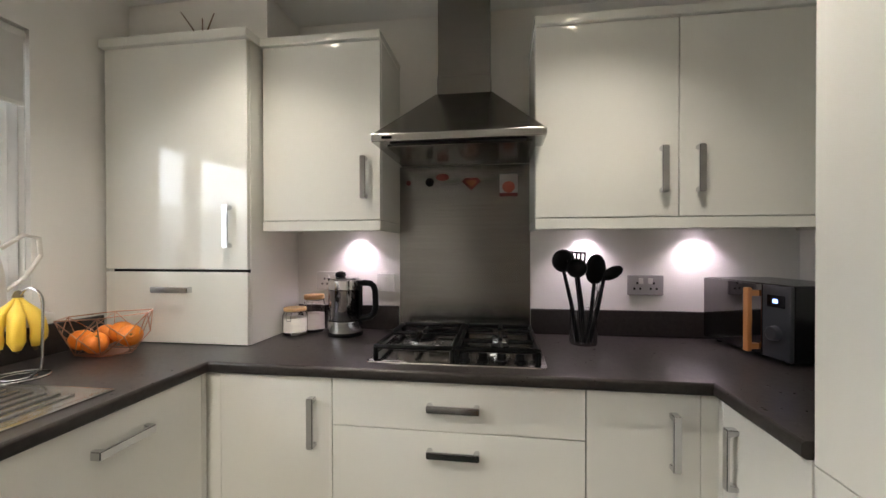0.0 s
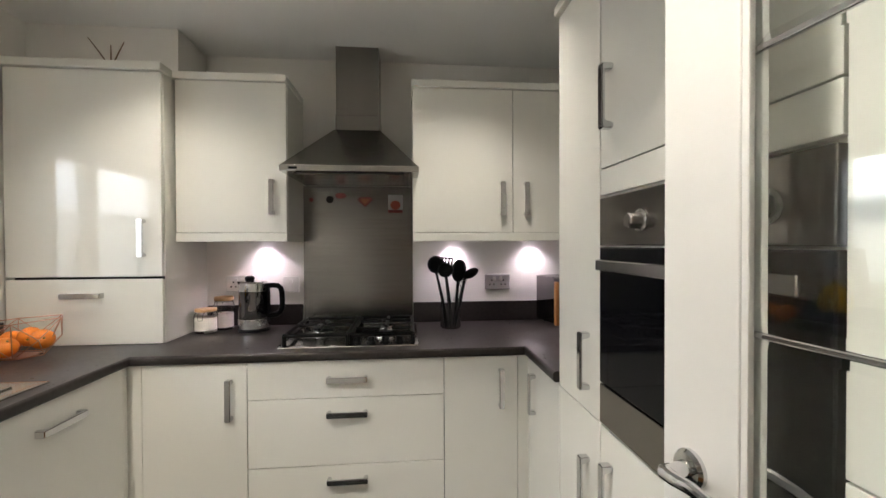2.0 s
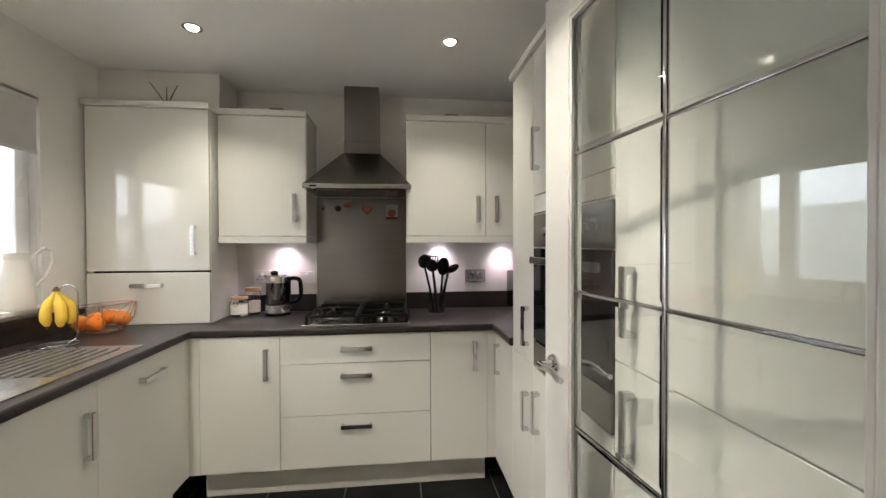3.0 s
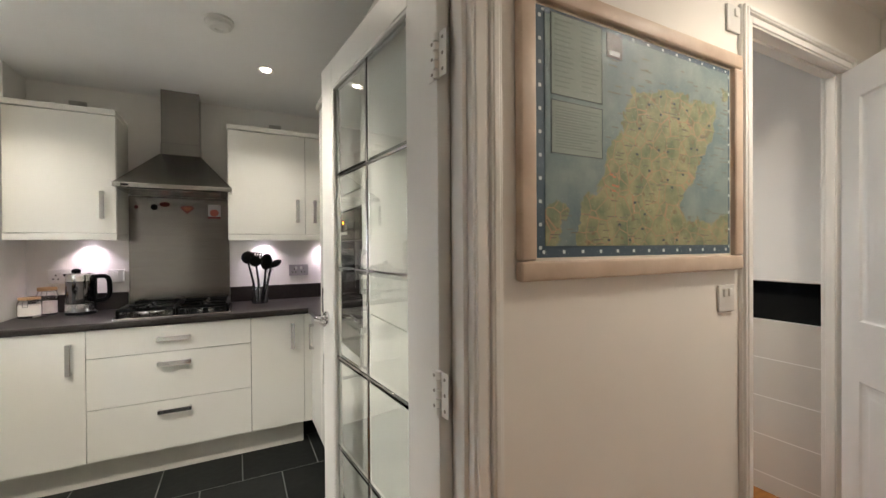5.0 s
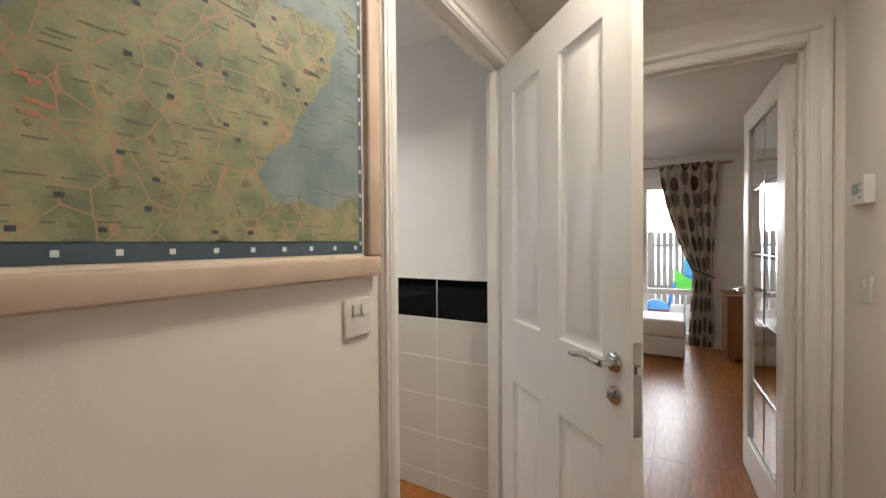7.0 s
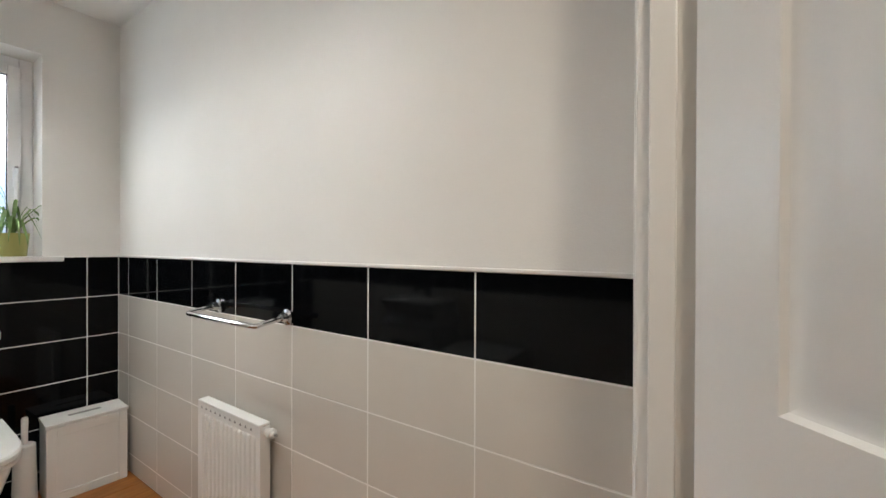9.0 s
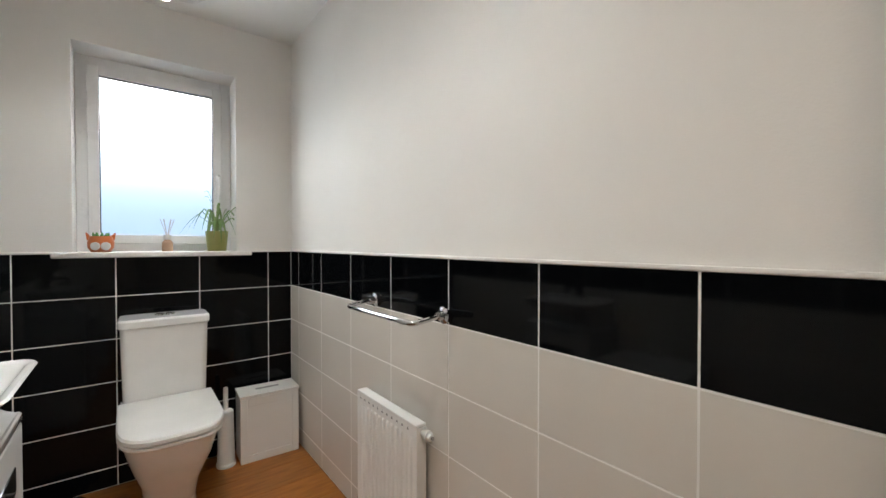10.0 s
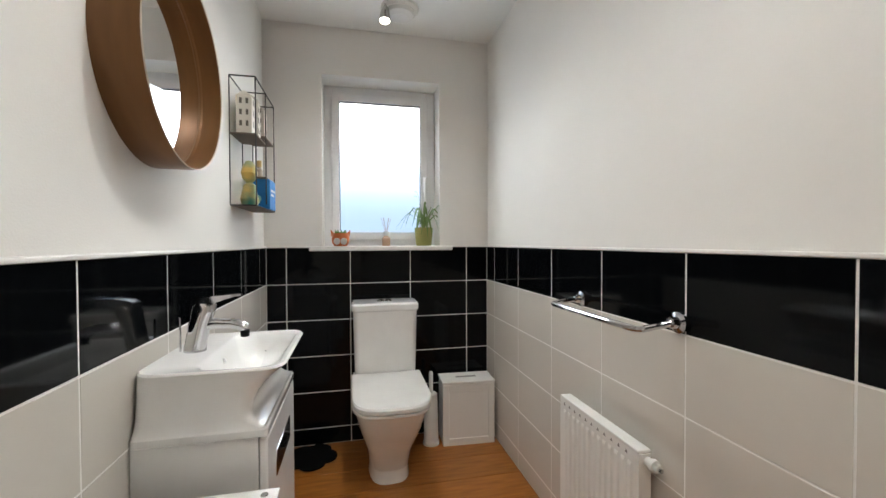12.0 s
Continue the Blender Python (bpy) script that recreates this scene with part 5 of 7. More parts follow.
socket_plate("wall_switch", pose(2.84, HS + 0.0005, 1.15, 0, 0, 180), 0.086, "white light switch under the thermostat", (0.0,))
hr = thing("stair_handrail", "white painted stair handrail end on the hall wall", "handrail", T((2.30, HS, 1.60)))
part("rail", merge(tube([(0.0, 0.06, 0.0), (-0.5, 0.06, 0.36)], 0.026, 14)), GLOSSW, hr)
part("bracket", tube([(-0.06, 0.0, 0.0), (-0.06, 0.045, 0.02)], 0.009, 10), STEELL, hr)
hl = thing("ceiling_lamp", "round flush lit lamp on the hall ceiling, out of view", "ceiling lamp", T((HALLS[0][0], HALLS[0][1], CZ - 0.0005)), "hall ceiling lamps")
part("rim", lathe([(0, 0), (0.165, 0), (0.165, -0.03), (0.155, -0.034), (0.15, -0.03)], 48), PLASTW, hl)
part("diffuser", lathe([(0.15, -0.03), (0.148, -0.06), (0.135, -0.082), (0.10, -0.096), (0, -0.102)], 48), glow("lit_diffuser", (1.0, 0.9, 0.76), 0.5), hl, "lit opal diffuser")
# body of the added second lamp, never in view
copy_thing(hl, T((HALLS[1][0], HALLS[1][1], CZ - 0.0005)))
# body for the added living room light, out of view
lr = thing("pendant_lamp", "white paper pendant lamp, added unseen in the living room", "pendant lamp", T((4.9, -2.6, CZ - 0.0005)))
part("rose", lathe([(0, 0), (0.045, 0), (0.04, -0.02), (0.008, -0.03), (0, -0.03)], 24), PLASTW, lr)
part("cord", tube([(0, 0, -0.03), (0, 0, -0.14)], 0.003, 8), PLASTW, lr)
part("shade", lathe([(0.03, -0.14), (0.11, -0.17), (0.15, -0.26), (0.12, -0.36), (0.10, -0.38), (0.118, -0.36), (0.147, -0.26), (0.108, -0.174)], 32), mat("opal_shade", (0.8, 0.78, 0.74), 0.5), lr, "white open shade").visible_shadow = False

# ---- cloakroom ----
wn_ = tagged(thing("window_2", "white framed window with frosted glass", "window", T((0, 0.07, 0))), kind="structure")
window_frame(wn_, WX0, WX1, WZ0 + 0.02, WZ1, 0.115, 0.05, 0.07, UPVC)
window_frame(wn_, WX0 + 0.045, WX1 - 0.045, WZ0 + 0.065, WZ1 - 0.045, 0.10, 0.046, 0.05, UPVC, "casement")
part("gasket", merge(rbox(WX0 + 0.091, WX1 - 0.091, 0.112, 0.116, WZ1 - 0.097, WZ1 - 0.0905, 0), rbox(WX0 + 0.0905, WX0 + 0.095, 0.112, 0.116, WZ0 + 0.12, WZ1 - 0.10, 0), rbox(WX1 - 0.095, WX1 - 0.0905, 0.112, 0.116, WZ0 + 0.12, WZ1 - 0.10, 0)), BLACKP, wn_, "black glazing gasket")
p = part("pane", rbox(WX0 + 0.09, WX1 - 0.09, 0.125, 0.131, WZ0 + 0.11, WZ1 - 0.09, 0), FROST, wn_, "frosted glass pane")
p.visible_shadow = False
part("window_sill", rbox(WX0 - 0.068, WX1 + 0.068, -0.105, WN - 0.07, 1.100, 1.126, 0.006), GLOSSW, wn_, "white window board nosing")
part("sill_board", rbox(WX0 + 0.001, WX1 - 0.001, WN - 0.07, 0.115, 1.101, 1.126, 0.001), GLOSSW, wn_, "white window board")
h_ = part("handle", merge(rbox(WX1 - 0.075, WX1 - 0.055, 0.078, 0.0995, 1.46, 1.56, 0.004), tube([(WX1 - 0.065, 0.07, 1.55), (WX1 - 0.066, 0.066, 1.48), (WX1 - 0.068, 0.066, 1.40)], 0.008, 10)), UPVC, wn_, "white casement handle")
part("latch", rbox(WX1 - 0.072, WX1 - 0.058, 0.070, 0.078, 1.545, 1.562, 0.002), CHROME, h_)


def frosted_daylight(strength, lo, hi, stops):
    """Plain daylight backdrop outside a window: sky above, dull ground tones below; stops up the height."""
    m = bpy.data.materials.new("outdoor_backdrop")
    m.use_nodes = True
    nt = m.node_tree
    nt.nodes.remove(nt.nodes["Principled BSDF"])
    em = nt.nodes.new("ShaderNodeEmission")
    tc, sp, rp = nt.nodes.new("ShaderNodeTexCoord"), nt.nodes.new("ShaderNodeSeparateXYZ"), nt.nodes.new("ShaderNodeValToRGB")
    mr = nt.nodes.new("ShaderNodeMapRange")
    mr.inputs[1].default_value, mr.inputs[2].default_value = lo, hi
    nt.links.new(tc.outputs["Object"], sp.inputs[0])
    nt.links.new(sp.outputs[2], mr.inputs[0])
    nt.links.new(mr.outputs[0], rp.inputs[0])
    els = rp.color_ramp.elements
    els[0].position, els[0].color = stops[0][0], (*stops[0][1], 1)
    els[1].position, els[1].color = stops[-1][0], (*stops[-1][1], 1)
    for p_, c_ in stops[1:-1]:
        els.new(p_).color = (*c_, 1)
    nt.links.new(rp.outputs[0], em.inputs[0])
    em.inputs[1].default_value = strength
    nt.links.new(em.outputs[0], nt.nodes["Material Output"].inputs[0])
    return m


BACK = frosted_daylight(4.4, -0.9, 1.3, ((0.0, (0.04, 0.065, 0.10)), (0.40, (0.095, 0.13, 0.175)), (0.50, (0.19, 0.25, 0.32)), (0.66, (0.93, 0.97, 1))))


def west_daylight():
    return frosted_daylight(6.5, -1.6, 2.0, ((0.0, (0.16, 0.17, 0.16)), (0.602, (0.33, 0.35, 0.36)), (0.615, (0.80, 0.86, 0.93)), (1.0, (0.95, 0.98, 1.0))))


bd = setting("backdrop_north", rbox(0.2, 4.2, 0.9, 0.92, -1.2, 1.8, 0), BACK, "plain daylight backdrop outside the window", "backdrop")
bd.data.transform(T((0, 0, 0)))
bd.location = (0, 0, 1.5)
bd2 = setting("backdrop_west", rbox(-2.82, -2.80, -4.2, 1.2, -1.6, 2.0, 0), west_daylight(), "plain daylight backdrop outside the window", "backdrop")
bd2.location = (0, 0, 1.1)


def lathe_pot(name, label, cat, x, y, z, prof, material, pname="pot"):
    t = thing(name, label, cat, T((x, y, z)))
    part(pname, lathe(prof, 32), material, t)
    return t


SZ = 1.1265
pot = lathe_pot("plant_pot", "spider plant in an olive green pot on the sill", "pot plant", 2.44, 0.035, SZ, [(0, 0), (0.044, 0), (0.046, 0.004), (0.056, 0.108), (0.053, 0.108), (0.046, 0.02), (0, 0.02)], mat("olive_glaze", (0.34, 0.33, 0.10), 0.3))
part("soil", lathe([(0.0525, 0.096), (0.03, 0.100), (0, 0.102)], 20), mat("dark_soil", (0.03, 0.02, 0.015), 0.95, bump=0.6), pot)
LEAF = mat("striped_leaf", (0.10, 0.19, 0.035), 0.5, col2=(0.20, 0.30, 0.10), scale=14, stretch=(8, 8, 1))
rl = random.Random(11)
for i in range(22):
    a = rl.uniform(0, 2 * math.pi)
    rise, out = rl.uniform(0.07, 0.17), rl.uniform(0.09, 0.20)
    if i < 3:
        rise, out = 0.23 - 0.03 * i, 0.06
    pts = []
    for k in range(7):
        t = k / 6
        pts.append(Vector((math.cos(a) * out * t, max(-0.10, min(math.sin(a) * out * t, 0.045)), 0.10 + rise * (1 - (1 - t * 1.25) ** 2) - 0.26 * max(0, t - 0.5) * (i > 2))))
    side = Vector((-math.sin(a), math.cos(a), 0))
    bm = bmesh.new()
    rows = []
    for k, p_ in enumerate(pts):
        w_ = 0.0076 * math.sin(math.pi * (0.12 + 0.86 * k / 6))
        rows.append([bm.verts.new(p_ - side * w_), bm.verts.new(p_ - Vector((0, 0, w_ * 0.5))), bm.verts.new(p_ + side * w_)])
    for r0, r1 in zip(rows, rows[1:]):
        bm.faces.new((r0[0], r0[1], r1[1], r1[0]))
        bm.faces.new((r0[1], r0[2], r1[2], r1[1]))
    part("leaf", bm, LEAF, pot)
df = lathe_pot("reed_diffuser", "small reed diffuser bottle on the windowsill", "diffuser", 2.215, 0.03, SZ, [(0, 0), (0.024, 0), (0.024, 0.045), (0.012, 0.06), (0.012, 0.075), (0, 0.075)], mat("amber_bottle", (0.55, 0.36, 0.24), 0.15), "bottle")
part("cap", lathe([(0, 0.06), (0.017, 0.06), (0.017, 0.085), (0, 0.085)], 20), PLASTW, df, "white collar")
for i in range(6):
    a = i * 1.05
    part("reed", tube([(0, 0, 0.07), (0.03 * math.cos(a), 0.02 * math.sin(a), 0.165)], 0.0014, 5), mat("pale_reed", (0.7, 0.55, 0.42), 0.7) if i == 0 else bpy.data.materials["pale_reed"], df)
fx = lathe_pot("animal_planter", "orange fox shaped planter with succulent on the sill", "planter", 1.955, 0.02, SZ, [(0, 0), (0.036, 0), (0.048, 0.02), (0.050, 0.045), (0.042, 0.074), (0.038, 0.074), (0.044, 0.045), (0, 0.03)], mat("orange_glaze", (0.60, 0.15, 0.035), 0.25))
for s in (-1, 1):
    part("ear", loft([[(s * 0.030, -0.008, 0.066), (s * 0.050, -0.008, 0.055), (s * 0.050, 0.008, 0.055), (s * 0.030, 0.008, 0.066)], [(s * 0.052, -0.002, 0.092), (s * 0.055, -0.002, 0.09), (s * 0.055, 0.002, 0.09), (s * 0.052, 0.002, 0.092)]]), bpy.data.materials["orange_glaze"], fx)
    part("cheek", moved(lathe([(0, 0), (0.02, 0), (0.016, 0.003), (0, 0.004)], 16), T((s * 0.019, -0.0445, 0.028)) @ pose(0, 0, 0, 90, 0, s * 24)), PLASTW, fx, "white cheek patch")
for i in range(9):
    a = i * 0.7
    part("succulent_leaf", loft([[(0.014 * math.cos(a) + 0.006 * math.cos(q), 0.014 * math.sin(a) + 0.006 * math.sin(q), 0.055) for q in np.linspace(0, 6.28, 6, endpoint=False)],
                                 [(0.026 * math.cos(a) + 0.007 * math.cos(q), 0.026 * math.sin(a) + 0.007 * math.sin(q), 0.078) for q in np.linspace(0, 6.28, 6, endpoint=False)],
                                 [(0.030 * math.cos(a) + 0.001 * math.cos(q), 0.030 * math.sin(a) + 0.001 * math.sin(q), 0.092) for q in np.linspace(0, 6.28, 6, endpoint=False)]]), mat("succulent_green", (0.10, 0.28, 0.06), 0.5) if i == 0 else bpy.data.materials["succulent_green"], fx)


def d_ring(cx, w, y_back, y_front, z, sq=0.5, n=10):
    """Ring with a straight back and a rounded front (towards -y)."""
    r = w / 2
    out = [(cx + r, y_back, z)]
    L = y_back - y_front
    for i in range(2 * n + 1):
        a = math.pi * i / (2 * n)
        c, s = math.cos(a), math.sin(a)
        px = cx + r * math.copysign(abs(c) ** (0.62), c)
        py = y_back - L * (1 - sq) - L * sq * abs(s) ** 0.62
        out.append((px, py, z))
    out.append((cx - r, y_back, z))
    return out


def toilet():
    cx = 2.195
    t = thing("toilet", "white close-coupled toilet with the lid down", "toilet", T((cx, 0, 0)))
    part("pan", loft([d_ring(0, 0.205, 0.012, -0.455, 0.0), d_ring(0, 0.20, 0.012, -0.45, 0.06), d_ring(0, 0.23, 0.012, -0.49, 0.15), d_ring(0, 0.30, 0.012, -0.58, 0.27), d_ring(0, 0.345, 0.012, -0.635, 0.37), d_ring(0, 0.35, 0.012, -0.645, 0.398)]), CERAM, t, "white ceramic pan")
    part("seat", loft([d_ring(0, 0.362, -0.175, -0.66, 0.400), d_ring(0, 0.366, -0.175, -0.664, 0.404), d_ring(0, 0.366, -0.175, -0.664, 0.413), d_ring(0, 0.362, -0.175, -0.66, 0.416)]), PLASTW, t, "white seat ring")
    part("lid", loft([d_ring(0, 0.364, -0.175, -0.662, 0.418), d_ring(0, 0.368, -0.173, -0.667, 0.424), d_ring(0, 0.368, -0.173, -0.667, 0.438), d_ring(0, 0.360, -0.177, -0.659, 0.446), d_ring(0, 0.30, -0.20, -0.60, 0.448)]), PLASTW, t, "closed soft-close lid")
    part("cistern", loft([rrect(0, -0.075, 0.325, 0.165, 0.03, 0.398), rrect(0, -0.075, 0.33, 0.17, 0.03, 0.42), rrect(0, -0.077, 0.348, 0.175, 0.03, 0.772)]), CERAM, t, "ceramic cistern")
    part("cistern_lid", loft([rrect(0, -0.079, 0.352, 0.182, 0.03, 0.773), rrect(0, -0.079, 0.364, 0.192, 0.034, 0.780), rrect(0, -0.079, 0.364, 0.192, 0.034, 0.808), rrect(0, -0.079, 0.350, 0.178, 0.03, 0.818)]), CERAM, t, "cistern lid")
    for s in (-1, 1):
        part("flush_button", lathe([(0, 0.0), (0.019, 0), (0.018, 0.007), (0, 0.008)], 20, (s * 0.021, -0.079, 0.818)), CHROME, t, "chrome flush button")


toilet()
br = thing("toilet_brush", "white toilet brush in a slim white holder", "toilet brush", T((2.452, -0.115, 0)))
part("holder", lathe([(0, 0), (0.047, 0), (0.047, 0.012), (0.042, 0.02), (0.036, 0.285), (0.030, 0.29), (0.012, 0.292), (0, 0.292)], 28), PLASTW, br)
part("handle", lathe([(0.012, 0.292), (0.011, 0.30), (0.012, 0.40), (0.009, 0.41), (0, 0.411)], 16), PLASTW, br, "white brush handle")


def white_bin():
    x0, x1, y0, y1, H = 2.505, 2.822, -0.185, -0.005, 0.345
    b = thing("lidded_box", "white wooden lidded box standing beside the wall", "storage box", pose((x0 + x1) / 2, (y0 + y1) / 2, 0, 0, 0, -3))
    w, d = (x1 - x0) / 2 - 0.01, (y1 - y0) / 2 - 0.012
    part("body", rbox(-w, w, -d, d, 0, H, 0.003), GLOSSW, b)
    part("front_panel", merge(rbox(-w, -w + 0.035, -d - 0.007, -d - 0.0002, 0, H - 0.002, 0.002), rbox(w - 0.035, w, -d - 0.007, -d - 0.0002, 0, H - 0.002, 0.002), rbox(-w + 0.035, w - 0.035, -d - 0.007, -d - 0.0002, 0, 0.04, 0.002), rbox(-w + 0.035, w - 0.035, -d - 0.007, -d - 0.0002, H - 0.045, H - 0.002, 0.002)), GLOSSW, b, "framed front panel")
    lid = part("lid", rbox(-w - 0.004, w + 0.004, -d - 0.011, d + 0.002, H + 0.001, H + 0.016, 0.003), GLOSSW, b)
    part("slot", rbox(-0.06, 0.06, -0.012, 0.012, H + 0.0155, H + 0.0168, 0.0005), mat("grey_slot", (0.35, 0.34, 0.32), 0.6), lid, "finger slot")


white_bin()
fm = thing("flower_mat", "flat black flower shaped mat on the floor", "mat", T((1.80, -0.125, 0.0005)))
ring_ = []
for i in range(72):
    a = 2 * math.pi * i / 72
    r_ = 0.105 + 0.030 * abs(math.cos(2.5 * a + 0.4)) ** 0.6
    ring_.append((r_ * math.cos(a), r_ * math.sin(a)))
part("mat", prism(ring_, 0, 0.008), mat("black_felt", (0.004, 0.004, 0.004), 0.9, bump=0.4, bscale=150, spec=0.05), fm)


def vanity():
    x0, x1, y0, y1 = WL + 0.009, 1.834, -1.376, -0.965
    v = thing("vanity_unit", "white gloss vanity cabinet under the basin", "vanity unit", T((0, 0, 0)))
    part("body", rbox(x0, x1 - 0.02, y0 + 0.004, y1 - 0.004, 0.02, 0.706, 0.002), UNITW, v)
    part("plinth", rbox(x0, x1 - 0.05, y0 + 0.02, y1 - 0.02, 0.0, 0.02, 0), UNITW, v)
    part("top", loft([rrect((x0 + x1) / 2, (y0 + y1) / 2, x1 - x0, y1 - y0, 0.008, 0.708), rrect((x0 + x1) / 2, (y0 + y1) / 2, x1 - x0 + 0.001, y1 - y0 + 0.001, 0.009, 0.710), rrect((x0 + x1) / 2, (y0 + y1) / 2, x1 - x0 + 0.001, y1 - y0 + 0.001, 0.009, 0.724), rrect((x0 + x1) / 2, (y0 + y1) / 2, x1 - x0 - 0.006, y1 - y0 - 0.006, 0.008, 0.729)]), CERAM, v, "white thin top")
    d = part("door", rbox(x1 - 0.0185, x1, y0 + 0.003, y1 - 0.003, 0.025, 0.703, 0.006), UNITW, v)
    part("recess_handle", merge(rbox(x1 - 0.002, x1 + 0.003, y0 + 0.10, y1 - 0.10, 0.56, 0.625, 0.002)), CHROME, d, "chrome recessed pull")


UNITW = mat("white_gloss_furniture", (0.80, 0.79, 0.77), 0.15, rough2=0.22)
vanity()


def basin():
    b = thing("basin", "white rectangular ceramic basin on the vanity", "basin", T((0, 0, 0.7295)))
    cy, w = -1.1705, 0.41

    def ring(xa, xb, wid, r, z):
        return rrect((xa + xb - 0.02) / 2, cy, xb - xa - 0.02, wid + 0.018, r, z)
    xa = WL + 0.009
    part("bowl", loft([ring(xa, 1.846, 0.390, 0.012, 0.0), ring(xa, 1.842, 0.387, 0.014, 0.003), ring(xa, 1.829, 0.381, 0.018, 0.010), ring(xa, 1.820, 0.379, 0.024, 0.020), ring(xa, 1.816, 0.378, 0.028, 0.034), ring(xa, 1.819, 0.379, 0.032, 0.054),
                       ring(xa, 1.830, 0.381, 0.036, 0.076), ring(xa, 1.848, 0.385, 0.042, 0.098), ring(xa, 1.870, 0.390, 0.048, 0.116), ring(xa, 1.885, 0.393, 0.05, 0.126), ring(xa, 1.890, 0.394, 0.05, 0.130),
                       ring(xa + 0.004, 1.885, 0.387, 0.047, 0.1348), ring(xa + 0.110, 1.876, 0.370, 0.05, 0.1345), ring(xa + 0.118, 1.868, 0.358, 0.05, 0.129), ring(xa + 0.126, 1.856, 0.342, 0.055, 0.108), ring(xa + 0.136, 1.840, 0.318, 0.06, 0.080),
                       ring(xa + 0.150, 1.822, 0.284, 0.062, 0.062), ring(xa + 0.170, 1.800, 0.24, 0.06, 0.052), ring(xa + 0.195, 1.775, 0.12, 0.035, 0.047)]), CERAM, b, "", 40)
    part("overflow", moved(lathe([(0, 0), (0.010, 0), (0.009, 0.002), (0, 0.002)], 16), T((xa + 0.128, cy, 0.098)) @ pose(0, 0, 0, 0, 78, 0)), CHROME, b, "chrome overflow hole")
    part("waste", lathe([(0, 0.0452), (0.02, 0.0455), (0.018, 0.049), (0, 0.050)], 20, (1.755, cy, 0)), STEELL, b, "chrome waste")
    t = thing("basin_tap", "chrome single lever mixer tap on the basin", "tap", T((xa + 0.062, cy - 0.01, 0.8645)))
    part("body", loft([[(0.027 * sx * math.cos(q) + dx, 0.026 * sc * math.sin(q), z) for q in np.linspace(0, 2 * math.pi, 24, endpoint=False)] for z, sc, dx, sx in ((0, 1.0, 0, 1), (0.006, 1.0, 0, 1), (0.02, 0.9, 0.002, 0.95), (0.07, 0.88, 0.012, 0.98), (0.095, 0.9, 0.018, 1.05), (0.112, 0.92, 0.022, 1.12), (0.124, 0.80, 0.025, 1.0), (0.130, 0.5, 0.027, 0.7))]), CHROME, t, "sloping chrome body", 40)
    sp_ = part("spout", tube([(0.01, 0, 0.062), (0.05, 0, 0.070), (0.09, 0, 0.068), (0.112, 0, 0.062), (0.124, 0, 0.054)], 0.0135, 14), CHROME, t, "", 45)
    part("aerator", lathe([(0, -0.014), (0.011, -0.014), (0.012, 0.004), (0, 0.006)], 16, (0.121, 0, 0.046)), BLACKP, sp_, "dark nozzle")
    part("lever", loft([[(x_, -w_, z_ - h_), (x_, -w_ * 0.8, z_), (x_, w_ * 0.8, z_), (x_, w_, z_ - h_)] for x_, w_, z_, h_ in ((0.004, 0.016, 0.132, 0.020), (0.022, 0.021, 0.140, 0.026), (0.045, 0.020, 0.143, 0.020), (0.075, 0.016, 0.145, 0.011), (0.100, 0.013, 0.147, 0.006), (0.114, 0.010, 0.147, 0.005))]), CHROME, t, "flat chrome lever", 40)
    part("pop_up_rod", tube([(-0.035, 0, 0), (-0.035, 0, 0.075), (-0.035, 0, 0.088)], 0.0028, 8), CHROME, t, "thin lift rod")


basin()


def mirror():
    m = thing("round_mirror", "round wall mirror in a deep bronze brown rim", "mirror", T((WL, -1.237, 1.567)) @ pose(0, 0, 0, 0, 90, 0) @ Matrix.Diagonal((0.94, 0.94, 1, 1)))
    part("rim", lathe([(0.246, 0.0), (0.2505, 0.0), (0.2515, 0.087), (0.2505, 0.090), (0.2475, 0.088), (0.245, 0.040), (0.242, 0.035), (0.242, 0.032), (0.243, 0.0)], 80), COPPER, m)
    part("edge", lathe([(0.2478, 0.0885), (0.2505, 0.0905), (0.2512, 0.0895), (0.2516, 0.088)], 80), mat("pale_front_edge", (0.62, 0.52, 0.42), 0.4), m, "pale front edge of the rim")
    part("glass", lathe([(0.242, 0.034), (0, 0.034)], 72), MIRROR, m, "mirror glass")
    part("back_board", lathe([(0.2425, 0.001), (0.2425, 0.031), (0, 0.031)], 48), BLACKP, m)


mirror()


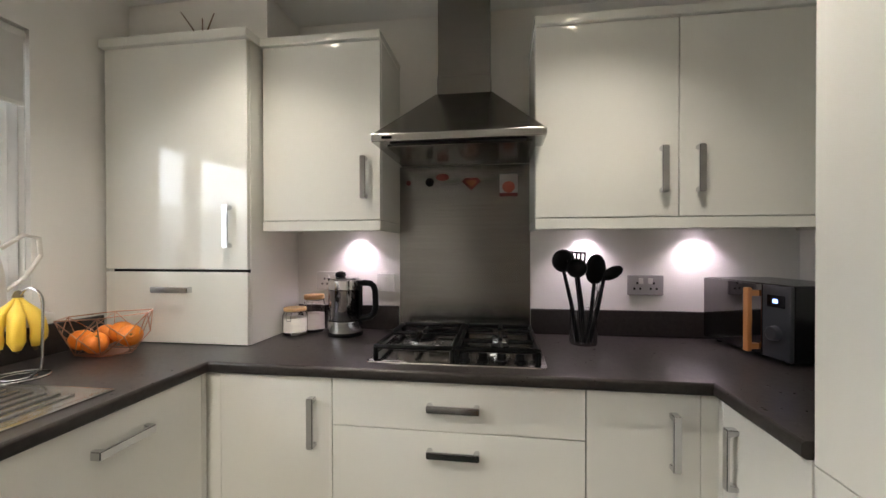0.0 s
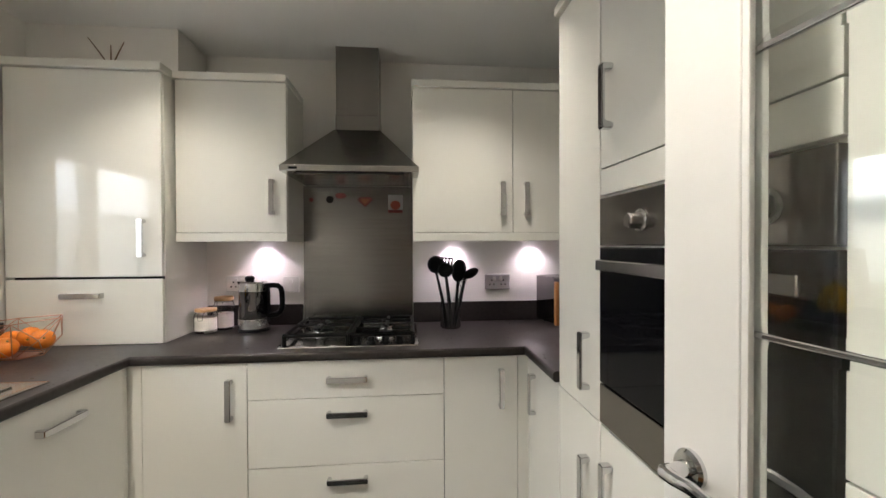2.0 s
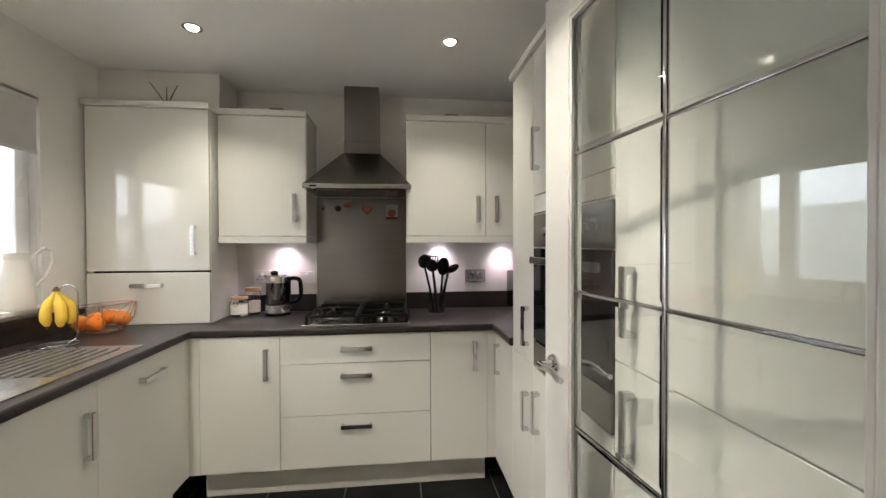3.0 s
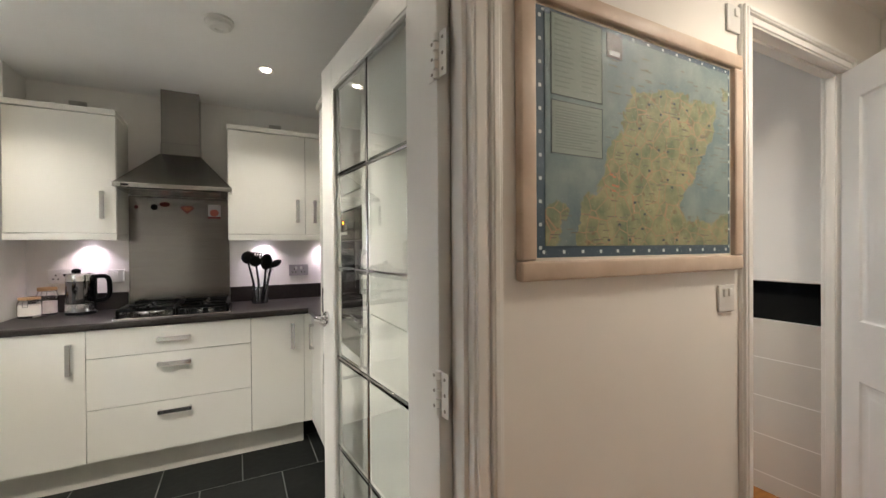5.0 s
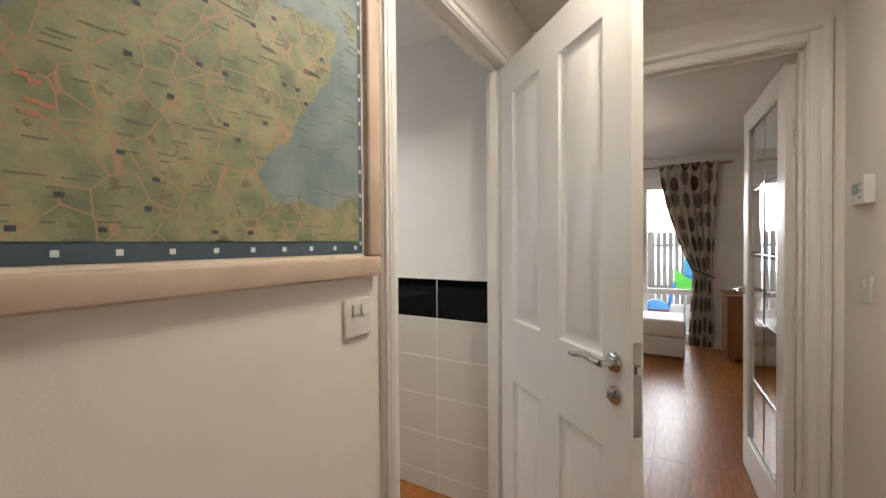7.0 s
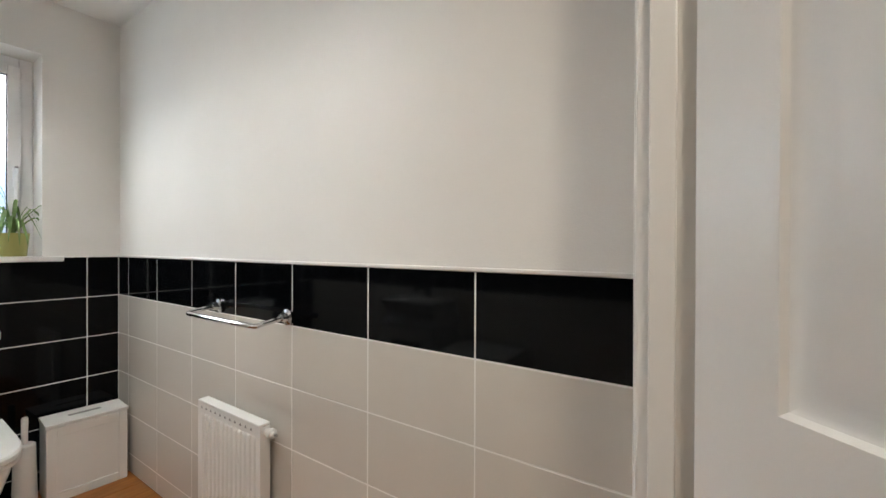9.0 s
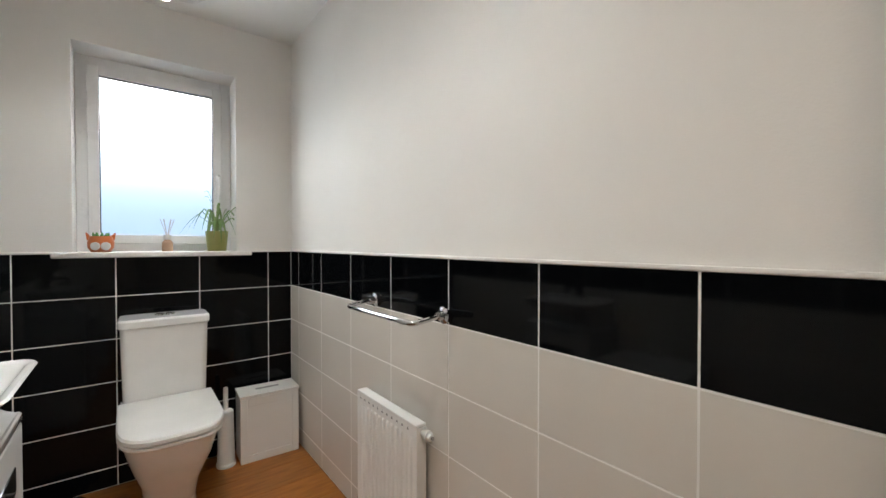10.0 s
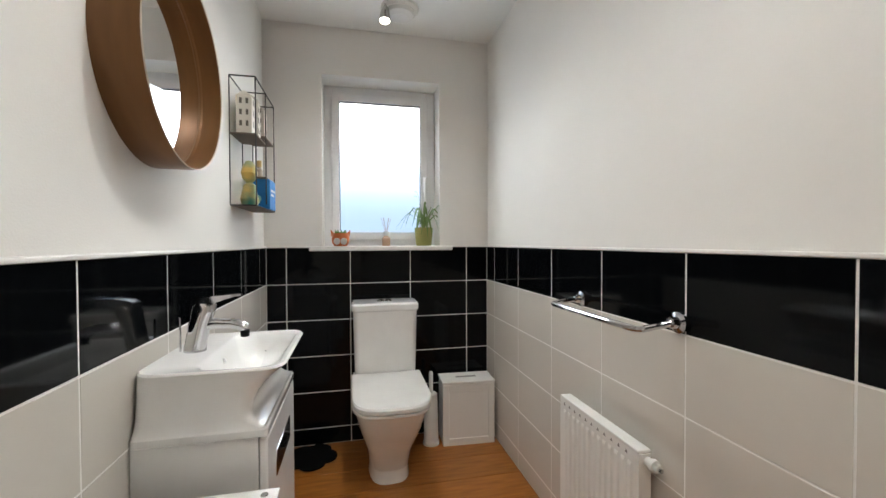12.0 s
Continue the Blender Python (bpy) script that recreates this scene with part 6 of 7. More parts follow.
def wire_shelf():
    x0, x1, y0, y1, z0, z1 = WL + 0.001, WL + 0.098, -0.605, -0.230, 1.298, 1.812
    s = thing("wire_shelf", "black wire wall shelf with small wooden trays", "wall shelf", T((0, 0, 0)))
    W_ = mat("black_wire", (0.02, 0.018, 0.016), 0.45)
    TR = mat("dark_wood_tray", (0.11, 0.075, 0.05), 0.55)
    r = 0.003
    n_ = 0
    edges = []
    for x in (x0, x1):
        for y in (y0, y1):
            edges.append(((x, y, z0), (x, y, z1)))
        for z in (z0, z1):
            edges.append(((x, y0, z), (x, y1, z)))
    for y in (y0, y1):
        for z in (z0, z1):
            edges.append(((x0, y, z), (x1, y, z)))
    ym = (y0 + y1) / 2
    edges += [((x1, ym, z0 + 0.02), (x1, ym, z1)), ((x0, ym, 1.45), (x0, ym, z1)), ((x0, ym, z1), (x1, ym, z1))]
    for a, b in edges:
        part("wire", tube([a, b], r, 6), W_, s)
    for a, b, z in ((y0, ym, 1.585), (ym, y1, 1.62), (ym, y1, 1.44), (y0, y1, z0)):
        part("tray", rbox(x0, x1, a, b, z - 0.003, z + 0.003, 0.001), TR, s, "dark wood tray")
    # ornaments
    CL = mat("pale_ceramic_house", (0.66, 0.61, 0.54), 0.5)
    DK = mat("window_hole", (0.12, 0.10, 0.08), 0.7)
    for yy, zz, w, h, roof in ((-0.55, 1.5885, 0.08, 0.150, True), (-0.46, 1.5885, 0.05, 0.170, False), (-0.33, 1.6235, 0.06, 0.135, False)):
        hs = thing("house_ornament", "pale ceramic town house ornament on the shelf", "ornament", T((x0 + 0.05, yy, zz)), "house ornaments")
        bd_ = part("body", rbox(-0.03, 0.03, -w / 2, w / 2, 0, h, 0.003), CL, hs)
        part("roof", loft([[(-0.031, -w / 2, h), (0.031, -w / 2, h), (0.031, w / 2, h), (-0.031, w / 2, h)], [(-0.006, -w / 2, h + 0.02), (0.006, -w / 2, h + 0.02), (0.006, w / 2, h + 0.02), (-0.006, w / 2, h + 0.02)]]), CL, hs)
        for r_ in range(3):
            for c_ in (-1, 1):
                part("window", rbox(0.0295, 0.0308, c_ * 0.012 - 0.005, c_ * 0.012 + 0.005, 0.03 + r_ * 0.045, 0.052 + r_ * 0.045, 0), DK, bd_)
                part("window", rbox(c_ * 0.012 - 0.005, c_ * 0.012 + 0.005, -w / 2 - 0.0008, -w / 2 + 0.0005, 0.03 + r_ * 0.045, 0.052 + r_ * 0.045, 0), DK, bd_)
    fg = merge(lathe([(0, 0), (0.03, 0.0), (0.036, 0.03), (0.030, 0.06), (0.024, 0.09), (0.012, 0.10), (0.026, 0.115), (0.033, 0.14), (0.026, 0.17), (0.014, 0.19), (0, 0.195)], 20),
               tube([(0.0, 0.0, 0.03), (0.01, 0.05, 0.025), (0.012, 0.09, 0.045), (0.01, 0.115, 0.04)], 0.022, 10, r2=0.012))
    st_ = tagged(part("figurine", fg, mat("painted_figurine", (0.62, 0.42, 0.10), 0.35, col2=(0.04, 0.28, 0.22), scale=10)), "small painted resin figurine on the shelf", "figurine")
    st_.location = (x0 + 0.048, -0.505, z0 + 0.0035)
    bk = thing("blue_box", "bright blue carton standing on the wire shelf", "carton", T((x0 + 0.085, -0.325, z0 + 0.0035)))
    part("carton", rbox(-0.055, 0.022, -0.065, 0.065, 0, 0.135, 0.002), mat("blue_card", (0.01, 0.20, 0.55), 0.4), bk)
    for i in range(2):
        part("printed_line", rbox(0.0218, 0.0228, -0.045, 0.045 - i * 0.02, 0.082 - i * 0.02, 0.092 - i * 0.02, 0), PLASTW, bk, "white line of print")
    bt = thing("scent_bottle", "small bottle with gold cap on the shelf", "bottle", T((x0 + 0.05, -0.33, 1.4435)))
    part("bottle", lathe([(0, 0), (0.016, 0), (0.016, 0.04), (0.008, 0.05), (0.008, 0.056), (0, 0.056)], 20), mat("clear_scent", (0.55, 0.45, 0.36), 0.1), bt)
    part("cap", lathe([(0, 0.056), (0.011, 0.056), (0.011, 0.085), (0, 0.087)], 16), mat("gold_cap", (0.6, 0.42, 0.18), 0.25, 1.0), bt, "gold cap")


wire_shelf()


def radiator():
    x0, y0, y1, z0, z1 = 2.776, -1.405, -0.985, 0.09, 0.578
    r = thing("radiator", "small white panel radiator on the tiled wall", "radiator", T((0, 0, 0)))
    bm = bmesh.new()
    prof = []
    n = 13
    L = (y1 - y0 - 0.04)
    for i in range(n):
        c = y0 + 0.02 + L * (i + 0.5) / n
        h = L / n
        prof += [(c - h * 0.5, 0.006), (c - h * 0.32, 0.006), (c - h * 0.2, 0.0), (c + h * 0.2, 0.0), (c + h * 0.32, 0.006)]
    prof = [(y0, 0.004)] + prof + [(y1, 0.004)]
    rows = []
    for z, k in ((z0, 0.6), (z0 + 0.04, 0.6), (z0 + 0.05, 1), (z1 - 0.055, 1), (z1 - 0.045, 0.6), (z1 - 0.01, 0.6)):
        rows.append([bm.verts.new((x0 + (dx if k == 1 else 0.004), y, z)) for y, dx in prof])
    for a, b in zip(rows, rows[1:]):
        for j in range(len(prof) - 1):
            bm.faces.new((a[j], a[j + 1], b[j + 1], b[j]))
    part("front_panel", bm, GLOSSW, r, "ribbed white steel panel")
    part("core", rbox(x0 + 0.0095, x0 + 0.02, y0 + 0.002, y1 - 0.002, z0, z1 - 0.012, 0.002), GLOSSW, r)
    tg = part("top_grille", rbox(x0 + 0.002, x0 + 0.044, y0, y1, z1 - 0.010, z1, 0.004), GLOSSW, r, "rounded top grille")
    for s in (y0, y1):
        part("side_cheek", rbox(x0 + 0.004, x0 + 0.042, s - 0.002, s + 0.002, z0, z1 - 0.0105, 0.001), GLOSSW, r)
    # dark triangles on the closed panel paint in the shade of open slots
    for i in range(11):
        yy = y0 + 0.05 + i * (L - 0.04) / 10
        part("vent_slot", moved(lathe([(0, 0), (0.0075, 0), (0, 0.001)], 3), T((x0 + 0.0035, yy, z1 - 0.026)) @ pose(0, 0, 0, 0, -90, 0)), mat("vent_shadow", (0.25, 0.24, 0.22), 0.8) if i == 0 else bpy.data.materials["vent_shadow"], r)
    vv = part("valve", moved(lathe([(0, 0), (0.012, 0), (0.012, 0.016), (0.017, 0.018), (0.017, 0.032), (0.012, 0.034), (0.010, 0.045), (0, 0.046)], 20), T((x0 + 0.03, y0 - 0.002, z1 - 0.03)) @ pose(0, 0, 0, 90, 0, 0)), PLASTW, r, "white plug valve")
    part("valve_nut", moved(lathe([(0.0, 0.045), (0.006, 0.045), (0.006, 0.053), (0, 0.053)], 6), T((x0 + 0.03, y0 - 0.002, z1 - 0.03)) @ pose(0, 0, 0, 90, 0, 0)), CHROME, vv)
    part("end_plug", moved(lathe([(0, 0), (0.012, 0), (0.012, 0.014), (0.009, 0.018), (0, 0.018)], 18), T((x0 + 0.03, y1 + 0.002, z1 - 0.03)) @ pose(0, 0, 0, -90, 0, 0)), PLASTW, r)
    for s, d in ((y0, -1), (y1, 1)):
        part("pipe", tube([(x0 + 0.03, s, z0 + 0.03), (x0 + 0.03, s + d * 0.04, z0 + 0.03), (x0 + 0.03, s + d * 0.045, 0.0)], 0.0075, 10), CHROME, r, "chrome tail pipe")
    for yy in (y0 + 0.1, y1 - 0.1):
        part("bracket", rbox(x0 + 0.02, WR - 0.008, yy - 0.012, yy + 0.012, z1 - 0.16, z1 - 0.06, 0.001), STEELL, r)


radiator()
tr = thing("towel_rail", "chrome towel rail on the tiled wall", "towel rail", T((WR - 0.008, 0.0, 0.942)))
part("bar", tube([(-0.02, -1.045, 0.0), (-0.10, -1.045, -0.010)] + [(-0.10 - 0.022 * math.sin(radians(a)), -1.067 + 0.022 * math.cos(radians(a)), -0.013) for a in (30, 60, 90)] + [(-0.122, -1.2, -0.014), (-0.122, -1.35, -0.014)] +
     [(-0.10 - 0.022 * math.cos(radians(a)), -1.466 - 0.022 * math.sin(radians(a)), -0.013) for a in (0, 30, 60)] + [(-0.098, -1.488, -0.010), (-0.02, -1.488, 0.0)], 0.0085, 12), CHROME, tr)
for yy in (-1.045, -1.488):
    part("mount", moved(lathe([(0, 0), (0.027, 0), (0.027, 0.008), (0.016, 0.012), (0.014, 0.030), (0, 0.031)], 24), T((0, yy, 0)) @ pose(0, 0, 0, 0, -90, 0)), CHROME, tr, "round chrome wall mount")

# white low cabinet beside the vanity, only its top shows
lc = thing("low_cabinet", "white low cabinet with a screw in its top", "cabinet", T((0, 0, 0)))
part("body", rbox(WL + 0.009, 1.855, -1.80, -1.435, 0, 0.600, 0.002), UNITW, lc)
part("top", rbox(WL + 0.009, 1.870, -1.815, -1.425, 0.601, 0.618, 0.003), UNITW, lc, "white board top")
part("screw_cap", lathe([(0, 0), (0.008, 0), (0.007, 0.002), (0.003, 0.0022), (0.0, 0.0012)], 16, (1.842, -1.448, 0.618)), STEELL, lc, "steel screw")

# ceiling lamps of the cloakroom
sb = thing("ceiling_spot_bar", "chrome ceiling bar with swivelling spotlights", "ceiling light", T((0, 0, 0)))
part("bar", rbox(2.175, 2.205, -2.10, -0.33, WCZ - 0.022, WCZ - 0.0005, 0.006), STEELL, sb)
for sx, sy, aim in SPOTS:
    q = look((sx, sy, 2.285), aim) @ pose(0, 0, 0, 180, 0, 0)
    hd = part("spot_head", moved(lathe([(0, -0.05), (0.012, -0.05), (0.020, -0.035), (0.026, 0.0), (0.027, 0.03), (0.024, 0.03), (0.022, 0.018)], 24), q), STEELL, sb, "satin spot head")
    part("bulb", moved(lathe([(0.0225, 0.02), (0.015, 0.026), (0, 0.028)], 20), q), LIT, hd, "lit bulb")
    part("stem", tube([(sx, sy, WCZ - 0.02), (sx, sy, 2.30)], 0.006, 8), STEELL, sb)
fn = thing("extractor_fan", "round white extractor on the cloakroom ceiling", "extractor fan", T((2.27, -0.24, WCZ - 0.0005)))
part("rim", lathe([(0, 0), (0.098, 0), (0.098, -0.012), (0.085, -0.022), (0.075, -0.02)], 40), PLASTW, fn)
part("dome", lathe([(0.078, -0.02), (0.070, -0.038), (0.045, -0.05), (0, -0.054)], 40), PLASTW, fn, "domed cover")

# ---- living room ----
pt = tagged(thing("window_3", "white framed patio door to the garden", "window", pose(LE, (PY0 + PY1) / 2, 0, 0, 0, -90)), kind="structure")
hp = (PY1 - PY0) / 2
window_frame(pt, -hp, hp, 0, PZ1, 0.10, 0.06, 0.07, UPVC)
for a, b in ((-hp + 0.06, 0), (0, hp - 0.06)):
    window_frame(pt, a, b, 0.06, PZ1 - 0.06, 0.09, 0.075, 0.06, UPVC, "leaf")
    p = part("pane", rbox(a + 0.07, b - 0.07, 0.12, 0.126, 0.13, PZ1 - 0.13, 0), CLEAR, pt)
    p.visible_shadow = False
    part("mid_rail", rbox(a + 0.07, b - 0.07, 0.10, 0.14, 0.62, 0.69, 0.003), UPVC, pt)


def curtain():
    c = thing("curtain", "cream curtain with brown discs, tied back", "curtain", T((LE - 0.10, 0, 0)))
    CM = bpy.data.materials.new("disc_print_fabric")
    CM.use_nodes = True
    nt = CM.node_tree
    b = nt.nodes["Principled BSDF"]
    b.inputs["Roughness"].default_value = 0.85
    uv = nt.nodes.new("ShaderNodeUVMap")
    uv.uv_map = "cloth"
    vo = nt.nodes.new("ShaderNodeTexVoronoi")
    vo.inputs["Scale"].default_value, vo.inputs["Randomness"].default_value = 4.0, 0.35
    vo.voronoi_dimensions = "2D"
    nt.links.new(uv.outputs[0], vo.inputs["Vector"])
    st = nt.nodes.new("ShaderNodeMapRange")
    st.inputs[1].default_value, st.inputs[2].default_value = 0.36, 0.38
    nt.links.new(vo.outputs["Distance"], st.inputs[0])
    mx = nt.nodes.new("ShaderNodeMix")
    mx.data_type = "RGBA"
    mx.inputs[7].default_value = (0.52, 0.45, 0.37, 1)
    hs = nt.nodes.new("ShaderNodeMix")
    hs.data_type = "RGBA"
    hs.inputs[6].default_value, hs.inputs[7].default_value = (0.055, 0.035, 0.03, 1), (0.24, 0.19, 0.16, 1)
    nt.links.new(vo.outputs["Color"], hs.inputs[0])
    nt.links.new(st.outputs[0], mx.inputs[0])
    nt.links.new(hs.outputs[2], mx.inputs[6])
    nt.links.new(mx.outputs[2], b.inputs["Base Color"])
    bm = bmesh.new()
    ul = bm.loops.layers.uv.new("cloth")
    NU, NV = 72, 34
    grid = []
    for j in range(NV + 1):
        v = j / NV
        z = 2.26 - 2.23 * v
        k = min(1, v / 0.60)
        if v < 0.60:
            ya, yb = -3.09 - 0.36 * k ** 1.6, -3.71 + 0.06 * k
        else:
            w = (v - 0.60) / 0.40
            ya, yb = -3.45 + 0.05 * w, -3.65 - 0.02 * w
        row = []
        amp = 0.035 * (1 - 0.45 * k)
        for i in range(NU + 1):
            u = i / NU
            row.append((bm.verts.new((amp * math.sin(u * 2 * math.pi * 7 + 0.6 * v) + 0.01 * math.sin(5 * v + 9 * u), ya + (yb - ya) * u, z)), (u * 1.25, z)))
        grid.append(row)
    for r0, r1 in zip(grid, grid[1:]):
        for i in range(NU):
            q = (r0[i], r0[i + 1], r1[i + 1], r1[i])
            fc = bm.faces.new([v_[0] for v_ in q])
            for lp, v_ in zip(fc.loops, q):
                lp[ul].uv = v_[1]
    part("cloth", bm, CM, c, "gathered printed cloth")
    part("tie_back", tube([(0.03 * math.cos(a) - 0.0, -3.55 + 0.11 * math.sin(a), 0.92 + 0.05 * math.sin(a)) for a in np.linspace(0, 2 * math.pi, 20, endpoint=False)], 0.012, 8, True), mat("brown_tie", (0.10, 0.07, 0.05), 0.8), c, "brown tie-back")
    pl = thing("curtain_pole", "slim brown curtain pole over the patio door", "curtain pole", T((LE - 0.10, 0, 2.235)))
    part("pole", tube([(0, -3.80, 0), (0, -1.2, 0)], 0.011, 12), mat("dark_pole", (0.30, 0.20, 0.13), 0.4), pl)
    part("finial", moved(lathe([(0, -0.03), (0.014, -0.02), (0.02, 0), (0.014, 0.02), (0, 0.03)], 16), T((0, -3.82, 0)) @ pose(0, 0, 0, 90, 0, 0)), mat("pale_finial", (0.5, 0.36, 0.22), 0.4), pl)
    for yy in (-3.76, -1.4):
        part("bracket", tube([(0, yy, 0), (0.099, yy, 0)], 0.006, 8), bpy.data.materials["dark_pole"], pl)


curtain()
LEATH = mat("white_leather", (0.74, 0.72, 0.68), 0.4, col2=(0.70, 0.68, 0.64), scale=4, bump=0.15, bscale=70)
ot = thing("ottoman", "white leather storage ottoman by the patio door", "ottoman", T((6.16, -2.70, 0)))
part("base", rbox(0, 0.58, -0.66, 0.66, 0.02, 0.235, 0.02, 3), LEATH, ot)
part("cushion", rbox(-0.01, 0.59, -0.67, 0.67, 0.238, 0.43, 0.035, 4), LEATH, ot, "padded lid")
for fx_ in (0.06, 0.52):
    for fy_ in (-0.6, 0.6):
        part("foot", lathe([(0, 0), (0.02, 0), (0.024, 0.02), (0, 0.02)], 12, (fx_, fy_, 0)), BLACKP, ot)
WD = mat("honey_oak_cabinet", (0.30, 0.13, 0.045), 0.4, col2=(0.22, 0.09, 0.03), scale=8, stretch=(1, 1, 0.2))
cb = thing("sideboard", "low honey oak sideboard against the far wall", "sideboard", T((6.28, -4.35, 0)))
part("body", rbox(0.02, 0.58, -0.60, 0.60, 0.05, 0.70, 0.004), WD, cb)
part("top", rbox(0, 0.60, -0.62, 0.62, 0.701, 0.725, 0.005), WD, cb)
for s in (-1, 1):
    dr_ = part("door", rbox(0.0, 0.0195, s * 0.30 - 0.285, s * 0.30 + 0.285, 0.07, 0.68, 0.004), WD, cb)
    part("knob", moved(lathe([(0, 0), (0.008, 0), (0.014, 0.014), (0.008, 0.022), (0, 0.023)], 14), T((0.0, s * 0.06, 0.42)) @ pose(0, 0, 0, 0, -90, 0)), STEELL, dr_)
for fx_ in (0.06, 0.54):
    for fy_ in (-0.55, 0.55):
        part("foot", rbox(fx_ - 0.025, fx_ + 0.025, fy_ - 0.025, fy_ + 0.025, 0, 0.05, 0.003), WD, cb)

# ---- garden ----
setting("ground", rbox(LE + 0.28, 60, -40, 40, -0.2, -0.06, 0), mat("garden_paving", (0.42, 0.41, 0.39), 0.8, col2=(0.34, 0.34, 0.32), scale=3, bump=0.3), "pale garden paving", "ground")
fe = thing("garden_fence", "grey slatted timber fence across the garden", "fence", T((11.0, 0, -0.06)))
FN = mat("weathered_fence", (0.52, 0.48, 0.45), 0.8, col2=(0.42, 0.38, 0.35), scale=5, stretch=(4, 4, 0.6))
me_ = meshed("slat", rbox(-0.008, 0.008, -0.045, 0.045, 0, 1.55, 0.002), FN)
for i in range(64):
    s_ = new("slat", me_)
    s_.parent = fe
    s_.location = (0, -6.4 + i * 0.115, 0.02)
for i in range(5):
    part("post", rbox(0.03, 0.11, -6.4 + i * 1.8 - 0.04, -6.4 + i * 1.8 + 0.04, 0, 1.6, 0.003), FN, fe)
for z in (0.35, 1.25):
    part("rail", rbox(0.009, 0.03, -6.4, 0.9, z, z + 0.07, 0.002), FN, fe)
sl = thing("garden_slide", "bright green plastic toddler slide in the garden", "slide", T((9.0, -3.65, -0.06)))
GR = mat("green_plastic", (0.10, 0.55, 0.06), 0.35)
part("chute", loft([[(-0.2, -0.55, 0.05), (0.2, -0.55, 0.05), (0.2, 0.35, 0.68), (-0.2, 0.35, 0.68)], [(-0.2, -0.55, 0.10), (0.2, -0.55, 0.10), (0.2, 0.33, 0.74), (-0.2, 0.33, 0.74)]]), GR, sl)
for s in (-1, 1):
    part("side_wall", loft([[(s * 0.20, -0.58, 0.02), (s * 0.23, -0.58, 0.02), (s * 0.23, 0.40, 0.62), (s * 0.20, 0.40, 0.62)], [(s * 0.20, -0.58, 0.16), (s * 0.23, -0.58, 0.16), (s * 0.23, 0.40, 0.88), (s * 0.20, 0.40, 0.88)]]), GR, sl)
    part("leg", tube([(s * 0.21, 0.38, 0.70), (s * 0.24, 0.55, 0.0)], 0.022, 10), mat("blue_plastic", (0.02, 0.22, 0.62), 0.35) if s < 0 else bpy.data.materials["blue_plastic"], sl, "blue leg")
tb = thing("toy_ball", "blue and red toy ball in the garden", "toy", T((8.7, -2.98, 0.14)))
part("ball", lathe([(0, -0.2)] + [(0.2 * math.cos(radians(a)), 0.2 * math.sin(radians(a))) for a in range(-75, 76, 15)] + [(0, 0.2)], 24), bpy.data.materials["blue_plastic"], tb)
part("band", lathe([(0.2005, -0.05), (0.2008, 0), (0.2005, 0.05), (0.196, 0.05), (0.196, -0.05)], 24), RED, tb, "red band")
fs = thing("toy_chair", "pale blue plastic toy chair by the fence", "toy", T((9.6, -3.62, -0.06)))
part("seat", rbox(-0.2, 0.2, -0.22, 0.22, 0.62, 0.70, 0.03, 3), mat("sky_blue_plastic", (0.10, 0.42, 0.72), 0.35), fs)
part("back", rbox(0.15, 0.21, -0.22, 0.22, 0.70, 1.05, 0.03, 3), bpy.data.materials["sky_blue_plastic"], fs)
for a in (-0.17, 0.17):
    for b_ in (-0.17, 0.17):
        part("leg", tube([(a, b_, 0.63), (a * 1.25, b_ * 1.25, 0)], 0.02, 8), PLASTW, fs)
bd3 = setting("backdrop_east", rbox(24, 24.1, -26, 20, -1.0, 14, 0), glow("pale_overcast", (0.95, 0.97, 1.0), 7), "pale overcast sky beyond the fence", "backdrop")

# ---- floor pieces and wall tiles ----
kf = setting("floor_kitchen", rbox(KL, KR, HN, KN, -0.0119, -0.003, 0), GROUTD, "grey grout bed of the slate floor", "floor")
TS, GA = 0.412, 0.006
me_k = meshed("tile", rbox(-TS / 2 + GA / 2, TS / 2 - GA / 2, -TS / 2 + GA / 2, TS / 2 - GA / 2, -0.0025, 0.0, 0.0012, 1), SLATE)


def clipped(name, x0, x1, y0, y1, lim, z0, z1, material, parent, shared=None):
    a, b, c, d = max(x0, lim[0]), min(x1, lim[1]), max(y0, lim[2]), min(y1, lim[3])
    if b - a < 0.008 or d - c < 0.008:
        return
    if shared and a == x0 and b == x1 and c == y0 and d == y1:
        ob = new(name, shared)
        ob.location = ((x0 + x1) / 2, (y0 + y1) / 2, 0)
        ob.parent = parent
        return ob
    ob = new(name, meshed(name, rbox(a - (a + b) / 2, b - (a + b) / 2, c - (c + d) / 2, d - (c + d) / 2, z0, z1, 0.0012, 1), material))
    ob.location = ((a + b) / 2, (c + d) / 2, 0)
    ob.parent = parent
    return ob


for r in range(8):
    for q in range(-1, 9):
        x0 = -1.90 + q * TS + (0.206 if r % 2 else 0)
        y0 = -0.440 - r * TS
        clipped("tile", x0 + GA / 2, x0 + TS - GA / 2, y0 + GA / 2, y0 + TS - GA / 2, (KL, KR, HN + 0.055, KN), -0.0025, 0.0, SLATE, kf, me_k)
wf = setting("floor_wood", merge(rbox(-1.3, HE, HS, HN, -0.0119, -0.002, 0), rbox(WL, WR, HN, WN, -0.0119, -0.002, 0), rbox(HE, LE + 0.1, -5.2, -0.9, -0.0119, -0.002, 0)), mat("dark_joint", (0.10, 0.045, 0.015), 0.7), "dark joints under the oak laminate floor", "floor")
PW, PL = 0.19, 1.26
me_p = meshed("plank", rbox(-PL / 2 + 0.0006, PL / 2 - 0.0006, -PW / 2 + 0.0006, PW / 2 - 0.0006, -0.0018, 0.0, 0.0008, 1), OAK)
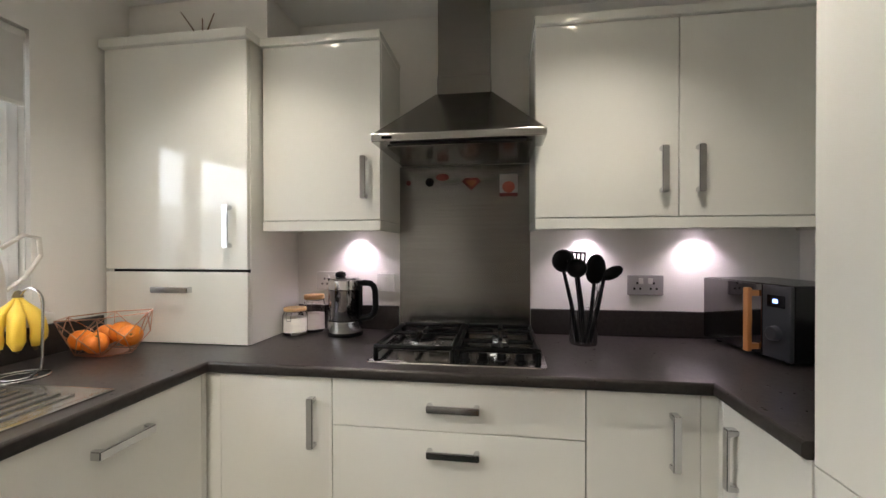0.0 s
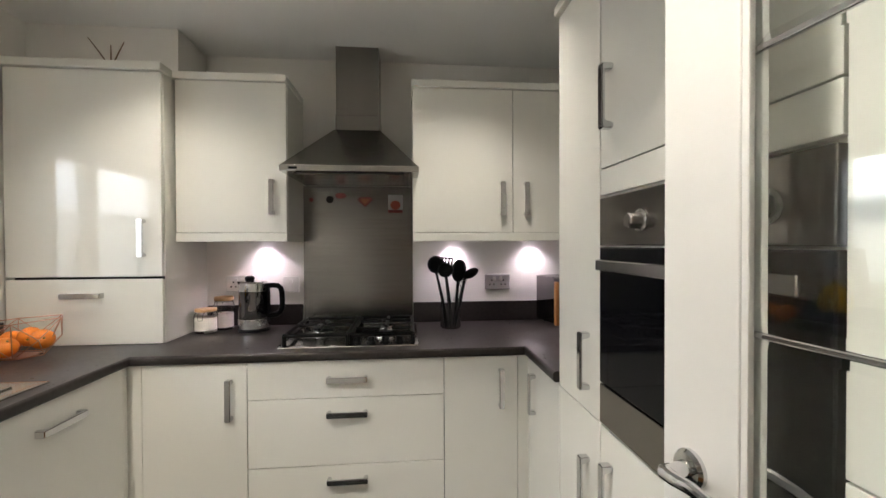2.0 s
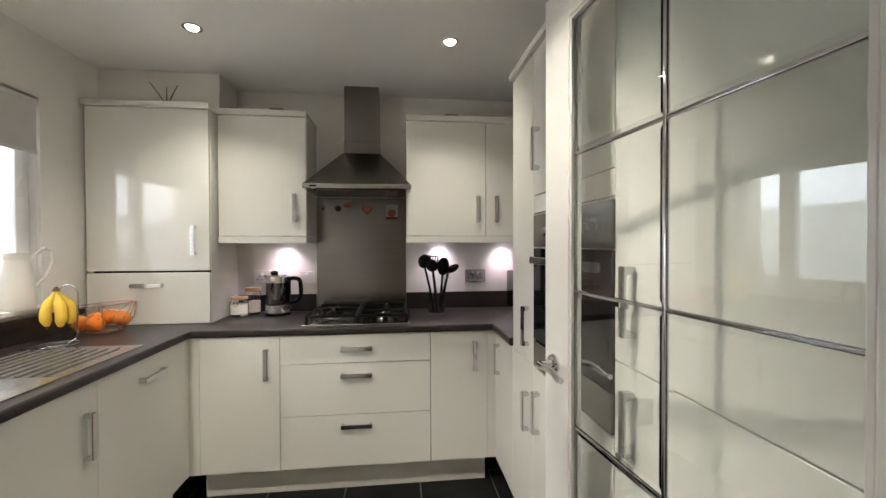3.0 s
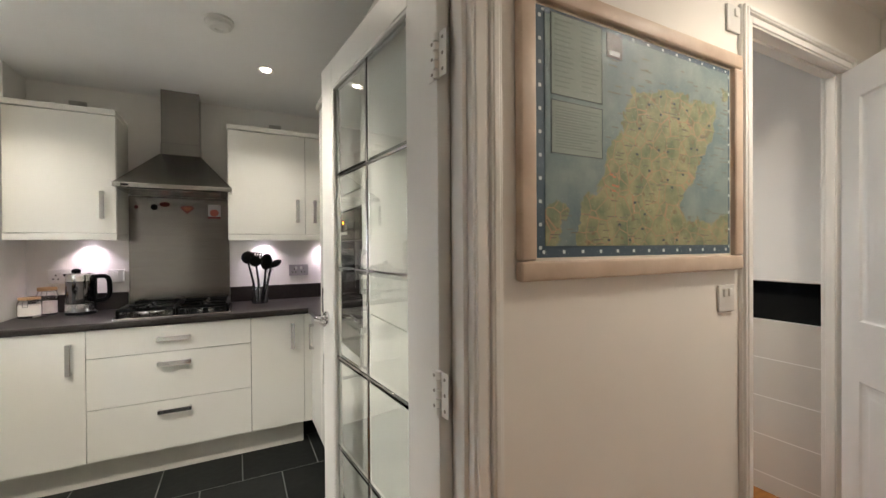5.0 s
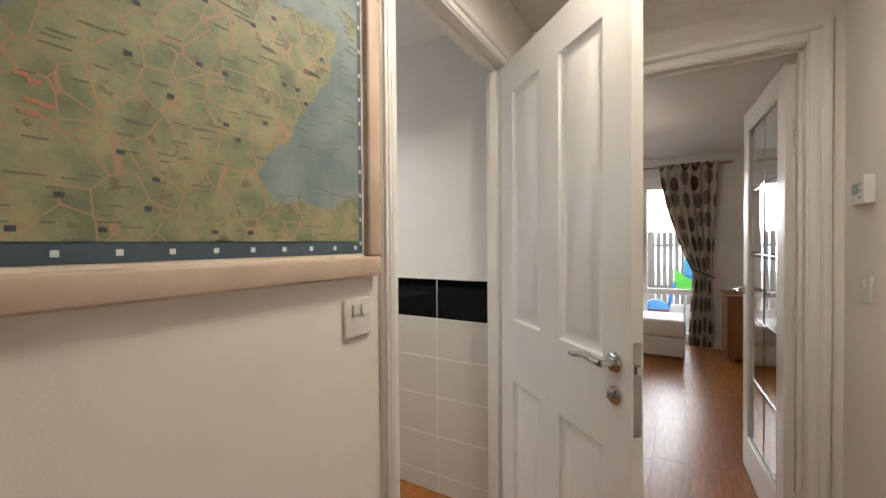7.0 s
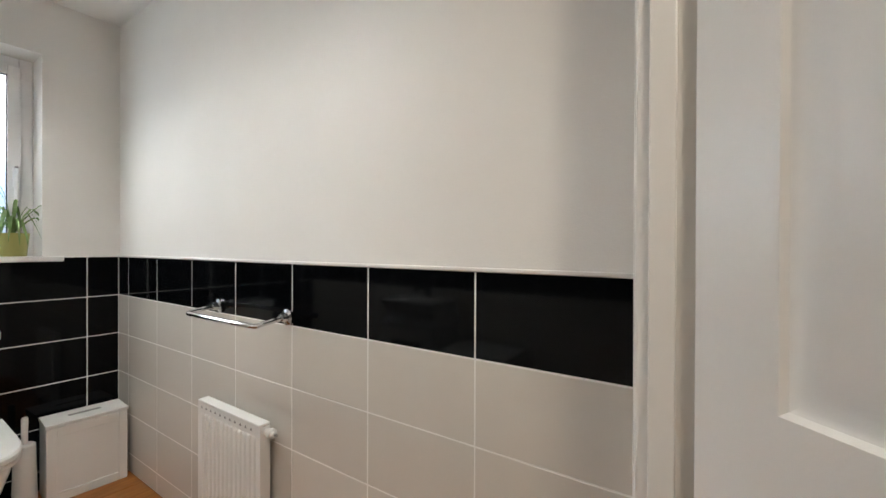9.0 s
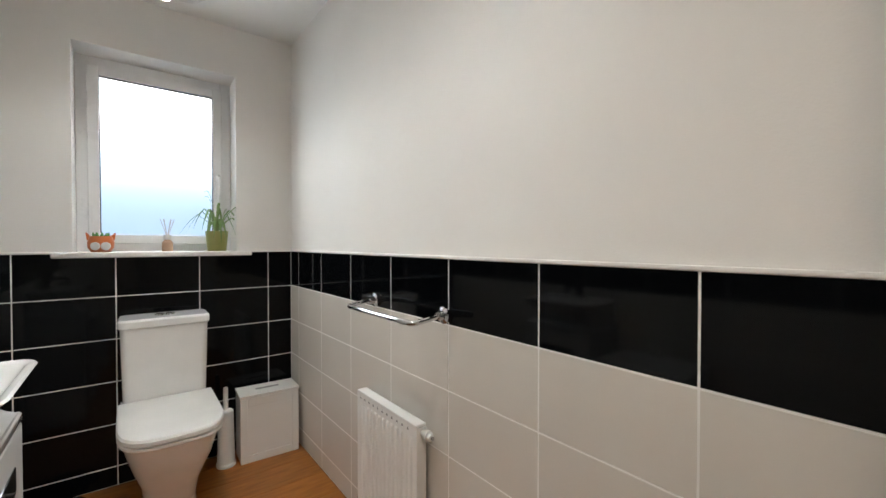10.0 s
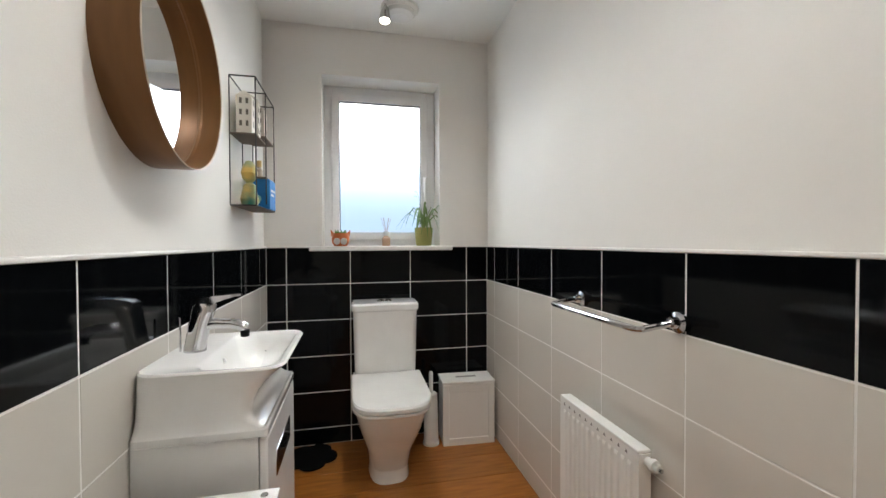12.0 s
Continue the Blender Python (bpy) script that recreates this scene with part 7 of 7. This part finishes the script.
for lim in ((-1.3, HE, HS + 0.016, HN - 0.0), (WL + 0.008, WR - 0.008, HN + 0.0005, WN - 0.008), (HE + 0.0005, LE + 0.1, -5.18, -0.9)):
    r = 0
    y = lim[2] - ((lim[2] + 6) % PW)
    while y < lim[3]:
        x = lim[0] - ((int(round(y * 100)) * 37) % 100) / 100 * PL
        while x < lim[1]:
            clipped("plank", x + 0.0006, x + PL - 0.0006, y + 0.0006, y + PW - 0.0006, lim, -0.0018, 0.0, OAK, wf, me_p)
            x += PL
        y += PW
setting("threshold_kitchen", rbox(KD0, KD1, HN + 0.004, HN + 0.05, -0.001, 0.004, 0.0015), STEELL, "metal door threshold strip", "threshold")

# cloakroom tiling: grout bed on each wall, one black row over cream rows; black all over behind the toilet
TW_, TH_, GT = 0.346, 0.205, 0.0035
DZ = 1.118
TT = 0.007


def tiled(name, wall, length, to_world, first, cols_black_all, mask=()):
    """Tiles on a wall: u along it from the north-east or north-west corner, z up."""
    bed = setting(name, to_world(0, length, 0, DZ, 0.0, 0.0063), GROUT, "pale grout bed behind the wall tiles", "wall tiles")
    u_edges = [0.0]
    u = first
    while u < length - 0.06:
        u_edges.append(u)
        u += TW_
    u_edges.append(length)
    z_edges = [DZ]
    while z_edges[-1] - TH_ > 0:
        z_edges.append(z_edges[-1] - TH_)
    z_edges.append(0.0)
    for i in range(len(u_edges) - 1):
        for j in range(len(z_edges) - 1):
            u0, u1, zt, zb = u_edges[i] + GT / 2, u_edges[i + 1] - GT / 2, z_edges[j] - (GT / 2 if j else 0), z_edges[j + 1] + GT / 2
            if u1 - u0 < 0.006 or zt - zb < 0.006:
                continue
            ob = new("tile", meshed("tile", to_world(u0, u1, zb, zt, 0.0, TT, 0.0012), TILEB if (j == 0 or cols_black_all) else TILEW))
            ob.parent = bed
    return bed


def east(u0, u1, z0, z1, d0, d1, r=0):
    return rbox(WR - d1, WR - d0 - 0.0005, WN - u1, WN - u0, z0, z1, r, 1)


def west(u0, u1, z0, z1, d0, d1, r=0):
    return rbox(WL + d0 + 0.0005, WL + d1, WN - u1, WN - u0, z0, z1, r, 1)


def north(u0, u1, z0, z1, d0, d1, r=0):
    return rbox(WR - 0.0075 - u1, WR - 0.0075 - u0, WN - d1, WN - d0 - 0.0005, z0, z1, r, 1)


LW = WN - HI
tiled("tiles_east", None, LW, east, 0.140, False)
tiled("tiles_west", None, LW, west, 0.156, False)
tiled("tiles_north", None, WR - WL - 0.015, north, 0.1325, True)
setting("trim_tiles", merge(rbox(WR - 0.011, WR - 0.0002, HI, WN, DZ, DZ + 0.010, 0.003), rbox(WL + 0.0002, WL + 0.011, HI, WN, DZ, DZ + 0.010, 0.003),
        rbox(WL + 0.011, WX0 - 0.069, WN - 0.011, WN - 0.0002, DZ, DZ + 0.010, 0.003), rbox(WX1 + 0.069, WR - 0.011, WN - 0.011, WN - 0.0002, DZ, DZ + 0.010, 0.003)), GLOSSW, "white tile edging trim", "trim")
